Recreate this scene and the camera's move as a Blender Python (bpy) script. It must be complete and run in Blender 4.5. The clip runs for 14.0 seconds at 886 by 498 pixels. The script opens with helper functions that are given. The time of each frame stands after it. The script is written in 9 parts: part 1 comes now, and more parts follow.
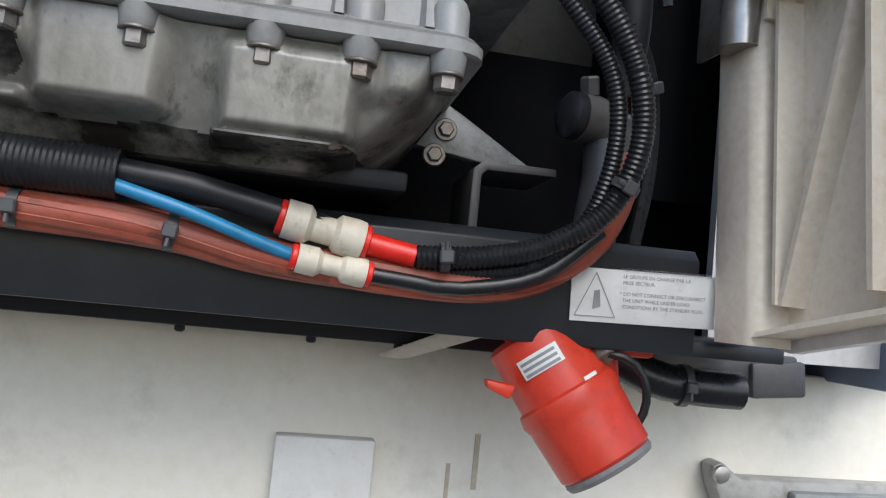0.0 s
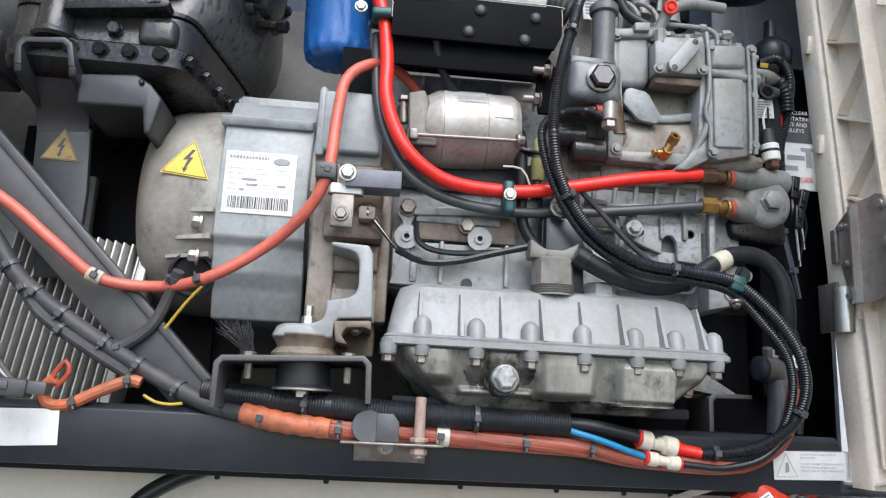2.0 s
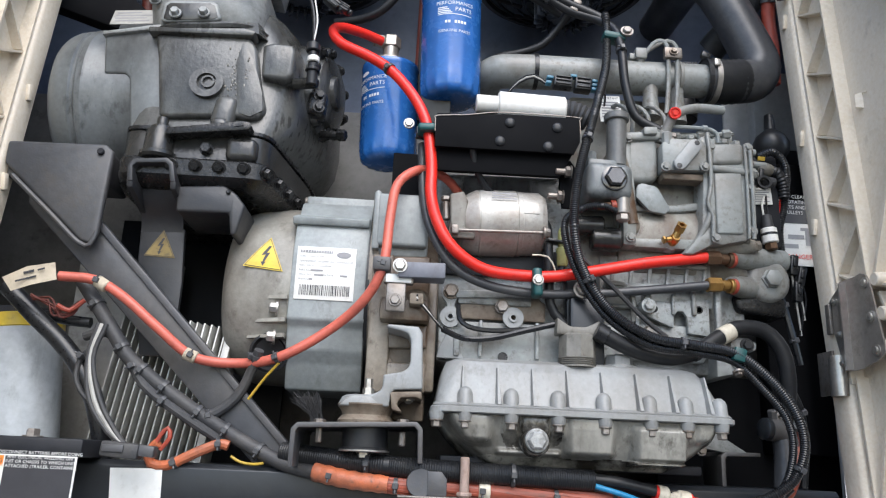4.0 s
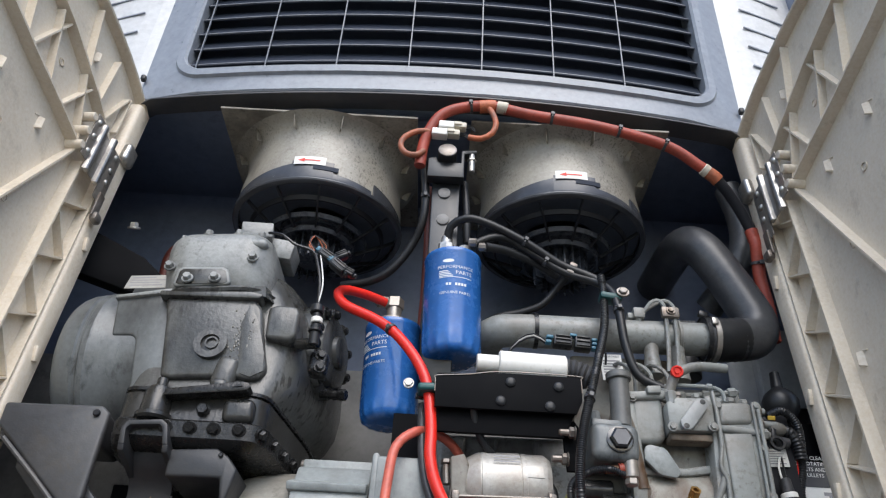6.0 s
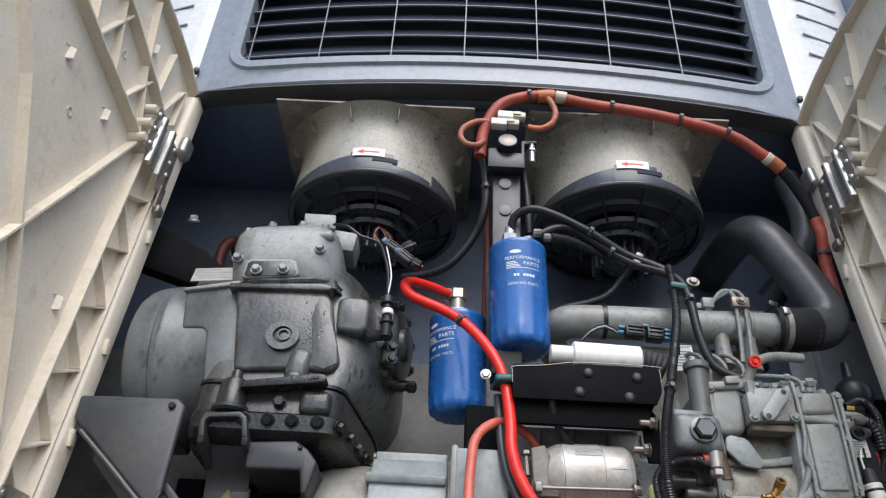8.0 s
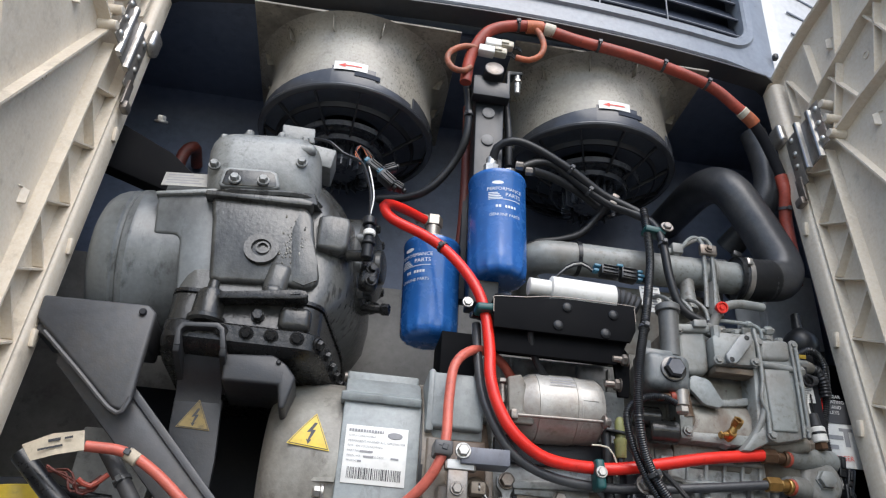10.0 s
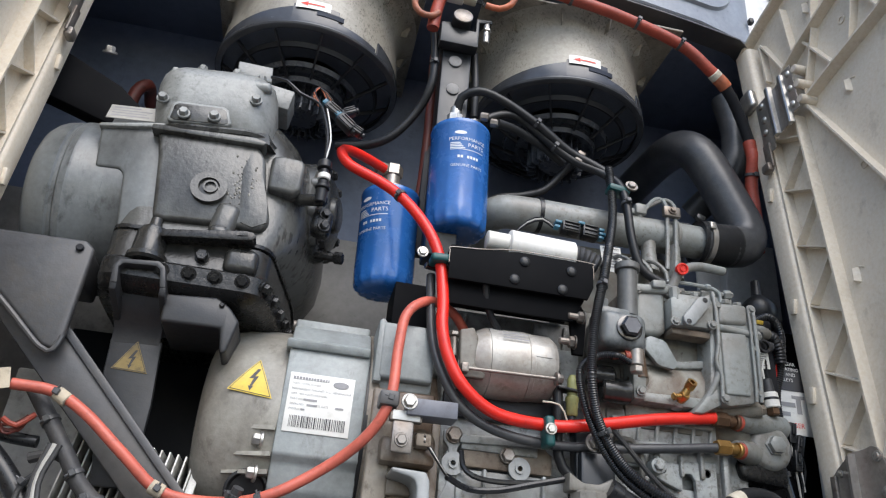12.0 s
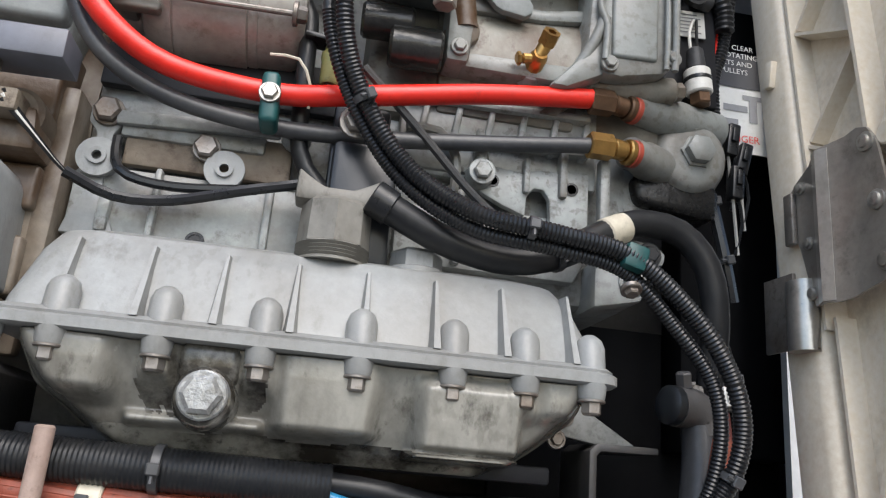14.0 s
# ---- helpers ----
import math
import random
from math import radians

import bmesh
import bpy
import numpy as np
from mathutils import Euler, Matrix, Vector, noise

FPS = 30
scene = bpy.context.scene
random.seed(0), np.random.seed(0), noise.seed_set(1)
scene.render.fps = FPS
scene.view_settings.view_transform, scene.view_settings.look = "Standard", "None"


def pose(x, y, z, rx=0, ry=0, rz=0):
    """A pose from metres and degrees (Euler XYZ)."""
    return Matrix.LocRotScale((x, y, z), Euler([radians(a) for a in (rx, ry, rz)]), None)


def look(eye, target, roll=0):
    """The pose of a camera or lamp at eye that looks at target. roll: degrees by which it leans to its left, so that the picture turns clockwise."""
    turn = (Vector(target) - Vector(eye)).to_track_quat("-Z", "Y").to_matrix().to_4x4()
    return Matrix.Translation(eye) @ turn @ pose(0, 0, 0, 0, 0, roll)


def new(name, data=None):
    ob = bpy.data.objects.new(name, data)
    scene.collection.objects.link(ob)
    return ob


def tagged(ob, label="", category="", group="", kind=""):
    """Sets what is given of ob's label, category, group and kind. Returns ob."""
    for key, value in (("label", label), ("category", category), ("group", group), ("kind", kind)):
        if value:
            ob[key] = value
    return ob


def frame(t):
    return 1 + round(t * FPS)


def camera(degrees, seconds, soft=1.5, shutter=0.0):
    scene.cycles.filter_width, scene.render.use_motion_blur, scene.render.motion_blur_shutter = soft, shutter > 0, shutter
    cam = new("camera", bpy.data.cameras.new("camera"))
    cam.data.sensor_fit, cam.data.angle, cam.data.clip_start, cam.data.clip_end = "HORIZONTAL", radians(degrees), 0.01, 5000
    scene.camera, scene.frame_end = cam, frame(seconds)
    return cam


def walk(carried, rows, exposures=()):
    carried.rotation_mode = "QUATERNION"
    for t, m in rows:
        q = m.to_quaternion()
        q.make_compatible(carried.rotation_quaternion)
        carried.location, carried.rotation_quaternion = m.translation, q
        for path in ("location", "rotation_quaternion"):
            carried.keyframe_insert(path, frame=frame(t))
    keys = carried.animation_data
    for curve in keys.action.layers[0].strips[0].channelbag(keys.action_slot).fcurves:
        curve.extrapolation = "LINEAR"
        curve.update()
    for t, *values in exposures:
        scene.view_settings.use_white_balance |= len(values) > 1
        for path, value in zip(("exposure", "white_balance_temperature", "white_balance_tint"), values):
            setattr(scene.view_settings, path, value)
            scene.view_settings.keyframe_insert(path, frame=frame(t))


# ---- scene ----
cam = camera(60.2, 14.0, soft=1.2)
PATH = [
    (0, (0.021, -0.016, 1.943), (0.364, 1.95, 2.081), 5.6),
    (0.5, (-0.101, -0.146, 1.948), (0.276, 1.779, 2.335), 3.2),
    (1, (-0.172, -0.241, 1.98), (0.187, 1.679, 2.413), 2.5),
    (1.5, (-0.237, -0.374, 2.004), (0.03, 1.565, 2.415), 3.1),
    (2, (-0.358, -0.528, 2.007), (-0.174, 1.419, 2.424), 2.8),
    (2.2, (-0.413, -0.567, 2.009), (-0.199, 1.373, 2.445), 2.5),
    (4.3, (-0.368, -0.714, 2.015), (-0.312, 1.194, 2.612), 2.6),
    (4.5, (-0.375, -0.709, 2.019), (-0.317, 1.179, 2.676), 2.7),
    (5, (-0.364, -0.693, 2.014), (-0.336, 1.094, 2.911), 2.9),
    (5.5, (-0.359, -0.711, 2.02), (-0.355, 0.951, 3.132), 3.2),
    (6, (-0.349, -0.71, 2.025), (-0.354, 0.938, 3.158), 3.3),
    (6.5, (-0.345, -0.703, 2.025), (-0.362, 0.945, 3.158), 3.5),
    (7, (-0.351, -0.698, 2.025), (-0.379, 0.946, 3.163), 3.6),
    (7.5, (-0.388, -0.692, 2.021), (-0.421, 0.95, 3.163), 3.6),
    (8, (-0.461, -0.692, 2.019), (-0.484, 0.963, 3.142), 3.3),
    (8.2, (-0.494, -0.69, 2.021), (-0.513, 1.017, 3.062), 3.3),
    (10.3, (-0.579, -0.66, 2.014), (-0.338, 1.068, 2.992), 4.6),
    (10.5, (-0.584, -0.655, 2.015), (-0.326, 1.069, 2.994), 5.0),
    (11, (-0.587, -0.654, 2.016), (-0.315, 1.068, 2.996), 4.9),
    (11.5, (-0.58, -0.65, 2.015), (-0.299, 1.074, 2.989), 4.8),
    (12, (-0.539, -0.619, 2.006), (-0.251, 1.136, 2.92), 5.1),
    (12.5, (-0.428, -0.542, 1.993), (-0.138, 1.249, 2.835), 5.0),
    (13, (-0.278, -0.441, 1.984), (-0.012, 1.38, 2.765), 5.2),
    (13.5, (-0.189, -0.275, 1.995), (0.117, 1.589, 2.651), 4.8),
    (14, (-0.116, -0.126, 2.014), (0.181, 1.77, 2.578), 4.9),
]
EXPOSURE = [(0, 0.73, 6350, 10), (0.5, 1.02, 6350, 10), (1, 1.07, 6400, 10), (1.5, 1.12, 6330, 10), (2, 1.2, 6300, 10), (4.5, 1.04, 6330, 10), (5, 0.95, 6330, 10), (5.5, 0.79, 6380, 10), (8, 0.80, 6400, 10), (10.5, 0.83, 6380, 10), (11.5, 0.81, 6380, 10), (12, 0.88, 6440, 10), (12.5, 1.02, 6540, 10), (13, 1.1, 6620, 10), (14, 1.1, 6650, 10)]
walk(cam, [(t, look(eye, target, roll)) for t, eye, target, roll in PATH], EXPOSURE)

# world, sun and exposure
world = bpy.data.worlds.new("overcast_sky")
scene.world = world
world.use_nodes = True
sky = world.node_tree.nodes.new("ShaderNodeTexSky")
sky.sky_type, sky.sun_disc = "NISHITA", False
sky.sun_elevation, sky.sun_rotation = radians(44), radians(169)
sky.dust_density, sky.air_density = 1.5, 1.0
world.node_tree.links.new(sky.outputs[0], world.node_tree.nodes["Background"].inputs[0])
world.node_tree.nodes["Background"].inputs[1].default_value = 0.15
sun = new("sun", bpy.data.lights.new("sun", "SUN"))
sun.data.energy, sun.data.angle, sun.data.color = 1.45, radians(50), (1.0, 0.99, 0.975)
sun.matrix_world = look((0, 0, 0), (-0.07, 0.75, -0.90))


# ---------- materials ----------
def mat(name, base, dirt=(0.05, 0.045, 0.04), amount=0.3, rough=0.5, metal=0.0, grain=60.0, stain=9.0, bump=0.15, streak=0.0, spec=0.5, coat=0.0, edge=(0.42, 0.72), speck=0.3, drift=1.0, fleck=0.0, fleck_size=260.0):
    """Paint, plastic, metal or rubber: base colour with fine grain, stains and relief, in object metres."""
    m = bpy.data.materials.new(name)
    m.use_nodes = True
    n, l = m.node_tree.nodes, m.node_tree.links
    b = n["Principled BSDF"]
    co = n.new("ShaderNodeTexCoord")
    big, fine, mix, tone = n.new("ShaderNodeTexNoise"), n.new("ShaderNodeTexNoise"), n.new("ShaderNodeMix"), n.new("ShaderNodeMix")
    place = n.new("ShaderNodeMapping")
    l.new(co.outputs["Object"], place.inputs[0])
    place.inputs["Scale"].default_value = (1, 1, 1.0 - 0.75 * streak)
    info = n.new("ShaderNodeObjectInfo")
    shift = n.new("ShaderNodeVectorMath")
    shift.operation = "SCALE"
    shift.inputs[0].default_value = (3.1 * drift, 1.7 * drift, 2.3 * drift)
    l.new(info.outputs["Random"], shift.inputs["Scale"])
    l.new(shift.outputs[0], place.inputs["Location"])
    for tex, scale, detail in ((big, stain, 6.0), (fine, grain, 4.0)):
        l.new(place.outputs[0] if tex == big else co.outputs["Object"], tex.inputs["Vector"])
        tex.inputs["Scale"].default_value, tex.inputs["Detail"].default_value = scale, detail
        tex.inputs["Roughness"].default_value = 0.62
    ramp = n.new("ShaderNodeMapRange")
    ramp.inputs[1].default_value, ramp.inputs[2].default_value, ramp.inputs[4].default_value = edge[0], edge[1], min(1.0, amount * 2)
    l.new(big.outputs[0], ramp.inputs[0])
    mid, spot, worn = n.new("ShaderNodeTexNoise"), n.new("ShaderNodeMapRange"), n.new("ShaderNodeMix")
    l.new(place.outputs[0], mid.inputs["Vector"])
    mid.inputs["Scale"].default_value, mid.inputs["Detail"].default_value, mid.inputs["Roughness"].default_value = stain * 3.7, 8.0, 0.7
    spot.inputs[1].default_value, spot.inputs[2].default_value, spot.inputs[4].default_value = 0.56, 0.68, min(0.85, amount * 1.6)
    l.new(mid.outputs[0], spot.inputs[0])
    mix.data_type = tone.data_type = worn.data_type = "RGBA"
    worn.inputs[6].default_value, worn.inputs[7].default_value = (*base, 1), (*[c * 0.6 for c in dirt], 1)
    l.new(spot.outputs[0], worn.inputs[0])
    l.new(worn.outputs[2], mix.inputs[6])
    mix.inputs[7].default_value = (*dirt, 1)
    l.new(ramp.outputs[0], mix.inputs[0])
    top = mix
    if fleck:
        small, patch, cut, gate, spots = n.new("ShaderNodeTexNoise"), n.new("ShaderNodeTexNoise"), n.new("ShaderNodeMapRange"), n.new("ShaderNodeMapRange"), n.new("ShaderNodeMix")
        for tex, scale in ((small, fleck_size), (patch, stain * 0.8)):
            l.new(place.outputs[0] if tex == small else co.outputs["Object"], tex.inputs["Vector"])
            tex.inputs["Scale"].default_value, tex.inputs["Detail"].default_value = scale, 3.0
        cut.inputs[1].default_value, cut.inputs[2].default_value = 0.56, 0.63
        gate.inputs[1].default_value, gate.inputs[2].default_value, gate.inputs[4].default_value = 0.42, 0.62, fleck
        l.new(small.outputs[0], cut.inputs[0])
        l.new(patch.outputs[0], gate.inputs[0])
        both = n.new("ShaderNodeMath")
        both.operation = "MULTIPLY"
        l.new(cut.outputs[0], both.inputs[0])
        l.new(gate.outputs[0], both.inputs[1])
        spots.data_type = "RGBA"
        l.new(both.outputs[0], spots.inputs[0])
        l.new(mix.outputs[2], spots.inputs[6])
        spots.inputs[7].default_value = (*[c * 0.7 for c in dirt], 1)
        top = spots
    tone.blend_type = "OVERLAY"
    tone.inputs[0].default_value = speck
    l.new(top.outputs[2], tone.inputs[6])
    l.new(fine.outputs[0], tone.inputs[7])
    l.new(tone.outputs[2], b.inputs["Base Color"])
    rr = n.new("ShaderNodeMapRange")
    rr.inputs[3].default_value, rr.inputs[4].default_value = max(0.04, rough - 0.1), min(1.0, rough + 0.14)
    l.new(fine.outputs[0], rr.inputs[0])
    l.new(rr.outputs[0], b.inputs["Roughness"])
    b.inputs["Metallic"].default_value, b.inputs["Specular IOR Level"].default_value = metal, spec
    b.inputs["Coat Weight"].default_value = coat
    if bump:
        bp = n.new("ShaderNodeBump")
        bp.inputs["Strength"].default_value, bp.inputs["Distance"].default_value = bump, 0.002
        l.new(fine.outputs[0], bp.inputs["Height"])
        l.new(bp.outputs[0], b.inputs["Normal"])
    return m


M = dict(
    engine=mat("grey_green_engine_paint", (0.245, 0.26, 0.25), (0.11, 0.07, 0.042), 0.26, 0.38, grain=90, stain=11, bump=0.25, speck=0.22, fleck=0.4, fleck_size=120),
    engine_stained=mat("rust_stained_engine_paint", (0.235, 0.23, 0.20), (0.080, 0.042, 0.020), 0.5, 0.42, grain=90, stain=12, bump=0.3, streak=0.4, edge=(0.40, 0.64)),
    engine_dirty=mat("grimy_engine_paint", (0.19, 0.185, 0.16), (0.085, 0.055, 0.034), 0.5, 0.5, grain=80, stain=14, bump=0.3),
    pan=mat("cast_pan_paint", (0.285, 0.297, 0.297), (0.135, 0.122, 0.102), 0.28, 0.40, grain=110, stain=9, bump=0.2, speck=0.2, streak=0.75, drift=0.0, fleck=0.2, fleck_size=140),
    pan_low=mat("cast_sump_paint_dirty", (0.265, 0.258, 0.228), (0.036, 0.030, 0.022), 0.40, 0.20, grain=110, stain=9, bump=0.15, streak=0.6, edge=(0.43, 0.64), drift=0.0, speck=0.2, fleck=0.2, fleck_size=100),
    block=mat("engine_block_paint", (0.33, 0.35, 0.345), (0.085, 0.060, 0.040), 0.38, 0.38, grain=90, stain=13, bump=0.3, fleck=0.45, fleck_size=120),
    generator=mat("generator_casting", (0.355, 0.345, 0.305), (0.10, 0.085, 0.068), 0.4, 0.45, grain=120, stain=7, bump=0.25, streak=0.5),
    gen_plate=mat("generator_paint", (0.28, 0.305, 0.305), (0.11, 0.11, 0.10), 0.28, 0.42, grain=100, stain=8, bump=0.15, streak=0.5),
    bell=mat("rust_marked_bell_casting", (0.27, 0.24, 0.195), (0.075, 0.042, 0.022), 0.46, 0.36, grain=100, stain=10, bump=0.3, streak=0.5, drift=0.0, edge=(0.38, 0.62), fleck=0.4, fleck_size=110),
    pump_grey=mat("dark_pump_casting", (0.125, 0.13, 0.128), (0.05, 0.042, 0.032), 0.35, 0.4, grain=100, stain=14, bump=0.25),
    rusty=mat("rusty_casting", (0.20, 0.165, 0.125), (0.07, 0.04, 0.022), 0.5, 0.6, grain=90, stain=14, bump=0.35),
    stud_rust=mat("pinkish_rusted_stud", (0.34, 0.25, 0.21), (0.20, 0.13, 0.10), 0.35, 0.6, grain=150, stain=30, bump=0.3),
    compressor=mat("greasy_compressor_paint", (0.104, 0.106, 0.101), (0.010, 0.009, 0.008), 0.42, 0.20, grain=140, stain=8, bump=0.32, streak=0.85, spec=0.5, edge=(0.42, 0.64), speck=0.25, drift=0.0, fleck=0.6, fleck_size=90),
    comp_head=mat("compressor_head_paint", (0.262, 0.272, 0.265), (0.05, 0.05, 0.046), 0.3, 0.34, grain=120, stain=12, bump=0.3, fleck=0.3, fleck_size=140),
    comp_motor=mat("compressor_motor_paint", (0.168, 0.182, 0.185), (0.022, 0.021, 0.020), 0.42, 0.32, grain=100, stain=5.5, bump=0.15, streak=0.7, edge=(0.42, 0.66)),
    case_low=mat("grease_black_casting", (0.036, 0.036, 0.034), (0.006, 0.006, 0.005), 0.5, 0.2, grain=140, stain=12, bump=0.35, streak=0.6, drift=0.0),
    # rim black lifted to grey, its reflected sheen put into the base
    fan_rim=mat("black_rim_with_sheen", (0.052, 0.056, 0.066), (0.09, 0.09, 0.09), 0.2, 0.2, grain=60, stain=8, bump=0.05),
    sump=mat("oily_black_casting", (0.014, 0.014, 0.014), (0.008, 0.008, 0.008), 0.4, 0.26, grain=120, stain=12, bump=0.5, spec=0.4),
    wet_grey=mat("oil_wetted_casting", (0.21, 0.205, 0.185), (0.03, 0.027, 0.022), 0.5, 0.14, grain=120, stain=26, bump=0.2, edge=(0.42, 0.58)),
    plug_grey=mat("corroded_plug", (0.33, 0.335, 0.33), (0.12, 0.115, 0.10), 0.35, 0.28, metal=0.35, grain=150, stain=60, bump=0.6),
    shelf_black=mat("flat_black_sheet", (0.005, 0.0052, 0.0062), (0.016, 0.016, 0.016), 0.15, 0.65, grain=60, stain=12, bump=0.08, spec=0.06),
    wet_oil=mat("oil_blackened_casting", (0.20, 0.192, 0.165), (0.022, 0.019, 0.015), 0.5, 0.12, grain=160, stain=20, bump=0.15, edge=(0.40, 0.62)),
    frame=mat("dark_grey_frame_paint", (0.056, 0.059, 0.066), (0.110, 0.096, 0.080), 0.26, 0.42, grain=70, stain=5, bump=0.25, fleck=0.35, fleck_size=120),
    # frame paint in a darker copy, for the shade on the forked post
    post_paint=mat("shaded_post_paint", (0.025, 0.027, 0.031), (0.055, 0.050, 0.045), 0.24, 0.42, grain=70, stain=6, bump=0.25, fleck=0.3, fleck_size=120),
    clamp_grey=mat("blue_grey_bracket_paint", (0.135, 0.142, 0.170), (0.08, 0.08, 0.088), 0.22, 0.42, grain=80, stain=14, bump=0.1),
    # darker version of light_grey_bulkhead for the back wall
    back_grey=mat("dark_grey_bulkhead", (0.21, 0.207, 0.198), (0.06, 0.056, 0.05), 0.38, 0.5, grain=70, stain=5, bump=0.1),
    rail=mat("black_rail_paint", (0.013, 0.016, 0.020), (0.045, 0.044, 0.041), 0.13, 0.34, grain=60, stain=5, bump=0.12),
    black=mat("black_paint", (0.016, 0.017, 0.021), (0.034, 0.034, 0.034), 0.2, 0.45, grain=60, stain=10, bump=0.1, spec=0.25),
    # fan_black and navy carry a bluish haze in their base colours
    fan_black=mat("black_fan_plastic_hazed", (0.042, 0.048, 0.060), (0.06, 0.063, 0.07), 0.25, 0.26, grain=60, stain=10, bump=0.06),
    navy=mat("dark_sheet_hazed_navy", (0.075, 0.088, 0.115), (0.09, 0.095, 0.105), 0.25, 0.45, grain=60, stain=7, bump=0.08),
    dusty_rubber=mat("dusty_black_rubber", (0.042, 0.044, 0.049), (0.105, 0.103, 0.10), 0.32, 0.36, grain=140, stain=16, bump=0.15, fleck=0.3, fleck_size=160),
    # base colour lifted to navy to put haze over the dark bay
    dark=mat("dark_interior_sheet_hazed", (0.165, 0.20, 0.285), (0.13, 0.158, 0.22), 0.3, 0.5, grain=40, stain=5, bump=0.1),
    rubber=mat("black_rubber", (0.013, 0.014, 0.016), (0.040, 0.039, 0.037), 0.22, 0.36, grain=150, stain=25, bump=0.08, spec=0.35),
    loom=mat("black_loom_plastic", (0.011, 0.012, 0.014), (0.036, 0.035, 0.034), 0.2, 0.28, grain=150, stain=25, bump=0.05, spec=0.45),
    tie=mat("grey_cable_tie", (0.055, 0.057, 0.062), (0.10, 0.098, 0.09), 0.2, 0.38, grain=150, stain=25, bump=0.05),
    louvre_black=mat("blue_black_louvre", (0.026, 0.033, 0.050), (0.034, 0.040, 0.055), 0.2, 0.55, grain=60, stain=10, bump=0.05, spec=0.15),
    tape=mat("grey_loom_tape", (0.034, 0.035, 0.038), (0.10, 0.092, 0.082), 0.22, 0.55, grain=130, stain=25, bump=0.4),
    red=mat("bright_red_hose", (0.75, 0.022, 0.012), (0.35, 0.02, 0.015), 0.2, 0.33, grain=90, stain=20, bump=0.05),
    salmon=mat("faded_red_cable", (0.56, 0.125, 0.085), (0.36, 0.09, 0.065), 0.3, 0.42, grain=100, stain=18, bump=0.08),
    orange=mat("orange_loom", (0.50, 0.135, 0.055), (0.13, 0.075, 0.055), 0.45, 0.5, grain=110, stain=18, bump=0.5),
    brick=mat("dull_red_conduit", (0.37, 0.06, 0.034), (0.13, 0.035, 0.024), 0.3, 0.48, grain=140, stain=16, bump=0.2),
    # darker version of dull_red_conduit
    brick_dark=mat("dark_red_conduit", (0.15, 0.03, 0.02), (0.04, 0.02, 0.016), 0.4, 0.5, grain=140, stain=16, bump=0.2),
    rail_loom=mat("dusty_red_strands", (0.33, 0.068, 0.036), (0.11, 0.045, 0.03), 0.4, 0.5, grain=140, stain=16, bump=0.2),
    blue=mat("blue_filter_paint", (0.022, 0.125, 0.40), (0.015, 0.08, 0.28), 0.15, 0.24, grain=40, stain=6, bump=0.03, coat=0.3),
    blue_tube=mat("blue_tubing", (0.02, 0.22, 0.42), (0.02, 0.12, 0.25), 0.2, 0.35, grain=90, stain=25, bump=0.03),
    steel_blue=mat("dull_blue_latch", (0.05, 0.17, 0.25), (0.03, 0.08, 0.11), 0.25, 0.4, grain=90, stain=25, bump=0.03),
    bottle_grey=mat("pale_blue_grey_plastic", (0.43, 0.46, 0.48), (0.30, 0.31, 0.31), 0.2, 0.4, grain=60, stain=8, bump=0.03, streak=0.6),
    teal=mat("teal_clip_plastic", (0.01, 0.075, 0.075), (0.01, 0.04, 0.04), 0.2, 0.4, grain=90, stain=25, bump=0.03),
    cream=mat("cream_moulded_plastic", (0.74, 0.655, 0.53), (0.49, 0.415, 0.315), 0.2, 0.45, grain=160, stain=5, bump=0.1, streak=0.3, fleck=0.12, fleck_size=120),
    wall=mat("cream_wall_panel", (0.80, 0.76, 0.66), (0.46, 0.42, 0.34), 0.12, 0.45, grain=70, stain=3, bump=0.03),
    bulk=mat("light_grey_bulkhead", (0.42, 0.41, 0.38), (0.16, 0.15, 0.13), 0.35, 0.5, grain=70, stain=5, bump=0.1),
    white=mat("white_plastic", (0.78, 0.77, 0.73), (0.55, 0.52, 0.45), 0.2, 0.4, grain=80, stain=12, bump=0.04),
    shell=mat("white_shell_paint", (0.58, 0.58, 0.575), (0.46, 0.46, 0.45), 0.15, 0.35, grain=60, stain=4, bump=0.02),
    lime=mat("yellow_green_sleeve", (0.30, 0.30, 0.115), (0.17, 0.16, 0.07), 0.3, 0.4, grain=100, stain=25, bump=0.05),
    connector=mat("yellowed_connector", (0.62, 0.57, 0.46), (0.35, 0.30, 0.22), 0.25, 0.45, grain=100, stain=25, bump=0.05),
    shroud=mat("dirty_shroud_plastic", (0.345, 0.324, 0.276), (0.115, 0.096, 0.072), 0.26, 0.34, grain=120, stain=6, bump=0.2, speck=0.3, streak=0.3, fleck=0.65, fleck_size=210),
    shroud_flange=mat("dirty_flange_plastic", (0.29, 0.265, 0.215), (0.06, 0.05, 0.04), 0.45, 0.45, grain=120, stain=10, bump=0.2, fleck=0.5, fleck_size=150),
    grille=mat("blue_grey_grille_paint", (0.252, 0.272, 0.305), (0.20, 0.217, 0.243), 0.15, 0.30, grain=60, stain=5, bump=0.03),
    bar=mat("grille_bar_grey", (0.20, 0.212, 0.235), (0.08, 0.08, 0.08), 0.2, 0.4, grain=60, stain=8, bump=0.03),
    hinge_bright=mat("bright_folded_steel", (0.50, 0.48, 0.45), (0.24, 0.22, 0.19), 0.25, 0.3, metal=0.8, grain=120, stain=14, bump=0.1),
    steel=mat("zinc_steel", (0.52, 0.51, 0.48), (0.22, 0.18, 0.13), 0.3, 0.35, metal=0.85, grain=160, stain=30, bump=0.15),
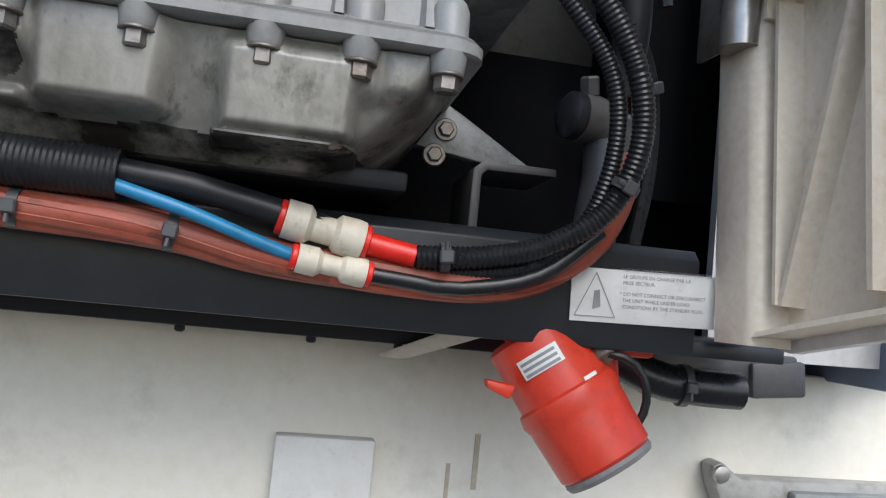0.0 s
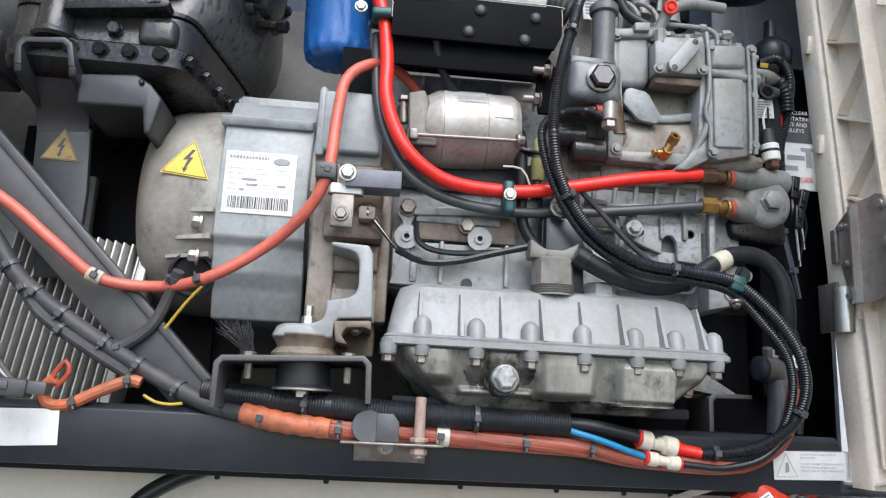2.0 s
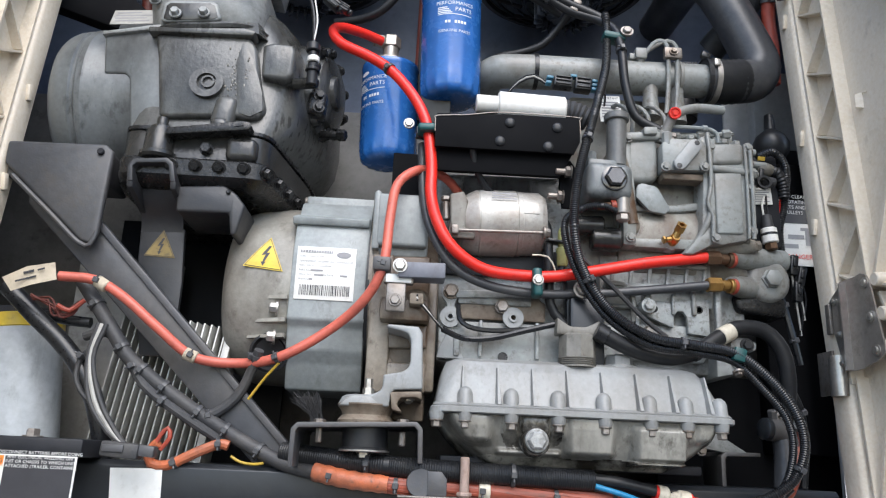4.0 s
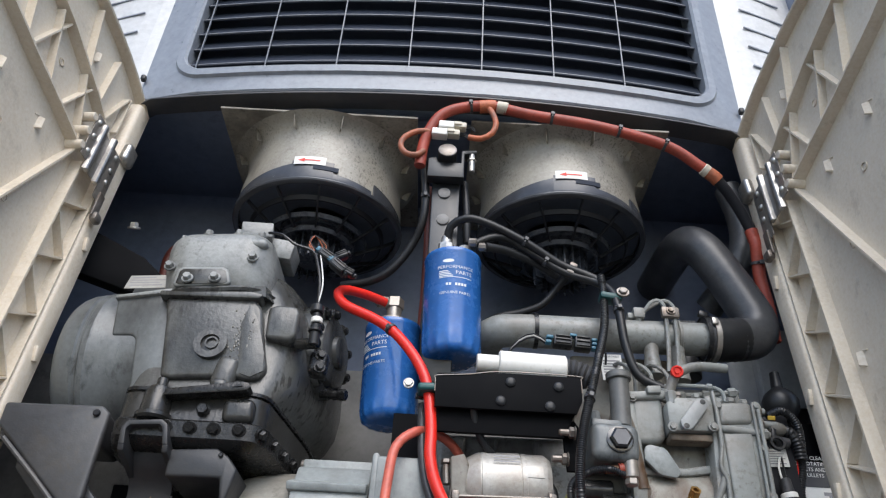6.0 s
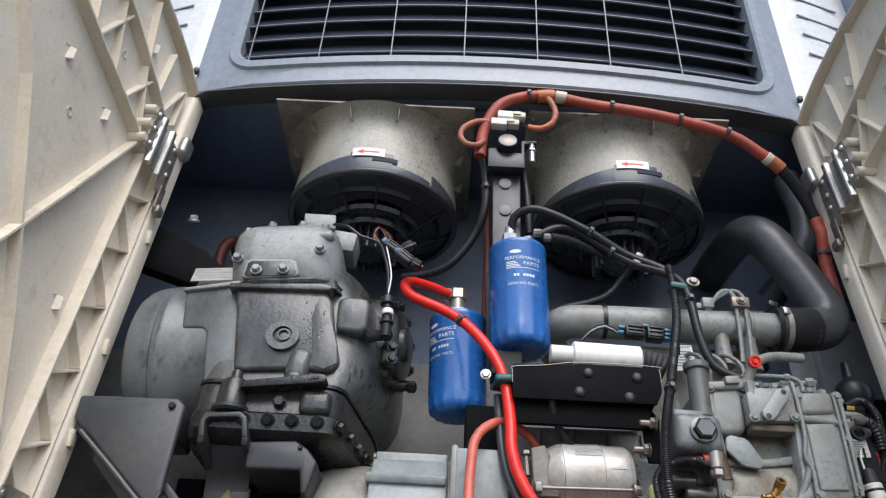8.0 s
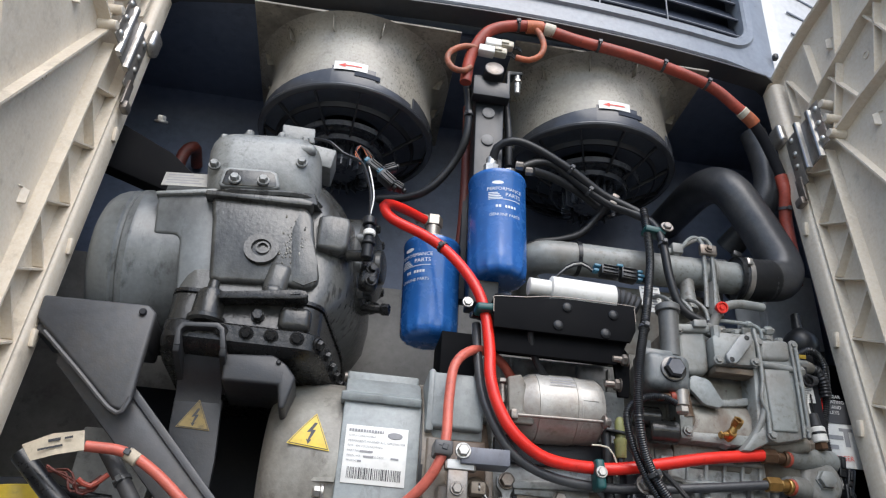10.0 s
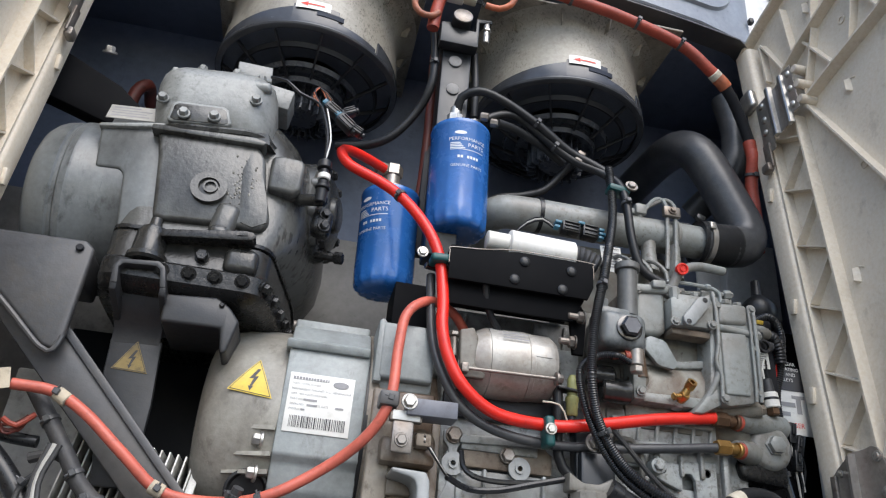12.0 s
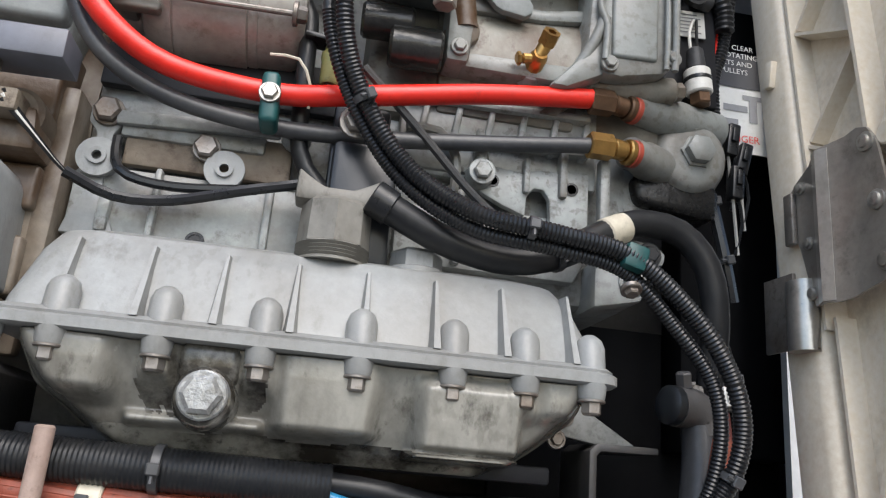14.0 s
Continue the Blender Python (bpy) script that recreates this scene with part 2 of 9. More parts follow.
    cap_dark=mat("polished_steel", (0.105, 0.104, 0.104), (0.06, 0.058, 0.055), 0.25, 0.2, metal=0.85, grain=120, stain=14, bump=0.05),
    steel_dark=mat("aged_steel", (0.26, 0.24, 0.22), (0.12, 0.08, 0.05), 0.35, 0.42, metal=0.7, grain=160, stain=30, bump=0.2),
    hinge=mat("hinge_plate_steel", (0.33, 0.30, 0.265), (0.22, 0.20, 0.17), 0.3, 0.32, metal=0.55, grain=120, stain=12, bump=0.1),
    alloy=mat("starter_alloy", (0.43, 0.418, 0.39), (0.19, 0.135, 0.085), 0.26, 0.40, metal=0.3, grain=120, stain=14, bump=0.12, fleck=0.25, fleck_size=130),
    fins=mat("aluminium_fins", (0.62, 0.62, 0.59), (0.25, 0.23, 0.19), 0.25, 0.42, metal=0.3, grain=90, stain=12, bump=0.1),
    brass=mat("brass", (0.50, 0.30, 0.10), (0.20, 0.10, 0.04), 0.25, 0.32, metal=0.9, grain=140, stain=30, bump=0.1),
    bronze=mat("dark_brass", (0.17, 0.10, 0.06), (0.06, 0.04, 0.03), 0.35, 0.42, metal=0.7, grain=140, stain=30, bump=0.15),
    paper=mat("white_label", (0.74, 0.74, 0.71), (0.5, 0.48, 0.42), 0.12, 0.42, grain=50, stain=20, bump=0.0),
    tag=mat("old_paper_tag", (0.52, 0.45, 0.34), (0.3, 0.25, 0.18), 0.25, 0.7, grain=90, stain=20, bump=0.1),
    ink=mat("black_ink", (0.03, 0.03, 0.035), (0.05, 0.05, 0.05), 0.1, 0.5, bump=0.0),
    grey_ink=mat("grey_ink", (0.25, 0.25, 0.26), (0.35, 0.35, 0.35), 0.2, 0.5, bump=0.0),
    silver_ink=mat("pale_print", (0.62, 0.68, 0.74), (0.5, 0.56, 0.62), 0.1, 0.45, bump=0.0),
    red_ink=mat("red_ink", (0.70, 0.05, 0.03), (0.5, 0.05, 0.04), 0.1, 0.5, bump=0.0),
    yellow=mat("yellow_warning_film", (0.63, 0.45, 0.03), (0.38, 0.28, 0.05), 0.25, 0.4, grain=60, stain=20, bump=0.0),
    yellow_dirty=mat("grimy_yellow_film", (0.26, 0.19, 0.065), (0.08, 0.065, 0.045), 0.4, 0.6, grain=60, stain=20, bump=0.0),
    ochre=mat("ochre_wire_sleeve", (0.50, 0.33, 0.035), (0.30, 0.20, 0.05), 0.3, 0.45, grain=100, stain=25, bump=0.03),
    orange_ink=mat("orange_ink", (0.75, 0.22, 0.02), (0.6, 0.2, 0.03), 0.1, 0.5, bump=0.0),
    grey_cap=mat("grey_cap_plastic", (0.20, 0.195, 0.19), (0.13, 0.12, 0.11), 0.25, 0.55, grain=120, stain=20, bump=0.05),
    plug_red=mat("red_plug_plastic", (0.62, 0.045, 0.02), (0.36, 0.03, 0.02), 0.2, 0.36, grain=90, stain=14, bump=0.03),
    filler=mat("grey_filler_cap", (0.185, 0.178, 0.158), (0.085, 0.075, 0.058), 0.34, 0.5, grain=120, stain=20, bump=0.12, streak=0.6),
    asphalt=mat("concrete_yard", (0.085, 0.084, 0.082), (0.06, 0.059, 0.057), 0.3, 0.85, grain=40, stain=1.2, bump=0.3),
)


# ---------- mesh tools ----------
def frame_of(d):
    """Two unit vectors across the direction d."""
    d = Vector(d).normalized()
    u = d.cross((0, 0, 1)) if abs(d.z) < 0.9 else d.cross((0, 1, 0))
    u.normalize()
    return u, d.cross(u)


def smooth_line(points, step):
    """Points along a rounded line (Catmull-Rom) through the given ones."""
    p = [Vector(q) for q in points]
    p = [p[0] * 2 - p[1]] + p + [p[-1] * 2 - p[-2]]
    out = []
    for i in range(1, len(p) - 2):
        a, b, c, d = p[i - 1:i + 3]
        count = max(2, int((c - b).length / step))
        for k in range(count):
            t = k / count
            out.append(0.5 * (2 * b + (c - a) * t + (2 * a - 5 * b + 4 * c - d) * t * t + (3 * b - a - 3 * c + d) * t ** 3))
    out.append(p[-2].copy())
    return out


class Shape:
    """Collects solid pieces, in world metres, into one mesh."""

    def __init__(self):
        self.v, self.f = [], []

    def add(self, verts, faces):
        k = len(self.v)
        self.v += [tuple(v) for v in verts]
        self.f += [tuple(i + k for i in f) for f in faces]
        return self

    def take(self, bm, m=None):
        bm.verts.ensure_lookup_table()
        bm.verts.index_update()
        self.add([(m @ v.co if m else v.co) for v in bm.verts], [[v.index for v in f.verts] for f in bm.faces])
        bm.free()
        return self

    def box(self, c, s, r=(0, 0, 0), bev=0.002, seg=2):
        bm = bmesh.new()
        bmesh.ops.create_cube(bm, size=1)
        bmesh.ops.scale(bm, vec=s, verts=bm.verts)
        if bev:
            bmesh.ops.bevel(bm, geom=bm.edges, offset=min(bev, min(s) * 0.45), segments=seg, affect="EDGES", profile=0.5)
        return self.take(bm, pose(*c, *r))

    def prism(self, poly, lo, hi, axis="y", bev=0.003, seg=2):
        """A polygon in the two other axes (x, z for y; y, z for x; x, y for z), drawn out along the axis from lo to hi."""
        bm = bmesh.new()
        put = {"y": lambda a, b, h: (a, h, b), "x": lambda a, b, h: (h, a, b), "z": lambda a, b, h: (a, b, h)}[axis]
        lower = [bm.verts.new(put(a, b, lo)) for a, b in poly]
        upper = [bm.verts.new(put(a, b, hi)) for a, b in poly]
        k = len(poly)
        bm.faces.new(lower)
        bm.faces.new(upper[::-1])
        for i in range(k):
            bm.faces.new((lower[i], upper[i], upper[(i + 1) % k], lower[(i + 1) % k]))
        bmesh.ops.recalc_face_normals(bm, faces=bm.faces)
        if bev:
            bmesh.ops.bevel(bm, geom=bm.edges, offset=bev, segments=seg, affect="EDGES", profile=0.5, clamp_overlap=True)
        return self.take(bm)

    def lathe(self, a, d, prof, seg=28, arc=None):
        """A turned form: (distance along d, radius) from the point a."""
        d = Vector(d).normalized()
        u, w = frame_of(d)
        a = Vector(a)
        vs, fs = [], []
        for h, r in prof:
            for k in range(seg):
                q = 2 * math.pi * k / seg
                vs.append(a + d * h + (u * math.cos(q) + w * math.sin(q)) * max(r, 1e-5))
        for i in range(len(prof) - 1):
            for k in range(seg):
                k2 = (k + 1) % seg
                fs.append((i * seg + k, i * seg + k2, (i + 1) * seg + k2, (i + 1) * seg + k))
        fs.append(tuple(range(seg))[::-1])
        fs.append(tuple(range((len(prof) - 1) * seg, len(prof) * seg)))
        return self.add(vs, fs)

    def cyl(self, a, b, r, r2=None, seg=24, bev=0.0015):
        a, b = Vector(a), Vector(b)
        h = (b - a).length
        r2 = r if r2 is None else r2
        e = min(bev, h * 0.4, r * 0.4, r2 * 0.4)
        return self.lathe(a, b - a, [(0, r - e), (e, r), (h - e, r2), (h, r2 - e)], seg)

    def ring(self, a, d, r0, r1, h, seg=36):
        """A flat-ended ring (tube) of height h."""
        d = Vector(d).normalized()
        u, w = frame_of(d)
        a = Vector(a)
        vs, fs = [], []
        for hh, r in ((0, r0), (0, r1), (h, r1), (h, r0)):
            for k in range(seg):
                q = 2 * math.pi * k / seg
                vs.append(a + d * hh + (u * math.cos(q) + w * math.sin(q)) * r)
        for i in range(4):
            for k in range(seg):
                k2 = (k + 1) % seg
                fs.append((i * seg + k, i * seg + k2, (i + 1) % 4 * seg + k2, (i + 1) % 4 * seg + k))
        return self.add(vs, fs)

    def hoop(self, a, d, prof, seg=56):
        """A closed section (distance along d, radius) swept round the axis, open in the middle."""
        d = Vector(d).normalized()
        u, w = frame_of(d)
        a = Vector(a)
        m = len(prof)
        vs = [a + d * h + (u * math.cos(2 * math.pi * k / seg) + w * math.sin(2 * math.pi * k / seg)) * r for h, r in prof for k in range(seg)]
        fs = [(i * seg + k, i * seg + (k + 1) % seg, (i + 1) % m * seg + (k + 1) % seg, (i + 1) % m * seg + k) for i in range(m) for k in range(seg)]
        return self.add(vs, fs)

    def bolt(self, p, d, r=0.007, h=0.006, washer=1.45):
        """A hexagon head on a washer, standing on p towards d."""
        d = Vector(d).normalized()
        p = Vector(p)
        if washer:
            self.cyl(p - d * 0.002, p + d * 0.0022, r * washer, seg=16, bev=0.0006)
        return self.lathe(p, d, [(0, r), (h * 0.8, r), (h, r * 0.82)], 6)

    def tube(self, points, r, seg=10, step=0.012, rib=0.0, taper=None, flat=1.0, deep=0.14):
        """A hose along a rounded line; rib: pitch of its corrugation."""
        if rib:
            step = rib / 2
        line = smooth_line(points, step)
        if rib:
            even, run = [line[0]], 0.0
            for a, b in zip(line, line[1:]):
                run += (b - a).length
                if run >= rib / 2.2:
                    even.append(b)
                    run = 0.0
            line = even
        vs, fs, u = [], [], None
        for i, p in enumerate(line):
            d = (line[min(i + 1, len(line) - 1)] - line[max(i - 1, 0)]).normalized()
            u = frame_of(d)[0] if u is None else (u - d * u.dot(d)).normalized()
            w = d.cross(u)
            rr = r if not rib else (r if i % 2 else r * (1 - deep))
            if taper:
                rr *= taper(i / (len(line) - 1))
            for k in range(seg):
                q = 2 * math.pi * k / seg
                vs.append(p + u * math.cos(q) * rr + w * math.sin(q) * rr * flat)
        for i in range(len(line) - 1):
            for k in range(seg):
                k2 = (k + 1) % seg
                fs.append((i * seg + k, i * seg + k2, (i + 1) * seg + k2, (i + 1) * seg + k))
        fs.append(tuple(range(seg))[::-1])
        fs.append(tuple(range((len(line) - 1) * seg, len(line) * seg)))
        return self.add(vs, fs)

    def ball(self, c, r, s=(1, 1, 1), seg=16):
        bm = bmesh.new()
        bmesh.ops.create_uvsphere(bm, u_segments=seg, v_segments=seg // 2, radius=r)
        return self.take(bm, Matrix.Translation(c) @ Matrix.Diagonal((*s, 1)))

    def loft(self, loops):
        """Closed loops of equally many points, skinned and capped."""
        k = len(loops[0])
        vs = [p for loop in loops for p in loop]
        fs = [(i * k + j, i * k + (j + 1) % k, (i + 1) * k + (j + 1) % k, (i + 1) * k + j) for i in range(len(loops) - 1) for j in range(k)]
        fs += [tuple(range(k))[::-1], tuple(range((len(loops) - 1) * k, len(loops) * k))]
        return self.add(vs, fs)

    def moved(self, m):
        self.v = [tuple(m @ Vector(v)) for v in self.v]
        return self


def thing(name, at, label, category, group="", kind=""):
    ob = new(name)
    ob.location, ob.empty_display_size = at, 0.02
    return tagged(ob, label, category, group, kind)


def part(name, shape, material, parent=None, label="", smooth=35, mesh=None):
    """One mesh object under a thing or a part, or at top level."""
    if mesh is None:
        mesh = bpy.data.meshes.new(name)
        mesh.from_pydata(shape.v, [], shape.f)
        bm = bmesh.new()
        bm.from_mesh(mesh)
        bmesh.ops.recalc_face_normals(bm, faces=bm.faces)
        bm.to_mesh(mesh)
        bm.free()
        mesh.materials.append(M[material])
        if smooth:
            mesh.shade_smooth()
            mesh.set_sharp_from_angle(angle=radians(smooth))
    ob = new(name, mesh)
    if parent:
        ob.parent = parent
        if parent.type == "EMPTY":
            ob.matrix_parent_inverse = Matrix.Translation(parent.location).inverted()
    return tagged(ob, label)


def solo(name, shape, material, label, category, group="", kind="", smooth=35):
    """A thing that is one mesh."""
    return tagged(part(name, shape, material, None, label, smooth), label, category, group, kind)


def letters(text, size, m, material, parent, name="lettering", wrap=None, align="LEFT", space=1.0):
    """Flat writing in the plane of m (x right, y up), 0.25 mm proud; wrap: radius of a cylinder whose axis lies wrap behind."""
    curve = bpy.data.curves.new(name, "FONT")
    curve.body, curve.size, curve.align_x, curve.align_y, curve.resolution_u = text, size, align, "CENTER", 2
    curve.space_line = space
    ob = bpy.data.objects.new(name, curve)
    scene.collection.objects.link(ob)
    mesh = bpy.data.meshes.new_from_object(ob.evaluated_get(bpy.context.evaluated_depsgraph_get()))
    bpy.data.objects.remove(ob)
    s = Shape()
    s.add([v.co.copy() for v in mesh.vertices], [list(p.vertices) for p in mesh.polygons])
    place_flat(s, m, wrap)
    return part(name, s, material, parent, smooth=0)


def place_flat(s, m, wrap, lift=0.0006):
    if wrap:
        s.v = [((wrap + lift) * math.sin(v[0] / wrap), v[1], (wrap + lift) * math.cos(v[0] / wrap) - wrap) for v in s.v]
    else:
        s.v = [(v[0], v[1], v[2] + lift) for v in s.v]
    return s.moved(m)


def bars(rects, m, material, parent, name="print_line", wrap=None, lift=0.0006):
    """Plain bars (x0, y0, x1, y1) in the plane of m."""
    bar = None
    for x0, y0, x1, y1 in rects:
        s = Shape()
        n = 6 if wrap else 1
        for k in range(n):
            a, b = x0 + (x1 - x0) * k / n, x0 + (x1 - x0) * (k + 1) / n
            s.add([(a, y0, 0), (b, y0, 0), (b, y1, 0), (a, y1, 0)], [(0, 1, 2, 3)])
        place_flat(s, m, wrap, lift)
        bar = part(name, s, material, parent, smooth=0)
    return bar


def facing(x, y, z, yaw=0, tip=0, spin=0):
    """The plane of a label that faces -y: yaw turns it about z, tip leans its top back, spin turns it in its plane."""
    return pose(x, y, z, 90, 0, yaw) @ pose(0, 0, 0, -tip, 0, 0) @ pose(0, 0, 0, 0, 0, spin)


def tie(points_shape, p, d, r, w=0.006):
    """A cable tie round a hose at p."""
    d = Vector(d).normalized()
    p = Vector(p)
    points_shape.ring(p - d * w / 2, d, r * 0.9, r + 0.0018, w, 16)
    u, v = frame_of(d)
    side = u if u.y < 0 else -u
    if abs(side.y) < 0.2:
        side = v if v.y < 0 else -v
    turn = Matrix((d, side, d.cross(side))).transposed().to_4x4()
    bm = bmesh.new()
    bmesh.ops.create_cube(bm, size=1)
    bmesh.ops.scale(bm, vec=(w * 1.5, 0.0058, 0.0085), verts=bm.verts)
    bmesh.ops.bevel(bm, geom=bm.edges, offset=0.001, segments=1, affect="EDGES")
    points_shape.take(bm, Matrix.Translation(p + side * (r + 0.0034)) @ turn)
    points_shape.cyl(p + side * (r + 0.0034) + d.cross(side) * 0.004, p + side * (r + 0.004) + d.cross(side) * 0.0095, 0.0016, seg=6, bev=0)


# ---------- setting ----------
CX = -0.376          # middle of the bay
LEFT, RIGHT = -1.056, 0.305

g = Shape()
g.box((0, 0, -0.05), (4000, 4000, 0.1), bev=0)
solo("ground", g, "asphalt", "grey concrete yard under the trailer", "ground", kind="structure")

w = Shape()
w.box((CX, 0.755, 1.455), (2.5, 0.11, 0.898), bev=0.003)
front_wall = solo("wall_front", w, "wall", "cream front wall panel under the unit, faintly stained", "wall", kind="structure")
s = Shape()
s.box((-0.335, 0.6995, 1.45), (0.003, 0.003, 0.8), bev=0)
part("panel_joint", s, "tag", front_wall)
w = Shape()
w.box((CX, 7.0, 2.62), (2.5, 11.9, 2.76), bev=0.02)
solo("trailer_body", w, "shell", "white trailer body behind the unit", "trailer", kind="structure")

# enclosure of the bay: light bulkhead below, dark sheet above and at the sides
s = Shape()
s.box((CX, 0.93, 2.36), (1.9, 0.02, 0.86), bev=0.003)
solo("wall_bulkhead", s, "back_grey", "stained dark grey bulkhead behind the engine", "wall", kind="structure")
s = Shape()
s.box((CX, 0.955, 3.4), (1.95, 0.02, 1.3), bev=0.003)
solo("wall_back_upper", s, "dark", "black sheet behind the condenser fans", "wall", kind="structure")
for nm, x in (("wall_left", -1.32), ("wall_right", 0.57)):
    s = Shape()
    s.box((x, 0.75, 2.95), (0.02, 0.42, 2.1), bev=0.003)
    solo(nm, s, "dark", "dark inner side sheet of the bay", "wall", kind="structure")
s = Shape()
s.box((CX, 0.76, 4.0), (1.95, 0.42, 0.02), bev=0.003)
solo("ceiling", s, "dark", "dark top sheet of the unit housing", "ceiling", kind="structure")
s = Shape()
s.box((CX, 0.78, 3.30), (1.9, 0.34, 0.012), bev=0.002)
solo("ceiling_bay", s, "dark", "black sheet above the fan shrouds", "ceiling", kind="structure")

# black sheet added to keep the void between post and generator dark
s = Shape()
s.box((-0.80, 0.83, 2.21), (0.36, 0.012, 0.52), bev=0.003)
solo("wall_inner", s, "black", "added black sheet that darkens the void behind the support frame", "panel", kind="structure")

s = Shape()
s.box((0.435, 0.835, 2.815), (0.13, 0.006, 0.19), bev=0.002)
s.box((0.371, 0.850, 2.815), (0.006, 0.03, 0.19), bev=0.002)
s.box((0.340, 0.863, 2.80), (0.06, 0.006, 0.16), bev=0.002)
solo("panel_end", s, "shell", "light grey folded end sheet behind the intake elbow", "panel", kind="structure")

# white outer shell beside the grille, with pressed louvres
for nm, x0, x1 in (("shell_left", -1.42, LEFT - 0.05), ("shell_right", RIGHT + 0.05, 0.67)):
    s = Shape()
    n = 8
    for k in range(n):
        a, b = x0 + (x1 - x0) * k / n, x0 + (x1 - x0) * (k + 1) / n
        ya, yb = (0.575 + 0.9 * max(0.0, abs(q - CX) - 0.70) ** 2 for q in (a, b))
        box_faces = [(0, 1, 2, 3), (4, 5, 6, 7), (0, 1, 5, 4), (3, 2, 6, 7), (1, 2, 6, 5), (0, 3, 7, 4)]
        s.add([(a, ya, 1.92), (b, yb, 1.92), (b, yb, 4.02), (a, ya, 4.02), (a, ya + 0.01, 1.92), (b, yb + 0.01, 1.92), (b, yb + 0.01, 4.02), (a, ya + 0.01, 4.02)], box_faces)
    e0, e1 = (LEFT - 0.052, LEFT - 0.002) if x0 < CX else (RIGHT + 0.002, RIGHT + 0.052)
    s.add([(e0, 0.575, 3.262), (e1, 0.575, 3.262), (e1, 0.575, 4.02), (e0, 0.575, 4.02), (e0, 0.585, 3.262), (e1, 0.585, 3.262), (e1, 0.585, 4.02), (e0, 0.585, 4.02)], box_faces)
    shell = solo(nm, s, "shell", "white outer shell panel with pressed louvres beside the grille", "panel", kind="structure")
    side_ = -1 if x0 < CX else 1
    for k in range(9):
        q = Shape()
        xm = CX + side_ * (0.68 + 0.15)
        y = 0.575 + 0.9 * (abs(xm - CX) - 0.70) ** 2
        q.box((xm, y - 0.001, 3.36 + 0.072 * k), (0.13, 0.005, 0.0055), (0, side_ * 9, side_ * 13), bev=0.002)
        part("louvre", q, "grille", shell)

# base rail
rail = thing("base_rail", (CX, 0.5, 1.92), "black painted steel base rail of the unit, dusty", "rail", kind="structure")
s = Shape()
s.prism([(0.498, 1.921), (0.498, 1.99), (0.506, 1.998), (0.66, 1.998), (0.66, 1.99), (0.51, 1.988), (0.506, 1.93), (0.56, 1.928), (0.56, 1.921)], LEFT + 0.002, RIGHT - 0.004, "x", 0.0015)
part("channel", s, "rail", rail)
s = Shape()
s.prism([(0.500, 1.921), (0.500, 1.932), (0.506, 1.936), (0.56, 1.936), (0.56, 1.921)], RIGHT - 0.02, RIGHT + 0.07, "x", 0.0015)
part("bottom_lip", s, "rail", rail)
s = Shape()
s.box((CX, 0.60, 1.917), (1.52, 0.012, 0.022), bev=0.002)
s.box((CX, 0.66, 1.909), (1.52, 0.13, 0.006), bev=0.002)
part("lower_flange", s, "black", rail)
s = Shape()
s.box((CX, 0.80, 1.94), (1.86, 0.3, 0.02), bev=0.002)
part("floor_pan", s, "black", rail)
s = Shape()
for x in (-0.21, -0.07, 0.10, 0.03, -0.55, -0.4):
    s.cyl((x, 0.600, 1.907), (x, 0.600, 1.901), 0.004, seg=8)
part("rivets", s, "black", rail)
s = Shape()
s.loft([[(0.085, 0.60, 1.897), (0.107, 0.60, 1.897), (0.107, 0.603, 1.894), (0.085, 0.603, 1.894)], [(0.131, 0.56, 1.922), (0.160, 0.56, 1.922), (0.160, 0.563, 1.919), (0.131, 0.563, 1.919)]])
part("brace_plate", s, "hinge", rail, "bare metal brace plate under the rail")

# ---------- oil pan and engine ----------
engine = thing("diesel_engine", (-0.1, 0.6, 1.998), "grey-green painted diesel engine with oil stains and rust", "engine")
BOLTX = [-0.289, -0.221, -0.152, -0.084, -0.016, 0.038, 0.089]


def pan_loop(y0, y1, z, x0=-0.343, x1=0.106, r=0.02):
    """A rounded oblong at height z."""
    out = []
    for cx, cy, a0 in ((x0 + r, y0 + r, 180), (x1 - r, y0 + r, 270), (x1 - r, y1 - r, 0), (x0 + r, y1 - r, 90)):
        for k in range(5):
            a = radians(a0 + 90 * k / 4)
            out.append((cx + r * math.cos(a), cy + r * math.sin(a), z))
    return out


s = Shape()
s.loft([pan_loop(0.424, 0.62, 2.098, -0.332, 0.103), pan_loop(0.427, 0.62, 2.108, -0.331, 0.101), pan_loop(0.446, 0.62, 2.150, -0.323, 0.086, 0.026), pan_loop(0.456, 0.61, 2.166, -0.317, 0.076, 0.03), pan_loop(0.475, 0.60, 2.173, -0.304, 0.060, 0.03), pan_loop(0.52, 0.58, 2.174, -0.28, 0.04)])
cover = part("cylinder_head_cover", s, "pan", engine, "pale grey cast cover with ribs")
for x in BOLTX:
    s = Shape()
    s.lathe((x, 0.421, 2.092), (0.0, 0.16, 1), [(0, 0.0115), (0.022, 0.0115), (0.028, 0.0095), (0.032, 0.005), (0.033, 0.001)], 14)
    part("bolt_boss", s, "pan", cover)
for k in range(8):
    x = -0.292 + 0.0525 * k
    s = Shape()
    s.loft([[(x - 0.0026, 0.412, 2.10), (x + 0.0026, 0.412, 2.10), (x + 0.0065, 0.43, 2.10), (x - 0.0065, 0.43, 2.10)], [(x - 0.0010, 0.442, 2.157), (x + 0.0010, 0.442, 2.157), (x + 0.0024, 0.455, 2.157), (x - 0.0024, 0.455, 2.157)]])
    part("rib", s, "pan", cover)
s = Shape()
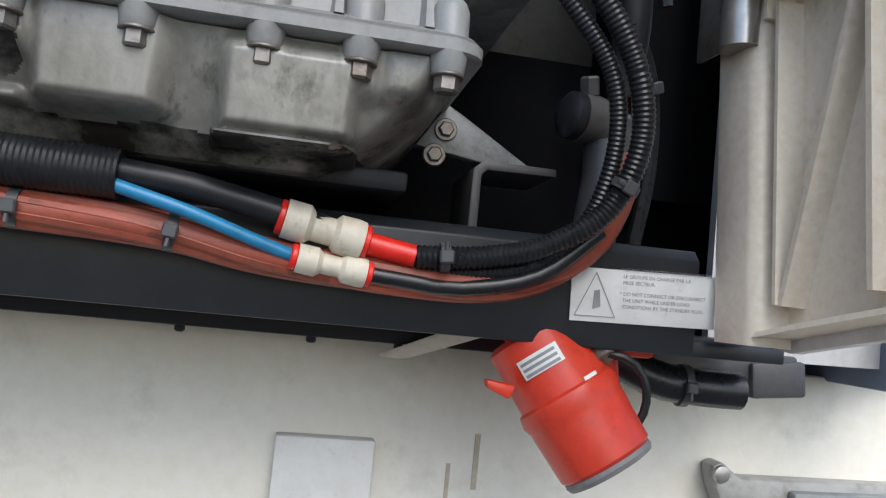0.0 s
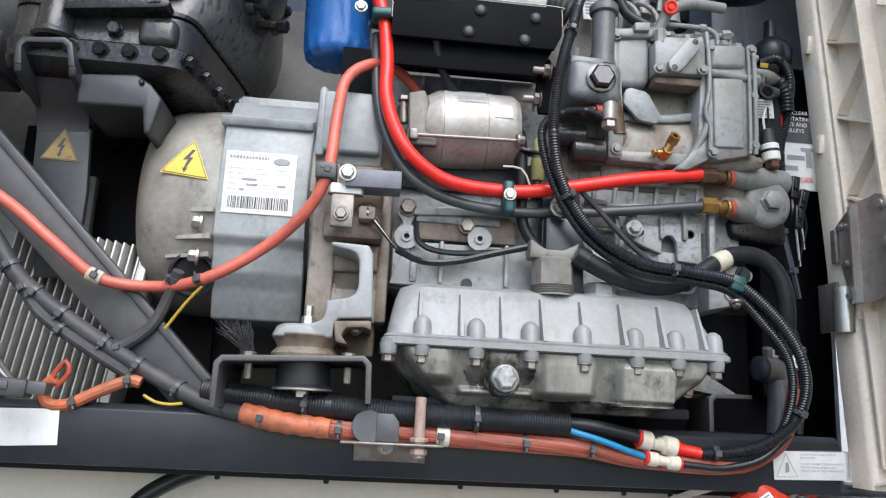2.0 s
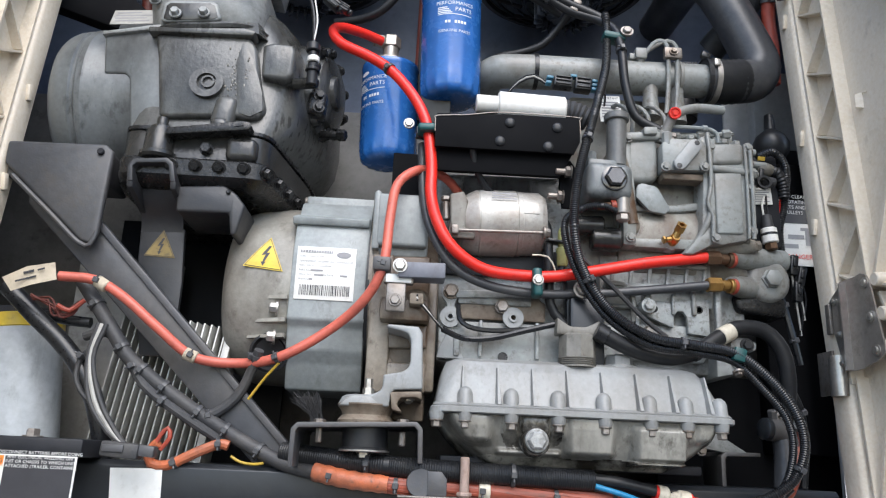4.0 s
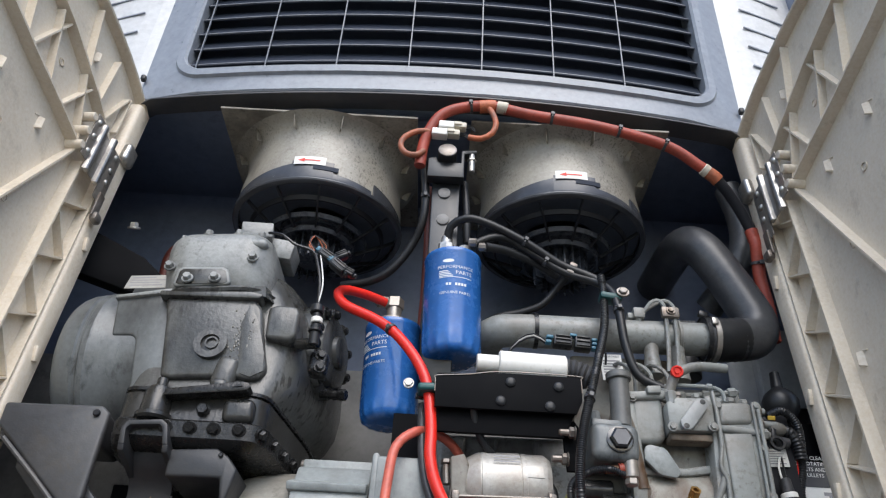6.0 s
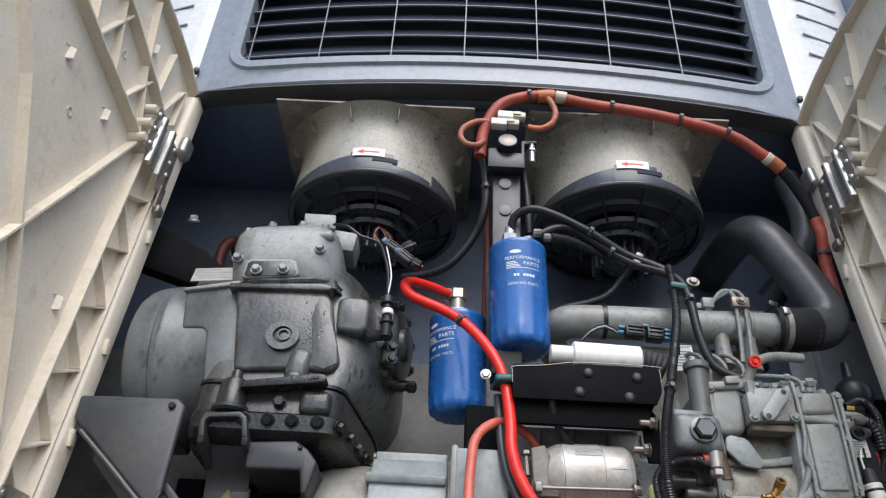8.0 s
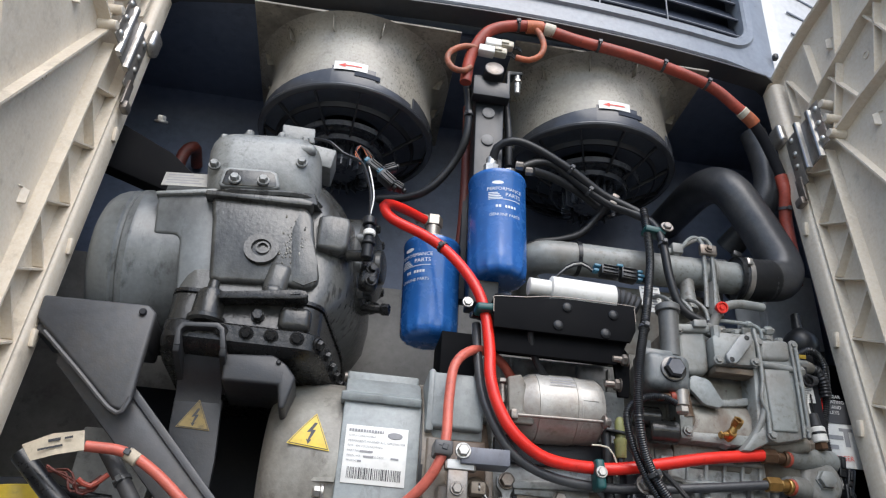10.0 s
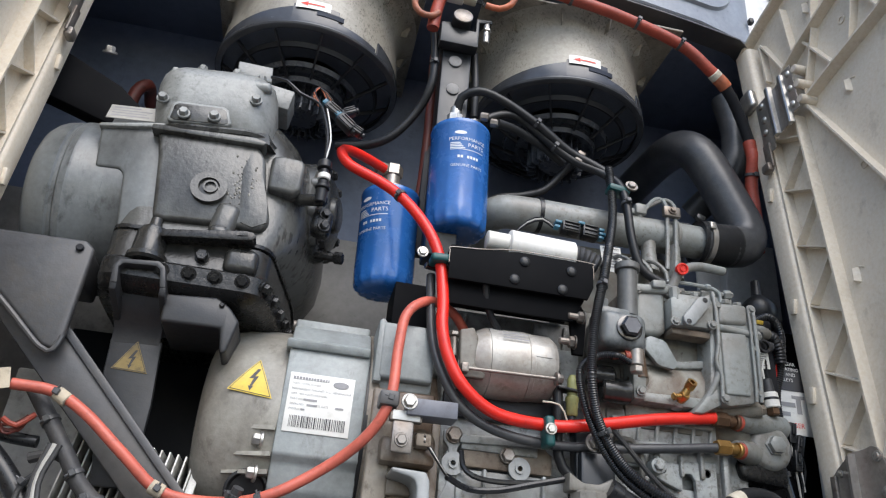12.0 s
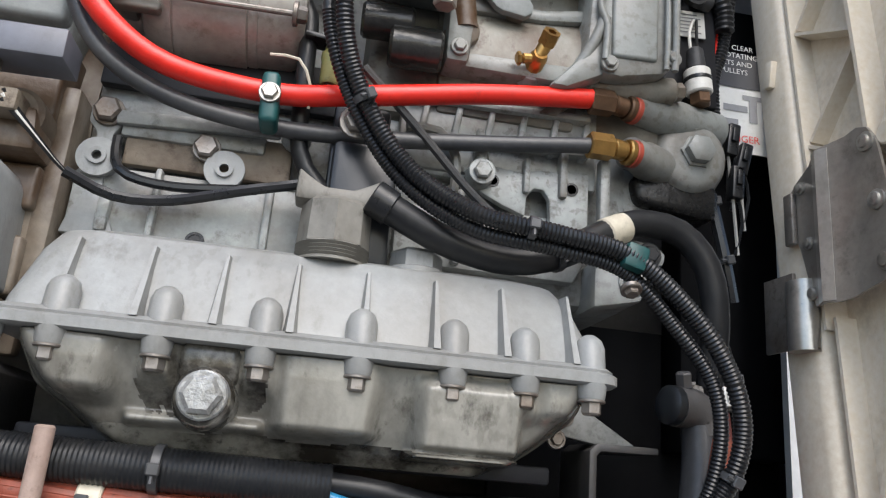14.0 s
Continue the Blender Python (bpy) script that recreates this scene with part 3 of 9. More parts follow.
s.loft([pan_loop(0.409, 0.62, 2.0855, -0.337, 0.109), pan_loop(0.407, 0.62, 2.087, -0.339, 0.111), pan_loop(0.407, 0.62, 2.0935, -0.339, 0.111), pan_loop(0.409, 0.62, 2.095, -0.337, 0.109)])
part("cover_flange", s, "pan", engine)
s = Shape()
s.loft([pan_loop(0.410, 0.62, 2.0952, -0.336, 0.108), pan_loop(0.4095, 0.62, 2.097, -0.3365, 0.1085), pan_loop(0.415, 0.62, 2.1005, -0.334, 0.106)])
part("cover_lip", s, "pan", engine)


def ease(v):
    v = min(1.0, max(0.0, v))
    return v * v * (3 - 2 * v)


# cast sump: soft blocks stand proud of a recessed wall (x0, x1, bottom, top, y, softness)
SUMP_BLOCKS = (
    (-0.326, -0.240, 2.038, 2.10, 0.4130, 0.020),
    (-0.242, -0.142, 2.028, 2.0420, 0.4320, 0.007),
    (-0.146, -0.060, 2.025, 2.10, 0.4150, 0.017),
    (-0.044, 0.045, 2.0225, 2.084, 0.4125, 0.013),
    (-0.044, 0.047, 2.0205, 2.0305, 0.4095, 0.005),
    (0.044, 0.104, 2.052, 2.10, 0.4180, 0.016),
    (-0.208, -0.162, 2.050, 2.10, 0.4190, 0.008),
)


def sump_wall(x, z):
    d = 2.0845 - z
    y = 0.4225 + 0.20 * d + 5.5 * d * d
    for bx in BOLTX:
        y += (min(y, 0.419) - y) * ease((0.015 - abs(x - bx)) / 0.007) * ease((z - 2.050) / 0.016)
    for x0, x1, z0, z1, yb, soft in SUMP_BLOCKS:
        k = ease((x - x0) / soft) * ease((x1 - x) / soft) * ease((z - z0) / (soft * 0.8)) * ease((z1 - z) / soft)
        y += (min(y, yb + 0.10 * max(0.0, 2.07 - z)) - y) * k
    return y


nx, nz = 260, 54
sump_grid = []
for i in range(nz + 1):
    z = 2.0845 - 0.0705 * i / nz
    d = 2.0845 - z
    xa, xb = -0.328 + 0.45 * d + 7 * d * d, 0.104 - 0.35 * d - 9 * d * d
    row = [(xa, 0.62, z)]
    for k in range(nx + 1):
        x = xa + (xb - xa) * k / nx
        e = min(x - xa, xb - x)
        row.append((x, sump_wall(x, z) + 0.05 * (1 - ease(e / 0.030)) ** 2, z))
    sump_grid.append(row + [(xb, 0.62, z)])
sump_grid.append([(x, 0.62, z) for x, y, z in sump_grid[-1]])
wide = nx + 3
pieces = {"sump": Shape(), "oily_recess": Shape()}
for key, q in pieces.items():
    fs, used = [], {}
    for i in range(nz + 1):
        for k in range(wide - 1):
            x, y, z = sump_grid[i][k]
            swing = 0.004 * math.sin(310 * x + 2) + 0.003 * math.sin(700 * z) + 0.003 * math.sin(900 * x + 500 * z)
            # drain recess is oil; the low band's dark is oil plus painted shade
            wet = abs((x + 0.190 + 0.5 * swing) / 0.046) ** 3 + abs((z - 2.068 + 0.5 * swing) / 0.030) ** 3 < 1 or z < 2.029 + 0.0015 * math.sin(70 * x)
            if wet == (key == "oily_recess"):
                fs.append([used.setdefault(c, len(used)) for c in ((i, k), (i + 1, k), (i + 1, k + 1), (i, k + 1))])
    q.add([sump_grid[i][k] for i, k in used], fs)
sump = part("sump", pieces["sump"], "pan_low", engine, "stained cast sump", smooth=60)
part("oily_recess", pieces["oily_recess"], "wet_oil", sump, "drain recess wet with oil, underside darkened by oil and painted shade", smooth=60)
s = Shape()
s.box((-0.12, 0.57, 2.019), (0.40, 0.18, 0.014), bev=0.003)
part("gasket_rail", s, "black", engine)
for x in BOLTX + [-0.330]:
    s = Shape()
    s.lathe((x, 0.4175, 2.087), (0, 0, -1), [(0, 0.0112), (0.010, 0.0100), (0.012, 0.0092)], 18)
    part("bolt_foot", s, "pan", engine)
    s = Shape()
    s.cyl((x, 0.4175, 2.0752), (x, 0.4175, 2.0730), 0.0102, seg=18, bev=0.0006)
    s.lathe((x, 0.4175, 2.0730), (0, 0, -1), [(0, 0.0076), (0.0075, 0.0076), (0.009, 0.0062)], 6)
    part("flange_bolt", s, "steel_dark", engine, "dull zinc hexagon bolt")
s = Shape()
s.lathe((-0.185, 0.440, 2.050), (0, -1, 0), [(0, 0.0225), (0.026, 0.0205), (0.029, 0.0185), (0.030, 0.015)], 28)
s.box((-0.185, 0.434, 2.074), (0.041, 0.034, 0.03), (4, 0, 0), bev=0.007, seg=3)
part("drain_boss", s, "wet_grey", engine, "drain boss wet with oil")
s = Shape()
s.lathe((-0.185, 0.4105, 2.051), (0, -1, 0), [(0, 0.0168), (0.003, 0.0168), (0.004, 0.0155)], 24)
s.lathe((-0.185, 0.4065, 2.051), (0, -1, 0), [(0, 0.0142), (0.007, 0.0142), (0.0095, 0.011)], 6)
part("drain_plug", s, "plug_grey", engine, "hexagon drain plug, corroded")

s = Shape()
s.lathe((-0.041, 0.492, 2.168), (0, 0, 1), [(0, 0.0225), (0.020, 0.0225), (0.023, 0.0195)], 6)
s.lathe((-0.041, 0.492, 2.168), (0, 0, 1), [(0, 0.026), (0.006, 0.026), (0.007, 0.024)], 24)
part("blanking_cap", s, "pan", cover, "pale hexagon blanking cap")
# oil filler with winged cap
filler = thing("oil_filler_cap", (-0.112, 0.47, 2.174), "grey plastic winged filler cap on the head cover", "cap")
s = Shape()
s.lathe((-0.112, 0.476, 2.166), (0, 0, 1), [(0, 0.030), (0.002, 0.030), (0.003, 0.0275), (0.005, 0.030), (0.006, 0.0275), (0.008, 0.030), (0.009, 0.0275), (0.011, 0.030), (0.012, 0.0275), (0.014, 0.030), (0.015, 0.028)], 28)
part("thread_ring", s, "filler", filler)
s = Shape()
s.lathe((-0.112, 0.476, 2.181), (0, 0, 1), [(0, 0.0295), (0.034, 0.0285), (0.037, 0.0255)], 8)
part("cap_body", s, "filler", filler)
s = Shape()
s.prism([(-0.147, 2.216), (-0.146, 2.243), (-0.138, 2.237), (-0.124, 2.229), (-0.100, 2.229), (-0.086, 2.236), (-0.078, 2.241), (-0.077, 2.216)], 0.462, 0.490, "y", 0.003)
part("wing", s, "filler", filler)

# cylinder block
s = Shape()
s.box((-0.085, 0.69, 2.315), (0.5, 0.31, 0.29), bev=0.012)
block = part("cylinder_block", s, "block", engine, "grey cast cylinder block")
s = Shape()
s.prism([(-0.330, 2.176), (-0.330, 2.232), (-0.318, 2.240), (-0.322, 2.262), (-0.30, 2.262), (-0.302, 2.238), (-0.13, 2.238), (-0.13, 2.176)], 0.512, 0.55, "y", 0.003)
s.prism([(-0.06, 2.19), (-0.06, 2.245), (0.0, 2.25), (0.12, 2.25), (0.118, 2.21), (0.108, 2.19)], 0.522, 0.55, "y", 0.003)
s.box((-0.24, 0.523, 2.275), (0.12, 0.03, 0.018), bev=0.003)
s.box((-0.02, 0.53, 2.285), (0.16, 0.02, 0.02), bev=0.003)
part("side_plate", s, "block", block)
for x, z, r in ((-0.155, 2.286, 0.012), (-0.09, 2.195, 0.01)):
    s = Shape()
    s.lathe((x, 0.514, z), (0, -1, 0), [(0, r * 1.1), (0.006, r), (0.0065, r * 0.6), (0.003, r * 0.55)], 20)
    part("core_plug", s, "block", block)
for x, z, r in ((-0.312, 2.285, 0.0115), (-0.228, 2.264, 0.0105), (-0.112, 2.262, 0.0105), (0.012, 2.236, 0.0075)):
    s = Shape()
    s.bolt((x, 0.508, z), (0, -1, 0), r, 0.010, 1.15)
    part("block_bolt", s, "steel_dark", block)
for x, z, r in ((-0.315, 2.183, 0.0085), (-0.225, 2.182, 0.008), (0.024, 2.274, 0.006), (0.099, 2.276, 0.0065)):
    s = Shape()
    s.ring((x, 0.5095, z), (0, 1, 0), r * 0.72, r, 0.004, 20)
    s.lathe((x, 0.5105, z), (0, 1, 0), [(0, r * 0.75), (0.001, r * 0.75)], 20)
    part("bolt_hole", s, "sump", block)
s = Shape()
s.box((-0.226, 0.517, 2.262), (0.14, 0.01, 0.040), bev=0.003)
part("rust_strip", s, "rusty", block)
for x, w_, z0, z1 in ((-0.30, 0.010, 2.18, 2.215), (-0.262, 0.006, 2.18, 2.24), (-0.17, 0.007, 2.18, 2.24), (-0.005, 0.008, 2.19, 2.26), (0.055, 0.006, 2.265, 2.30), (0.09, 0.008, 2.265, 2.32), (0.13, 0.01, 2.20, 2.31)):
    s = Shape()
    s.box((x, 0.511, (z0 + z1) / 2), (w_, 0.014, z1 - z0), bev=0.003)
    part("web", s, "block", block)
s = Shape()
s.prism([(0.012, 2.262), (0.012, 2.290), (0.054, 2.286), (0.066, 2.291), (0.116, 2.294), (0.116, 2.232), (0.080, 2.236), (0.078, 2.264), (0.072, 2.272), (0.063, 2.272), (0.057, 2.264), (0.056, 2.244), (0.034, 2.252)], 0.5105, 0.520, "y", 0.002)
part("holed_plate", s, "block", block, "grey plate with bolt holes and a slot")
s = Shape()
s.prism([(-0.06, 2.305), (-0.06, 2.313), (0.115, 2.318), (0.115, 2.309)], 0.505, 0.55, "y", 0.003)
s.prism([(-0.06, 2.341), (-0.06, 2.349), (0.115, 2.353), (0.115, 2.345)], 0.505, 0.55, "y", 0.003)
part("cast_ledge", s, "block", block)
s = Shape()
s.box((0.03, 0.530, 2.322), (0.19, 0.028, 0.085), bev=0.004)
part("ledge_wall", s, "block", block)
for k in range(6):
    s = Shape()
    x = -0.05 + 0.031 * k
    s.prism([(x, 2.306), (x + 0.006, 2.348), (x + 0.012, 2.348), (x + 0.007, 2.306)], 0.510, 0.55, "y", 0.002)
    part("web", s, "block", block)
s = Shape()
s.prism([(0.12, 2.165), (0.12, 2.21), (0.165, 2.21), (0.172, 2.20), (0.165, 2.175)], 0.50, 0.56, "y", 0.004)
s.bolt((0.155, 0.50, 2.192), (0, -1, 0), 0.009, 0.006)
part("end_lug", s, "block", block)
s = Shape()
s.cyl((0.012, 0.520, 2.325), (0.011, 0.505, 2.286), 0.006, 0.0075, seg=12)
s.lathe((0.011, 0.512, 2.276), (0, -1, 0), [(0, 0.013), (0.012, 0.012), (0.014, 0.010)], 18)
s.bolt((0.011, 0.498, 2.276), (0, -1, 0), 0.0085, 0.008)
part("block_stud", s, "block", block)
s = Shape()
s.lathe((-0.312, 0.516, 2.242), (0, -1, 0), [(0, 0.0165), (0.006, 0.0165), (0.007, 0.015)], 28)
s.prism([(-0.327, 2.292), (-0.299, 2.292), (-0.299, 2.276), (-0.305, 2.266), (-0.306, 2.250), (-0.306, 2.228), (-0.303, 2.208), (-0.294, 2.190), (-0.288, 2.176), (-0.332, 2.176), (-0.327, 2.196), (-0.319, 2.212), (-0.318, 2.228), (-0.318, 2.250), (-0.319, 2.266), (-0.327, 2.276)], 0.509, 0.52, "y", 0.002)
part("ear_plate", s, "pan", block)
s = Shape()
s.box((-0.094, 0.505, 2.225), (0.056, 0.05, 0.11), bev=0.006, seg=2)
s.box((-0.100, 0.508, 2.275), (0.050, 0.03, 0.09), bev=0.005, seg=2)
part("breather_box", s, "rail", engine, "blue-black breather box")
s = Shape()
s.bolt((-0.105, 0.466, 2.290), (0, -1, 0), 0.0115, 0.010, 1.3)
part("duct_bolt", s, "steel_dark", engine)
s = Shape()
s.box((0.045, 0.66, 2.43), (0.30, 0.28, 0.2), bev=0.015)
part("crankcase_upper", s, "engine_dirty", engine)

for k_, x in enumerate((-0.293, -0.268, -0.236, -0.205, -0.176, -0.152)):
    s = Shape()
    r_ = 0.0135 if k_ % 2 else 0.016
    s.lathe((x, 0.520, 2.184 + 0.0015 * k_), (0, -1, 0), [(0, r_), (0.003, r_), (0.0055, r_ * 0.85), (0.0065, r_ * 0.5)], 24)
    part("cast_lobe", s, "block", block)
s = Shape()
s.box((-0.236, 0.505, 2.2835), (0.136, 0.007, 0.0125), (0, -3, 0), bev=0.002)
part("clamp_bar", s, "comp_head", block, "plain grey clamp bar")
for x, z in ((-0.312, 2.242), (-0.210, 2.2455)):
    s = Shape()
    s.ring((x, 0.506, z), (0, -1, 0), 0.006, 0.017, 0.004, 28)
    s.ring((x, 0.5025, z), (0, -1, 0), 0.004, 0.0075, 0.0035, 20)
    part("ear_ring", s, "pan", block, "pale ringed bolt ear")
# bell housing and mounting arm
s = Shape()
s.lathe((-0.452, 0.665, 2.296), (1, 0, 0), [(0, 0.165), (0.004, 0.172), (0.018, 0.172), (0.024, 0.165), (0.03, 0.155), (0.09, 0.135), (0.12, 0.13)], 48)
part("bell_housing", s, "bell", engine, "rust-stained bell housing casting")
s = Shape()
s.prism([(-0.425, 2.225), (-0.425, 2.262), (-0.35, 2.262), (-0.345, 2.225)], 0.462, 0.54, "y", 0.006)
s.prism([(-0.352, 2.12), (-0.352, 2.30), (-0.334, 2.30), (-0.334, 2.12)], 0.50, 0.60, "y", 0.005)
part("housing_rib", s, "bell", engine)
for z0_, z1_ in ((2.115, 2.163), (2.185, 2.222), (2.241, 2.335)):
    s = Shape()
    s.prism([(-0.410, z0_), (-0.410, z1_), (-0.348, z1_ + 0.002), (-0.348, z0_ + 0.002)], 0.4905, 0.56, "y", 0.004, 3)
    part("housing_band", s, "bell", engine)
s = Shape()
s.prism([(-0.442, 2.115), (-0.442, 2.337), (-0.407, 2.337), (-0.407, 2.115)], 0.4893, 0.56, "y", 0.004, 3)
part("housing_wall", s, "bell", engine)
s = Shape()
s.prism([(-0.43, 2.150), (-0.43, 2.25), (-0.35, 2.25), (-0.35, 2.150)], 0.501, 0.56, "y", 0.002)
s.lathe((-0.411, 0.500, 2.160), (0, -1, 0), [(0, 0.012), (0.006, 0.011), (0.0065, 0.007)], 18)
part("housing_pocket", s, "rusty", engine, "rust-brown pocket in the bell housing")
s = Shape()
s.box((-0.398, 0.585, 2.396), (0.085, 0.2, 0.09), bev=0.006, seg=3)
s.prism([(-0.446, 2.345), (-0.446, 2.442), (-0.440, 2.447), (-0.434, 2.442), (-0.434, 2.345)], 0.486, 0.70, "y", 0.003)
part("housing_shoulder", s, "gen_plate", engine)
s = Shape()
s.box((-0.215, 0.625, 2.452), (0.26, 0.13, 0.125), (0, -1, 0), bev=0.012, seg=3)
for x in (-0.30, -0.245, -0.18, -0.125):
    s.box((x, 0.559, 2.455), (0.006, 0.012, 0.10), (0, 4, 0), bev=0.002)
part("rear_casting", s, "block", engine, "pale cast crankcase behind the starter")
s = Shape()
s.prism([(0.503, 2.335), (0.500, 2.345), (0.500, 2.385), (0.512, 2.400), (0.548, 2.425), (0.62, 2.436), (0.64, 2.335)], -0.444, -0.354, "x", 0.006, 3)
part("neck_plate", s, "gen_plate", engine)
s = Shape()
s.prism([(-0.474, 2.089), (-0.466, 2.098), (-0.456, 2.104), (-0.427, 2.107), (-0.414, 2.113), (-0.411, 2.120), (-0.411, 2.137), (-0.384, 2.142), (-0.375, 2.148), (-0.372, 2.158), (-0.373, 2.190), (-0.377, 2.199), (-0.386, 2.203), (-0.410, 2.207), (-0.410, 2.213), (-0.362, 2.211), (-0.356, 2.200), (-0.352, 2.118), (-0.394, 2.115), (-0.399, 2.108), (-0.400, 2.090)], 0.432, 0.505, "y", 0.0035, 3)
part("mount_arm", s, "pan", engine, "pale cast engine mount arm")
s = Shape()
s.loft([plan_ring for plan_ring in [[(-0.436 + r * math.cos(2 * math.pi * k / 24), 0.464 + r * 0.9 * math.sin(2 * math.pi * k / 24), z) for k in range(24)] for r, z in ((0.040, 2.089), (0.041, 2.094), (0.036, 2.104), (0.030, 2.107))]])
part("arm_foot", s, "pan", engine)
s = Shape()
s.prism([(-0.400, 2.112), (-0.353, 2.115), (-0.352, 2.102), (-0.361, 2.106), (-0.384, 2.104), (-0.389, 2.094), (-0.380, 2.083), (-0.396, 2.086)], 0.432, 0.56, "y", 0.003)
s.box((-0.372, 0.53, 2.10), (0.05, 0.02, 0.05), bev=0.004)
part("arm_recess", s, "rusty", engine, "rusty recess under the mount arm")
s = Shape()
s.lathe((-0.433, 0.462, 2.106), (0, 0, 1), [(0, 0.0115), (0.003, 0.0115), (0.0035, 0.009), (0.012, 0.009), (0.013, 0.006), (0.026, 0.006), (0.027, 0.004)], 6)
part("mount_nut", s, "steel", engine)
s = Shape()
s.bolt((-0.372, 0.462, 2.107), (0, -0.5, -1), 0.007, 0.008)
part("arm_bolt", s, "steel", engine)

# starter motor
starter = thing("starter_motor", (-0.24, 0.5, 2.4), "silver alloy starter motor with rusty body", "starter motor")
ax = Vector((-0.318, 0.515, 2.405))
s = Shape()
s.lathe(ax, (1, 0, 0.03), [(0, 0.032), (0.008, 0.036), (0.016, 0.036), (0.02, 0.045), (0.04, 0.055), (0.045, 0.056)], 32)
part("drive_housing", s, "alloy", starter)
s = Shape()
s.lathe(ax + Vector((0.045, 0, 0.0013)), (1, 0, 0.03), [(0, 0.0545), (0.0015, 0.0545), (0.002, 0.0562), (0.0625, 0.0562), (0.063, 0.054), (0.0642, 0.054), (0.0646, 0.0550), (0.072, 0.0550), (0.0725, 0.0542), (0.102, 0.0535), (0.107, 0.050), (0.112, 0.046), (0.113, 0.02)], 48)
part("body", s, "alloy", starter)
s = Shape()
s.cyl((-0.315, 0.462, 2.376), (-0.168, 0.461, 2.379), 0.0026, seg=10)
s.bolt((-0.168, 0.461, 2.379), (1, 0, 0), 0.0075, 0.01)
s.box((-0.312, 0.468, 2.377), (0.012, 0.02, 0.016), bev=0.003)
part("through_bolt", s, "steel_dark", starter)
s = Shape()
s.box((-0.310, 0.490, 2.395), (0.022, 0.03, 0.05), (0, 6, 0), bev=0.005)
s.cyl((-0.326, 0.487, 2.40), (-0.328, 0.485, 2.432), 0.006, seg=10)
s.cyl((-0.328, 0.485, 2.432), (-0.328, 0.485, 2.440), 0.009, seg=6)
part("solenoid_lug", s, "steel_dark", starter)
# added black plate stands in for the shadow gap under the starter
s = Shape()
s.prism([(-0.33, 2.318), (-0.33, 2.358), (-0.29, 2.366), (-0.12, 2.366), (-0.10, 2.35), (-0.10, 2.318)], 0.522, 0.534, "y", 0.002)
part("support_bracket", s, "black", starter, "added black plate for the dark gap under the starter")
bars([(-0.022, 0.004 - 0.006 * k, 0.020 - 0.006 * (k % 2), 0.0065 - 0.006 * k) for k in range(3)], facing(-0.232, 0.4668, 2.4395, 0, 28), "grey_ink", starter, "print_line", lift=0.002)
s = Shape()
s.box((0, 0, 0), (0.030, 0.020, 0.0016), bev=0.0006)
s.moved(facing(-0.190, 0.4625, 2.420, 0, 10))
part("label_boss", s, "alloy", starter)
s = Shape()
s.prism([(-0.318, 2.365), (-0.322, 2.440), (-0.300, 2.446), (-0.292, 2.43), (-0.296, 2.385), (-0.278, 2.372), (-0.280, 2.365)], 0.468, 0.480, "y", 0.003, 3)
part("drive_bracket", s, "engine_dirty", starter, "grimy cast drive-end bracket")

# gear and injection pump housing
pump = thing("injection_pump", (0.08, 0.5, 2.38), "grey cast injection pump housing with cover plates", "pump")
s = Shape()
s.box((0.035, 0.60, 2.475), (0.15, 0.17, 0.19), bev=0.008)
part("pocket_wall", s, "engine_stained", pump, "rust-stained recessed casting")
s = Shape()
s.prism([(-0.034, 2.372), (-0.034, 2.565), (-0.016, 2.57), (-0.012, 2.50), (-0.008, 2.42), (-0.012, 2.372)], 0.480, 0.60, "y", 0.006)
s.prism([(0.096, 2.40), (0.102, 2.50), (0.098, 2.57), (0.118, 2.575), (0.118, 2.38), (0.080, 2.36), (0.062, 2.36)], 0.472, 0.60, "y", 0.006)
s.prism([(-0.02, 2.372), (-0.02, 2.388), (0.10, 2.392), (0.10, 2.372)], 0.488, 0.60, "y", 0.005)
s.prism([(0.110, 2.378), (0.110, 2.545), (0.118, 2.556), (0.172, 2.560), (0.184, 2.550), (0.184, 2.402), (0.172, 2.388), (0.13, 2.378)], 0.470, 0.66, "y", 0.006)
part("housing", s, "engine", pump)
s = Shape()
s.prism([(-0.012, 2.437), (-0.012, 2.452), (0.06, 2.452), (0.112, 2.462), (0.112, 2.447), (0.06, 2.439)], 0.496, 0.52, "y", 0.004)
part("pocket_ledge", s, "engine", pump)
s = Shape()
s.cyl((-0.012, 0.512, 2.392), (0.040, 0.508, 2.398), 0.0155, seg=20, bev=0.006)
part("cast_barrel", s, "engine_stained", pump)
s = Shape()
s.lathe((-0.018, 0.50, 2.409), (0, -1, 0), [(0, 0.017), (0.014, 0.015), (0.018, 0.009)], 18)
s.tube([(-0.030, 0.492, 2.53), (-0.026, 0.487, 2.47), (-0.017, 0.49, 2.41)], 0.013, 14)
part("oil_gallery", s, "engine_stained", pump)
s = Shape()
s.prism([(-0.035, 2.335), (-0.035, 2.385), (0.02, 2.38), (0.09, 2.385), (0.105, 2.375), (0.10, 2.335)], 0.512, 0.60, "y", 0.006)
part("lower_casting", s, "engine_dirty", pump, "oil-browned lower casting")
s = Shape()
s.prism([(0.119, 2.396), (0.119, 2.503), (0.166, 2.507), (0.164, 2.398)], 0.4662, 0.48, "y", 0.0035, 3)
part("front_cover", s, "engine", pump)
s = Shape()
s.prism([(0.115, 2.517), (0.117, 2.556), (0.172, 2.560), (0.171, 2.522)], 0.4640, 0.48, "y", 0.010, 4)
part("front_cover", s, "engine", pump)
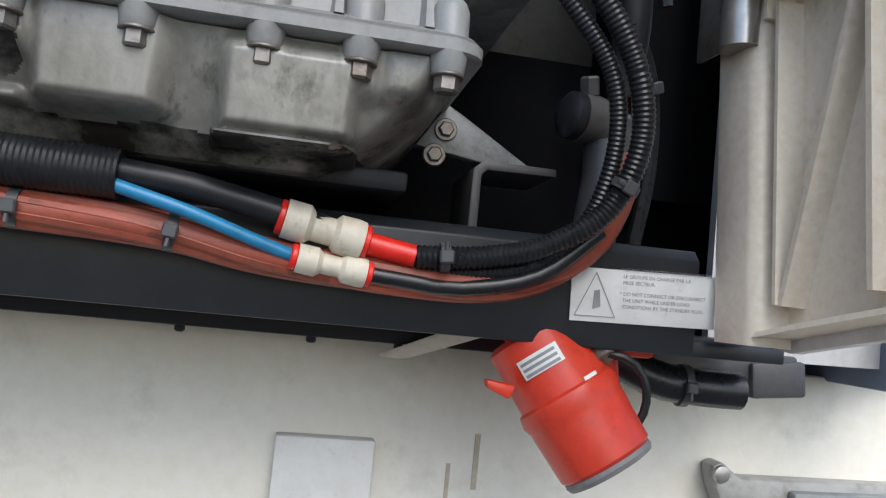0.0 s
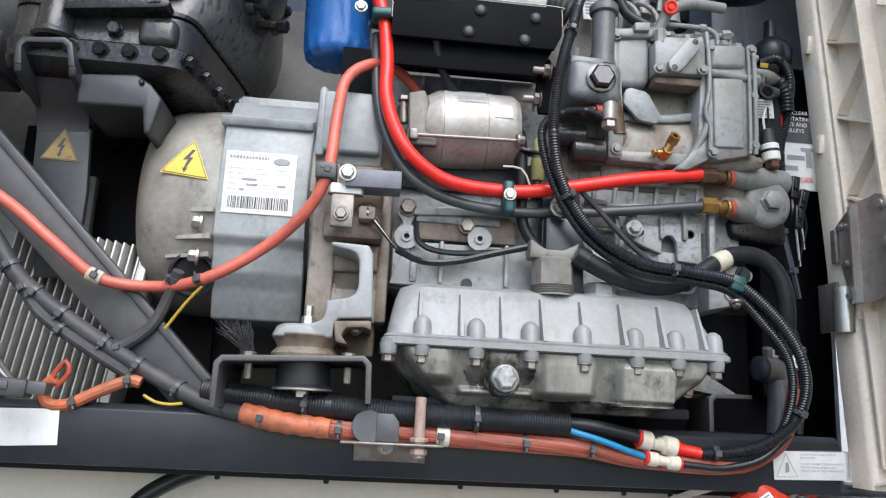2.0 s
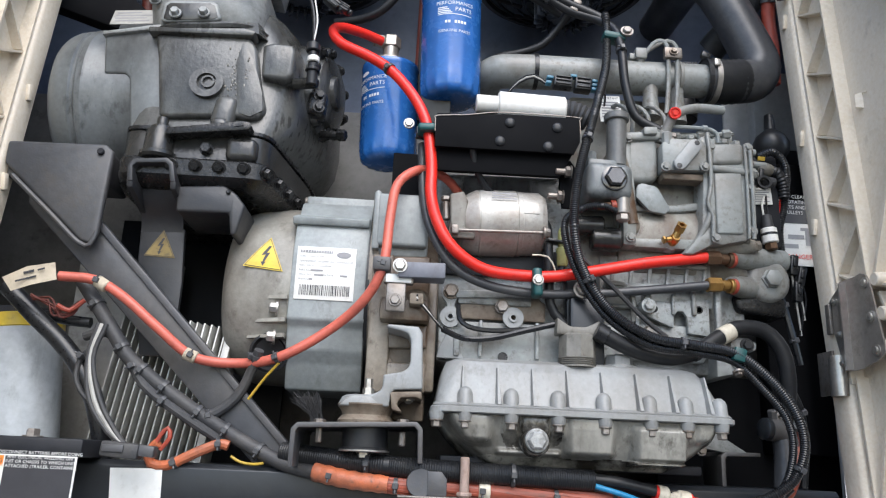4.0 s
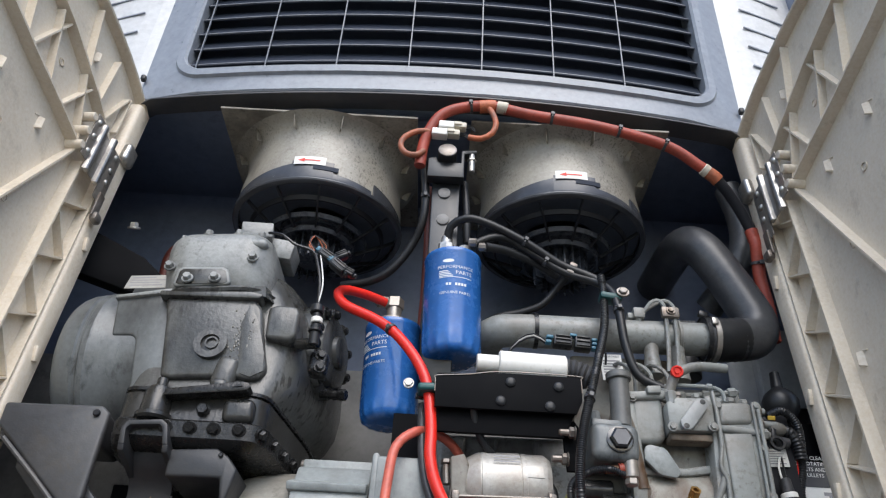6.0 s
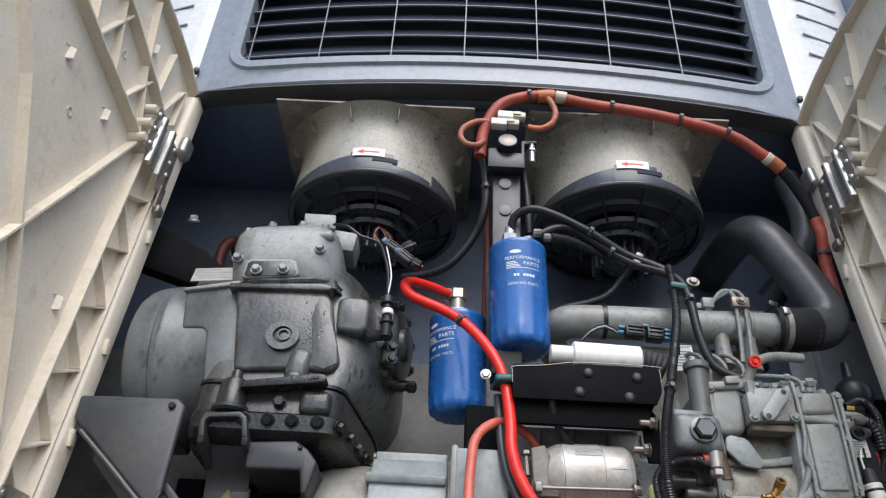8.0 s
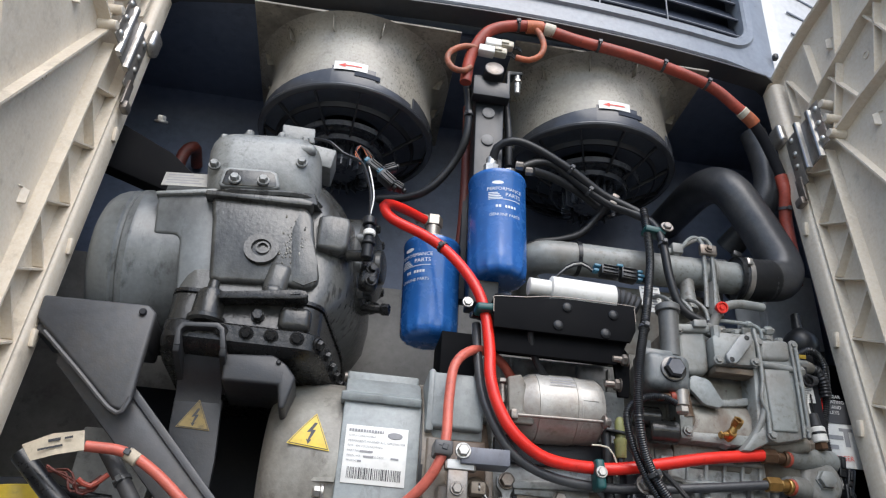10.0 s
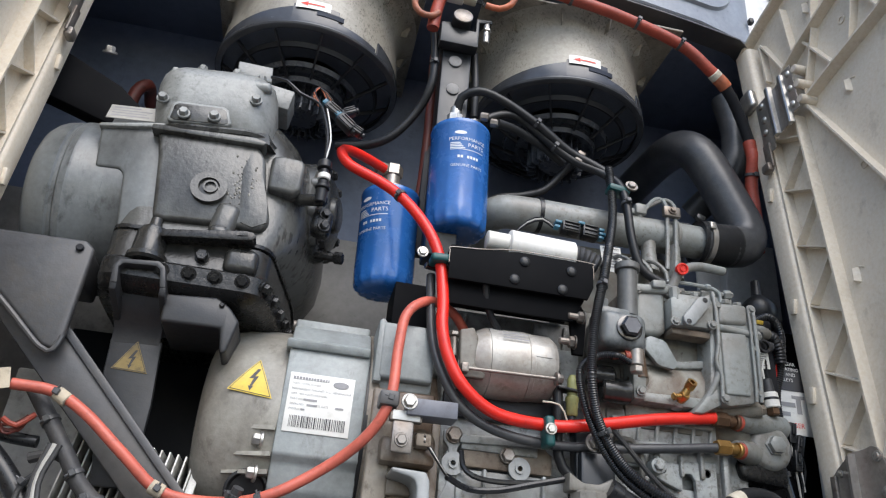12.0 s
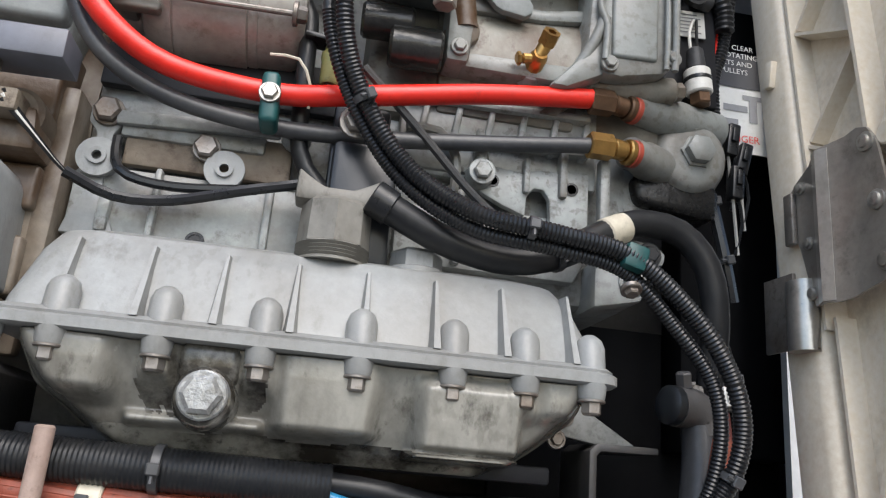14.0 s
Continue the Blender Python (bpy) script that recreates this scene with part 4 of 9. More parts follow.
for x_, r_ in ((0.1715, 0.0026), (0.1800, 0.0034)):
    s = Shape()
    s.tube([(x_, 0.466, 2.390), (x_ + 0.001, 0.4645, 2.42), (x_ + 0.002, 0.4645, 2.52), (x_ + 0.003, 0.468, 2.558)], r_, 10)
    part("cover_ridge", s, "engine", pump)
s = Shape()
s.tube([(0.112, 0.470, 2.575), (0.1125, 0.465, 2.54), (0.112, 0.4645, 2.48), (0.106, 0.4645, 2.455), (0.107, 0.4645, 2.44), (0.113, 0.465, 2.425), (0.112, 0.466, 2.39)], 0.0036, 12)
s.tube([(0.112, 0.468, 2.436), (0.104, 0.473, 2.412), (0.090, 0.480, 2.385), (0.074, 0.488, 2.360)], 0.0055, 12)
part("flange_ridge", s, "engine", pump)
s = Shape()
s.cyl((0.116, 0.468, 2.511), (0.196, 0.472, 2.507), 0.0062, seg=14, bev=0.003)
s.cyl((0.184, 0.471, 2.5075), (0.192, 0.472, 2.507), 0.009, seg=6)
part("cover_ledge", s, "engine", pump)
# rounded block beside the pocket, and the browned slope under it
s = Shape()
s.prism([(-0.026, 2.484), (-0.024, 2.566), (0.030, 2.572), (0.030, 2.492), (0.012, 2.486)], 0.481, 0.56, "y", 0.012, 4)
s.prism([(-0.030, 2.556), (-0.030, 2.572), (0.034, 2.578), (0.034, 2.562)], 0.474, 0.53, "y", 0.005, 3)
s.prism([(0.002, 2.566), (0.002, 2.580), (0.026, 2.582), (0.026, 2.568)], 0.466, 0.49, "y", 0.003)
part("shoulder_block", s, "engine", pump)
s = Shape()
s.loft([[(-0.022, 0.505, 2.440), (0.110, 0.505, 2.446), (0.110, 0.54, 2.446), (-0.022, 0.54, 2.440)], [(-0.020, 0.492, 2.415), (0.106, 0.490, 2.420), (0.106, 0.54, 2.420), (-0.020, 0.54, 2.415)], [(-0.012, 0.494, 2.380), (0.092, 0.492, 2.380), (0.092, 0.54, 2.380), (-0.012, 0.54, 2.380)]])
part("lower_slope", s, "engine_stained", pump, "rust-browned sloping casting", smooth=50)
s = Shape()
s.cyl((0.086, 0.501, 2.374), (0.196, 0.498, 2.388), 0.013, seg=18, bev=0.004)
s.cyl((0.194, 0.498, 2.3875), (0.204, 0.498, 2.389), 0.009, seg=6)
s.prism([(0.060, 2.345), (0.104, 2.392), (0.118, 2.386), (0.080, 2.345)], 0.503, 0.53, "y", 0.004)
part("lower_ridge", s, "engine_stained", pump)
s = Shape()
s.prism([(-0.009, 2.472), (-0.006, 2.480), (0.001, 2.483), (0.022, 2.479), (0.028, 2.475), (0.046, 2.443), (0.045, 2.435), (0.038, 2.430), (0.016, 2.433), (0.010, 2.436), (-0.010, 2.458)], 0.481, 0.490, "y", 0.002)
part("cover_plate", s, "gen_plate", pump, "smooth grey cover plate")
s = Shape()
s.prism([(-0.005, 2.470), (0.001, 2.478), (0.022, 2.474), (0.041, 2.442), (0.038, 2.432), (0.026, 2.436)], 0.489, 0.52, "y", 0.003)
part("plate_pad", s, "rusty", pump)
s = Shape()
s.prism([(0.030, 2.500), (0.030, 2.550), (0.045, 2.560), (0.10, 2.562), (0.108, 2.552), (0.106, 2.504)], 0.462, 0.50, "y", 0.005)
s.cyl((0.042, 0.47, 2.548), (0.042, 0.47, 2.572), 0.009, seg=8)
part("control_box", s, "engine", pump)
s = Shape()
s.box((0.068, 0.486, 2.495), (0.070, 0.03, 0.012), bev=0.003)
part("box_gasket", s, "rusty", pump)
s = Shape()
s.prism([(0.0475, 2.506), (0.0466, 2.515), (0.0740, 2.551), (0.0815, 2.5560), (0.0905, 2.5555), (0.0958, 2.5490), (0.0950, 2.5400), (0.0670, 2.5045), (0.0600, 2.5000), (0.0520, 2.5005)], 0.452, 0.460, "y", 0.002)
part("stop_lever", s, "pan", pump, "pale stop lever")
for x_, z_ in ((0.0555, 2.5065), (0.0870, 2.5490)):
    s = Shape()
    s.lathe((x_, 0.4525, z_), (0, -1, 0), [(0, 0.0046), (0.0008, 0.0046), (0.001, 0.003)], 14)
    part("lever_hole", s, "sump", pump)
for k in range(9):
    s = Shape()
    x, z = ((0.117, 2.550), (0.180, 2.553), (0.117, 2.388), (0.179, 2.404), (0.180, 2.48), (0.035, 2.506), (0.101, 2.510), (-0.022, 2.562), (-0.022, 2.385))[k]
    s.bolt((x, 0.468 if k < 5 else (0.46 if k < 7 else 0.478), z), (0, -1, 0), 0.0058, 0.006)
    part("cover_bolt", s, "engine", pump)
s = Shape()
s.lathe((0.049, 0.505, 2.381), (0.1, -1, 0.2), [(0, 0.014), (0.012, 0.0125), (0.014, 0.010)], 18)
part("cock_seat", s, "pan", pump)
s = Shape()
s.lathe((0.0505, 0.492, 2.384), (0.1, -1, 0.25), [(0, 0.0085), (0.016, 0.0085), (0.020, 0.0065)], 10)
s.cyl((0.051, 0.478, 2.387), (0.058, 0.472, 2.402), 0.0065, seg=12)
s.cyl((0.047, 0.479, 2.386), (0.036, 0.478, 2.384), 0.0048, seg=10)
s.cyl((0.036, 0.478, 2.384), (0.031, 0.478, 2.383), 0.0065, seg=6)
s.ring((0.0575, 0.473, 2.400), (0.12, -0.75, 0.45), 0.0045, 0.0088, 0.013, 6)
s.cyl((0.0575, 0.473, 2.400), (0.058, 0.469, 2.402), 0.006, seg=8)
part("drain_cock", s, "brass", pump, "brass drain cock")
s = Shape()
for k in range(5):
    x = 0.12 + 0.013 * k
    s.cyl((x, 0.52, 2.565), (x, 0.52, 2.595 + 0.006 * (k % 2)), 0.0055, seg=8)
for k in range(4):
    x = 0.0 + 0.03 * k
    s.lathe((x, 0.53, 2.56), (0, 0, 1), [(0, 0.010), (0.012, 0.010), (0.013, 0.007), (0.03, 0.007), (0.031, 0.004)], 6)
part("delivery_unions", s, "engine", pump)
for k in range(3):
    s = Shape()
    x = 0.0 + 0.03 * k
    s.tube([(x, 0.53, 2.585), (x, 0.53, 2.63), (x - 0.02, 0.55, 2.66), (x - 0.035, 0.60, 2.66)], 0.004, 8)
    part("injection_line", s, "engine", pump)

for x, z, r in ((0.012, 2.576, 0.008), (0.060, 2.574, 0.007), (0.092, 2.572, 0.006), (0.128, 2.566, 0.0065), (0.150, 2.568, 0.0065), (0.172, 2.566, 0.0065)):
    s = Shape()
    s.cyl((x, 0.495, z - 0.016), (x, 0.495, z), r, seg=12)
    s.cyl((x, 0.495, z), (x, 0.495, z + 0.009), r * 1.25, seg=6)
    part("top_union", s, "steel_dark" if r > 0.0065 else "engine", pump)
s = Shape()
s.tube([(0.040, 0.492, 2.592), (0.06, 0.49, 2.594), (0.10, 0.491, 2.595), (0.128, 0.493, 2.594), (0.140, 0.495, 2.586), (0.142, 0.497, 2.572)], 0.0035, 8)
s.cyl((0.112, 0.492, 2.595), (0.122, 0.492, 2.595), 0.006, seg=8)
part("leak_off_line", s, "gen_plate", pump)

# fuel lift pump
head = thing("fuel_lift_pump", (-0.065, 0.45, 2.41), "dark grey fuel lift pump with a hexagon cap and top pipe", "pump")
s = Shape()
s.box((-0.066, 0.474, 2.467), (0.076, 0.085, 0.062), (0, 2, 0), bev=0.014, seg=4)
s.box((-0.075, 0.474, 2.498), (0.05, 0.06, 0.02), (0, 2, 0), bev=0.006)
s.cyl((-0.09, 0.462, 2.50), (-0.09, 0.462, 2.525), 0.009, seg=8)
part("body", s, "comp_motor", head)
s = Shape()
s.lathe((-0.060, 0.432, 2.468), (0, -1, 0), [(0, 0.021), (0.004, 0.021), (0.005, 0.018)], 28)
s.lathe((-0.060, 0.428, 2.468), (0, -1, 0), [(0, 0.0175), (0.009, 0.0175), (0.012, 0.014)], 6)
part("hexagon_cap", s, "cap_dark", head, "dark polished hexagon cap")
s = Shape()
s.cyl((-0.048, 0.462, 2.50), (-0.046, 0.462, 2.585), 0.0165, 0.0165, seg=24)
s.cyl((-0.046, 0.462, 2.583), (-0.046, 0.462, 2.596), 0.021, seg=20)
part("top_pipe", s, "pump_grey", head)
s = Shape()
s.cyl((-0.085, 0.447, 2.424), (-0.062, 0.447, 2.427), 0.0065, seg=12)
part("hose_tail", s, "bronze", head)
s = Shape()
s.cyl((-0.062, 0.447, 2.427), (-0.054, 0.447, 2.428), 0.0085, seg=16, bev=0.0005)
part("copper_washer", s, "brick", head)
s = Shape()
s.cyl((-0.043, 0.447, 2.413), (-0.043, 0.447, 2.442), 0.0115, seg=20)
s.cyl((-0.043, 0.447, 2.402), (-0.043, 0.447, 2.413), 0.0105, seg=6)
part("banjo_union", s, "hinge", head, "zinc banjo union")
for x0, x1, z, r in ((-0.112, -0.064, 2.405, 0.017), (-0.085, -0.036, 2.383, 0.020)):
    s = Shape()
    s.cyl((x0, 0.492, z), (x1, 0.49, z), r, seg=20, bev=0.003)
    part("lower_sleeve", s, "case_low", head)

# thermostat housing
thermo = thing("thermostat_housing", (0.19, 0.53, 2.3), "grey cast thermostat housing with a large hexagon plug", "housing")
s = Shape()
s.lathe((0.226, 0.575, 2.337), (0, -1, 0), [(0, 0.046), (0.028, 0.044), (0.044, 0.040), (0.052, 0.036), (0.056, 0.030), (0.057, 0.02)], 40)
part("round_body", s, "engine", thermo)
s = Shape()
s.lathe((0.268, 0.548, 2.377), (-1, -0.36, -0.06), [(0, 0.012), (0.006, 0.020), (0.095, 0.019), (0.105, 0.0165), (0.124, 0.0155)], 24)
part("upper_neck", s, "engine", thermo)
s = Shape()
s.lathe((0.215, 0.548, 2.325), (-1, -0.72, -0.10), [(0, 0.020), (0.05, 0.0185), (0.06, 0.016), (0.078, 0.0155)], 24)
part("lower_neck", s, "engine", thermo)
s = Shape()
s.prism([(0.166, 2.306), (0.185, 2.322), (0.245, 2.322), (0.260, 2.302), (0.256, 2.274), (0.172, 2.280)], 0.528, 0.60, "y", 0.008, 3)
part("lower_foot", s, "sump", thermo, "oily black foot")
s = Shape()
s.ring((0.226, 0.5195, 2.366), (0, -1, 0.2), 0.0035, 0.005, 0.002, 14)
part("cast_mark", s, "engine", thermo)
s = Shape()
s.lathe((0.229, 0.5185, 2.338), (0, -1, 0), [(0, 0.0175), (0.003, 0.0175), (0.0035, 0.0145), (0.012, 0.0145), (0.014, 0.011)], 6)
part("hexagon_plug", s, "engine", thermo)
for z, c, nm in ((2.361, "bronze", "union_nut"), (2.316, "brass", "brass_union")):
    s = Shape()
    s.cyl((0.107, 0.491, z - 0.001), (0.131, 0.493, z), 0.0125, seg=6)
    s.cyl((0.131, 0.493, z), (0.145, 0.496, z), 0.0095, seg=12)
    s.cyl((0.145, 0.496, z), (0.152, 0.498, z), 0.0125, seg=12)
    part(nm, s, c, thermo)
    s = Shape()
    s.cyl((0.151, 0.498, z), (0.157, 0.500, z), 0.0132, seg=20, bev=0.001)
    part("copper_washer", s, "brick", thermo, "rusty copper washer")
s = Shape()
s.prism([(0.12, 2.262), (0.12, 2.32), (0.19, 2.32), (0.19, 2.262)], 0.54, 0.62, "y", 0.006)
part("mounting_pad", s, "block", thermo)
s = Shape()
s.prism([(0.145, 2.200), (0.145, 2.236), (0.178, 2.232), (0.190, 2.224), (0.188, 2.212)], 0.502, 0.56, "y", 0.005)
part("lower_lug", s, "block", thermo)
s = Shape()
s.bolt((0.172, 0.502, 2.220), (0, -1, 0), 0.008, 0.007)
part("lug_bolt", s, "rubber", thermo)

# ---------- generator ----------
gen = thing("generator", (-0.57, 0.665, 2.11), "grey generator with cast end bell, flat plates and dust", "generator")
s = Shape()
s.lathe((-0.692, 0.665, 2.292), (1, 0, 0), [(0, 0.115), (0.004, 0.128), (0.012, 0.140), (0.028, 0.151), (0.05, 0.158), (0.10, 0.160), (0.135, 0.160)], 56)
bell = part("end_bell", s, "generator", gen, "dusty cast end bell")
s = Shape()
s.prism([(0.515, 2.215), (0.503, 2.226), (0.503, 2.33), (0.515, 2.388), (0.56, 2.44), (0.60, 2.452), (0.60, 2.468), (0.74, 2.468), (0.80, 2.40), (0.82, 2.25), (0.76, 2.15), (0.66, 2.115), (0.55, 2.118), (0.535, 2.16), (0.52, 2.18)], -0.574, -0.450, "x", 0.004)
part("stator_housing", s, "gen_plate", gen)
s = Shape()
s.prism([(0.56, 2.39), (0.508, 2.386), (0.503, 2.398), (0.54, 2.412)], -0.580, -0.452, "x", 0.003)
part("upper_ledge", s, "gen_plate", gen)
s = Shape()
s.ring((-0.4515, 0.665, 2.292), (1, 0, 0), 0.12, 0.172, 0.006, 48)
part("rubber_seal", s, "rubber", gen)
for z, tip in ((2.262, 0), (2.200, 0), (2.225, 0)):
    s = Shape()
    s.loft([[(-0.64, 0.513 + abs(z - 2.29) * 0.25, z - 0.004), (-0.64, 0.513 + abs(z - 2.29) * 0.25, z), (-0.64, 0.55, z), (-0.64, 0.55, z - 0.004)], [(-0.575, 0.498, z - 0.005), (-0.575, 0.498, z + 0.002), (-0.575, 0.55, z + 0.002), (-0.575, 0.55, z - 0.005)]])
    part("gusset", s, "generator", bell)
for z in (2.243, 2.196):
    s = Shape()
    s.bolt((-0.592, 0.512, z), (-1, -0.2, 0), 0.0085, 0.012)
    part("stator_bolt", s, "steel", gen)
s = Shape()
s.lathe((-0.60, 0.54, 2.176), (0, -1, -0.25), [(0, 0.032), (0.012, 0.032), (0.013, 0.028), (0.006, 0.024)], 24)
part("cable_gland", s, "rubber", gen, "black cable entry")
s = Shape()
s.cyl((-0.58, 0.62, 2.462), (-0.57, 0.62, 2.462), 0.009, seg=12)
part("lifting_pin", s, "steel_dark", gen)
# rating plate and warning triangle
s = Shape()
s.box((0, 0, 0), (0.096, 0.088, 0.0012), bev=0.0004)
s.moved(facing(-0.518, 0.5018, 2.302))
plate = part("rating_plate", s, "paper", gen, "white printed rating plate with barcode")
P = facing(-0.518, 0.5010, 2.302)
words, rw = [], random.Random(11)
for y, h_, x1 in ((0.036, 0.0042, 0.010),):
    x = -0.043
    while x < x1:
        w_ = rw.uniform(0.0025, 0.004)
        words.append((x, y - h_ / 2, min(x + w_, x1), y + h_ / 2))
        x += w_ + 0.001
bars(words, P, "grey_ink", plate)
for y, size_, text in ((0.0275, 0.0040, "SUPPLY CODE NUMBER"), (0.0195, 0.0048, "PERMANENT MAGNET A.C. GENERATOR"), (0.0120, 0.0044, "RPM   400 VOLTS NOMINAL"), (0.0045, 0.0044, "PART NO."), (-0.0030, 0.0042, "SERIAL NO.             MFG DATE"), (-0.0105, 0.0040, "PRODUCT")):
    letters(text, size_, P @ pose(-0.043, y, 0), "grey_ink", plate)
bars([(-0.024, 0.003, -0.004, 0.006), (-0.018, -0.0045, -0.003, -0.0018), (0.024, -0.0045, 0.036, -0.0018), (-0.026, -0.0118, -0.020, -0.0092)], P, "grey_ink", plate)
rng = random.Random(4)
x, rects = -0.040, []
while x < 0.040:
    w_ = rng.choice((0.0007, 0.0012, 0.002))
    rects.append((x, -0.037, x + w_, -0.020))
    x += w_ + rng.choice((0.0008, 0.0012, 0.0018))
bars(rects, P, "ink", plate, "barcode")
s = Shape()
s.lathe((0, 0, 0), (0, 0, 1), [(0, 0.009), (0.0004, 0.009)], 24)
s.moved(P @ pose(0.028, 0.032, 0.0004) @ Matrix.Diagonal((1.3, 0.55, 1, 1)))
part("emblem", s, "grey_ink", plate)


def warning_triangle(name, m, side, film, label, bolt_ink, wrapped=None):
    """A yellow triangular film with a dark rim and a flash."""
    t = thing(name, m.translation, label, "warning sign")
    h = side * 0.9
    tri = lambda k: [(-side / 2 * k, -h / 3 * k, 0), (side / 2 * k, -h / 3 * k, 0), (0, h * 2 / 3 * k, 0)]
    for nm, k, lift, c in (("film", 1.0, 0.0006, film), ("rim", 0.93, 0.0010, bolt_ink), ("field", 0.88, 0.0014, film)):
        q = Shape()
        n = 8
        a, b, c3 = [Vector(v) for v in tri(k)]
        rows = []
        vs, fs = [], []
        for i in range(n + 1):
            lo, hi = a.lerp(c3, i / n), b.lerp(c3, i / n)
            for j in range(n + 1):
                vs.append(lo.lerp(hi, j / n))
        for i in range(n):
            for j in range(n):
                fs.append((i * (n + 1) + j, i * (n + 1) + j + 1, (i + 1) * (n + 1) + j + 1, (i + 1) * (n + 1) + j))
        q.add(vs, fs)
        place_wrapped(q, m, wrapped, lift)
        part(nm, q, c, t, smooth=0)
    q = Shape()
    u = side / 10
    q.add([(0.2 * u, 3.2 * u, 0), (-1.1 * u, 0.4 * u, 0), (-0.1 * u, 0.7 * u, 0), (-0.5 * u, -1.4 * u, 0), (-0.9 * u, -1.2 * u, 0), (-0.2 * u, -2.4 * u, 0), (0.4 * u, -1.1 * u, 0), (0.0, -1.3 * u, 0), (0.9 * u, 1.4 * u, 0), (0.1 * u, 1.2 * u, 0), (0.9 * u, 3.2 * u, 0)], [(0, 1, 2, 9, 10), (2, 3, 7, 8, 9), (4, 5, 6, 7, 3)])
    place_wrapped(q, m, wrapped, 0.0019)
    part("flash", q, bolt_ink, t, smooth=0)
    return t


def place_wrapped(q, m, radius, lift):
    """Bends a film about its own x axis round a lying cylinder, then places it."""
    if radius:
        q.v = [(v[0], (radius + lift) * math.sin(v[1] / radius), (radius + lift) * math.cos(v[1] / radius) - radius) for v in q.v]
    else:
        q.v = [(v[0], v[1], v[2] + lift) for v in q.v]
    q.moved(m)


warning_triangle("electric_warning_sign", facing(-0.618, 0.5075, 2.325, 0, 11) @ pose(0, 0, 0, 0, 0, -6), 0.066, "yellow", "yellow triangular high voltage film on the generator", "ink", 0.160)
# ---------- engine mount ----------
mount = thing("engine_mount_bracket", (-0.444, 0.5, 1.998), "dark folded steel bracket carrying a rubber engine mount", "bracket")
s = Shape()
outer = [(-0.538, 2.000), (-0.538, 2.053), (-0.530, 2.062), (-0.358, 2.070), (-0.349, 2.061), (-0.347, 2.012)]
inner = [(-0.354, 2.012), (-0.356, 2.058), (-0.361, 2.063), (-0.527, 2.055), (-0.531, 2.050), (-0.531, 2.000)]
s.prism(outer + inner, 0.42, 0.60, "y", 0.001)
part("channel", s, "frame", mount)
s = Shape()
s.lathe((-0.434, 0.468, 2.066), (0, 0, 1), [(0, 0.042), (0.004, 0.043), (0.012, 0.036), (0.018, 0.038), (0.026, 0.044), (0.028, 0.044)], 28)
part("rubber_block", s, "rusty", mount, "rust-dusted rubber block")
s = Shape()
s.lathe((-0.434, 0.468, 2.060), (0, 0, -1), [(0, 0.034), (0.028, 0.034), (0.030, 0.036), (0.032, 0.036), (0.033, 0.034)], 28)
part("lower_buffer", s, "rubber", mount)
s = Shape()
s.cyl((-0.434, 0.468, 2.028), (-0.434, 0.468, 2.025), 0.038, seg=28, bev=0.0008)
s.lathe((-0.434, 0.468, 2.025), (0, 0, -1), [(0, 0.012), (0.008, 0.012), (0.010, 0.009)], 6)
part("washer_bolt", s, "steel", mount)
for x in (-0.50, -0.378):
    s = Shape()
    s.bolt((x, 0.445, 2.062 + (x + 0.5) * 0.04), (0, 0, 1), 0.009, 0.007)
    s.cyl((x, 0.445, 2.056), (x, 0.445, 2.035), 0.005, seg=8)
    part("bracket_bolt", s, "steel_dark", mount)
frayed = Shape()
rng = random.Random(8)
for k in range(110):
    a = Vector((-0.515, 0.52, 2.068))
    b = a + Vector((-0.015 + rng.uniform(-0.028, 0.02), rng.uniform(-0.02, 0.02), 0.035 + rng.uniform(-0.01, 0.012)))
    mid = a.lerp(b, 0.5) + Vector((rng.uniform(-0.006, 0.006), 0, 0.004))
    frayed.tube([a + Vector((rng.uniform(-0.008, 0.012), 0, 0)), mid, b], 0.0004, 4, 0.01)
solo("ground_braid", frayed, "tape", "frayed grey earthing braid beside the engine mount", "cable")

# ---------- compressor ----------
comp = thing("compressor", (-0.75, 0.65, 2.42), "greasy grey piston compressor with oily black sump", "compressor")
s = Shape()
s.lathe((-1.034, 0.645, 2.625), (1, 0, 0.03), [(0, 0.095), (0.004, 0.118), (0.012, 0.132), (0.022, 0.140), (0.034, 0.145), (0.050, 0.148), (0.053, 0.145), (0.058, 0.145), (0.062, 0.150), (0.072, 0.151), (0.077, 0.148), (0.19, 0.147)], 64)
part("motor_end", s, "comp_motor", comp, "grey domed motor end")
s = Shape()
s.prism([(-0.933, 2.704), (-0.924, 2.632), (-0.888, 2.634), (-0.880, 2.626), (-0.858, 2.49), (-0.80, 2.48), (-0.80, 2.730), (-0.845, 2.724)], 0.494, 0.62, "y", 0.005, 3)
part("motor_shoulder", s, "comp_motor", comp)
s = Shape()
s.prism([(-0.936, 2.702), (-0.936, 2.709), (-0.83, 2.732), (-0.83, 2.722)], 0.487, 0.66, "y", 0.003)
part("shoulder_edge", s, "comp_head", comp)


def rounded_loop(x0, x1, y0, y1, z, rl, rr):
    """A plan outline with its own front corner radii at each side."""
    out = []
    for cx, cy, a0, r in ((x0 + rl, y0 + rl, 180, rl), (x1 - rr, y0 + rr, 270, rr), (x1 - 0.02, y1 - 0.02, 0, 0.02), (x0 + 0.02, y1 - 0.02, 90, 0.02)):
        for k in range(7):
            a = radians(a0 + 90 * k / 6)
            out.append((cx + r * math.cos(a), cy + r * math.sin(a), z))
    return out


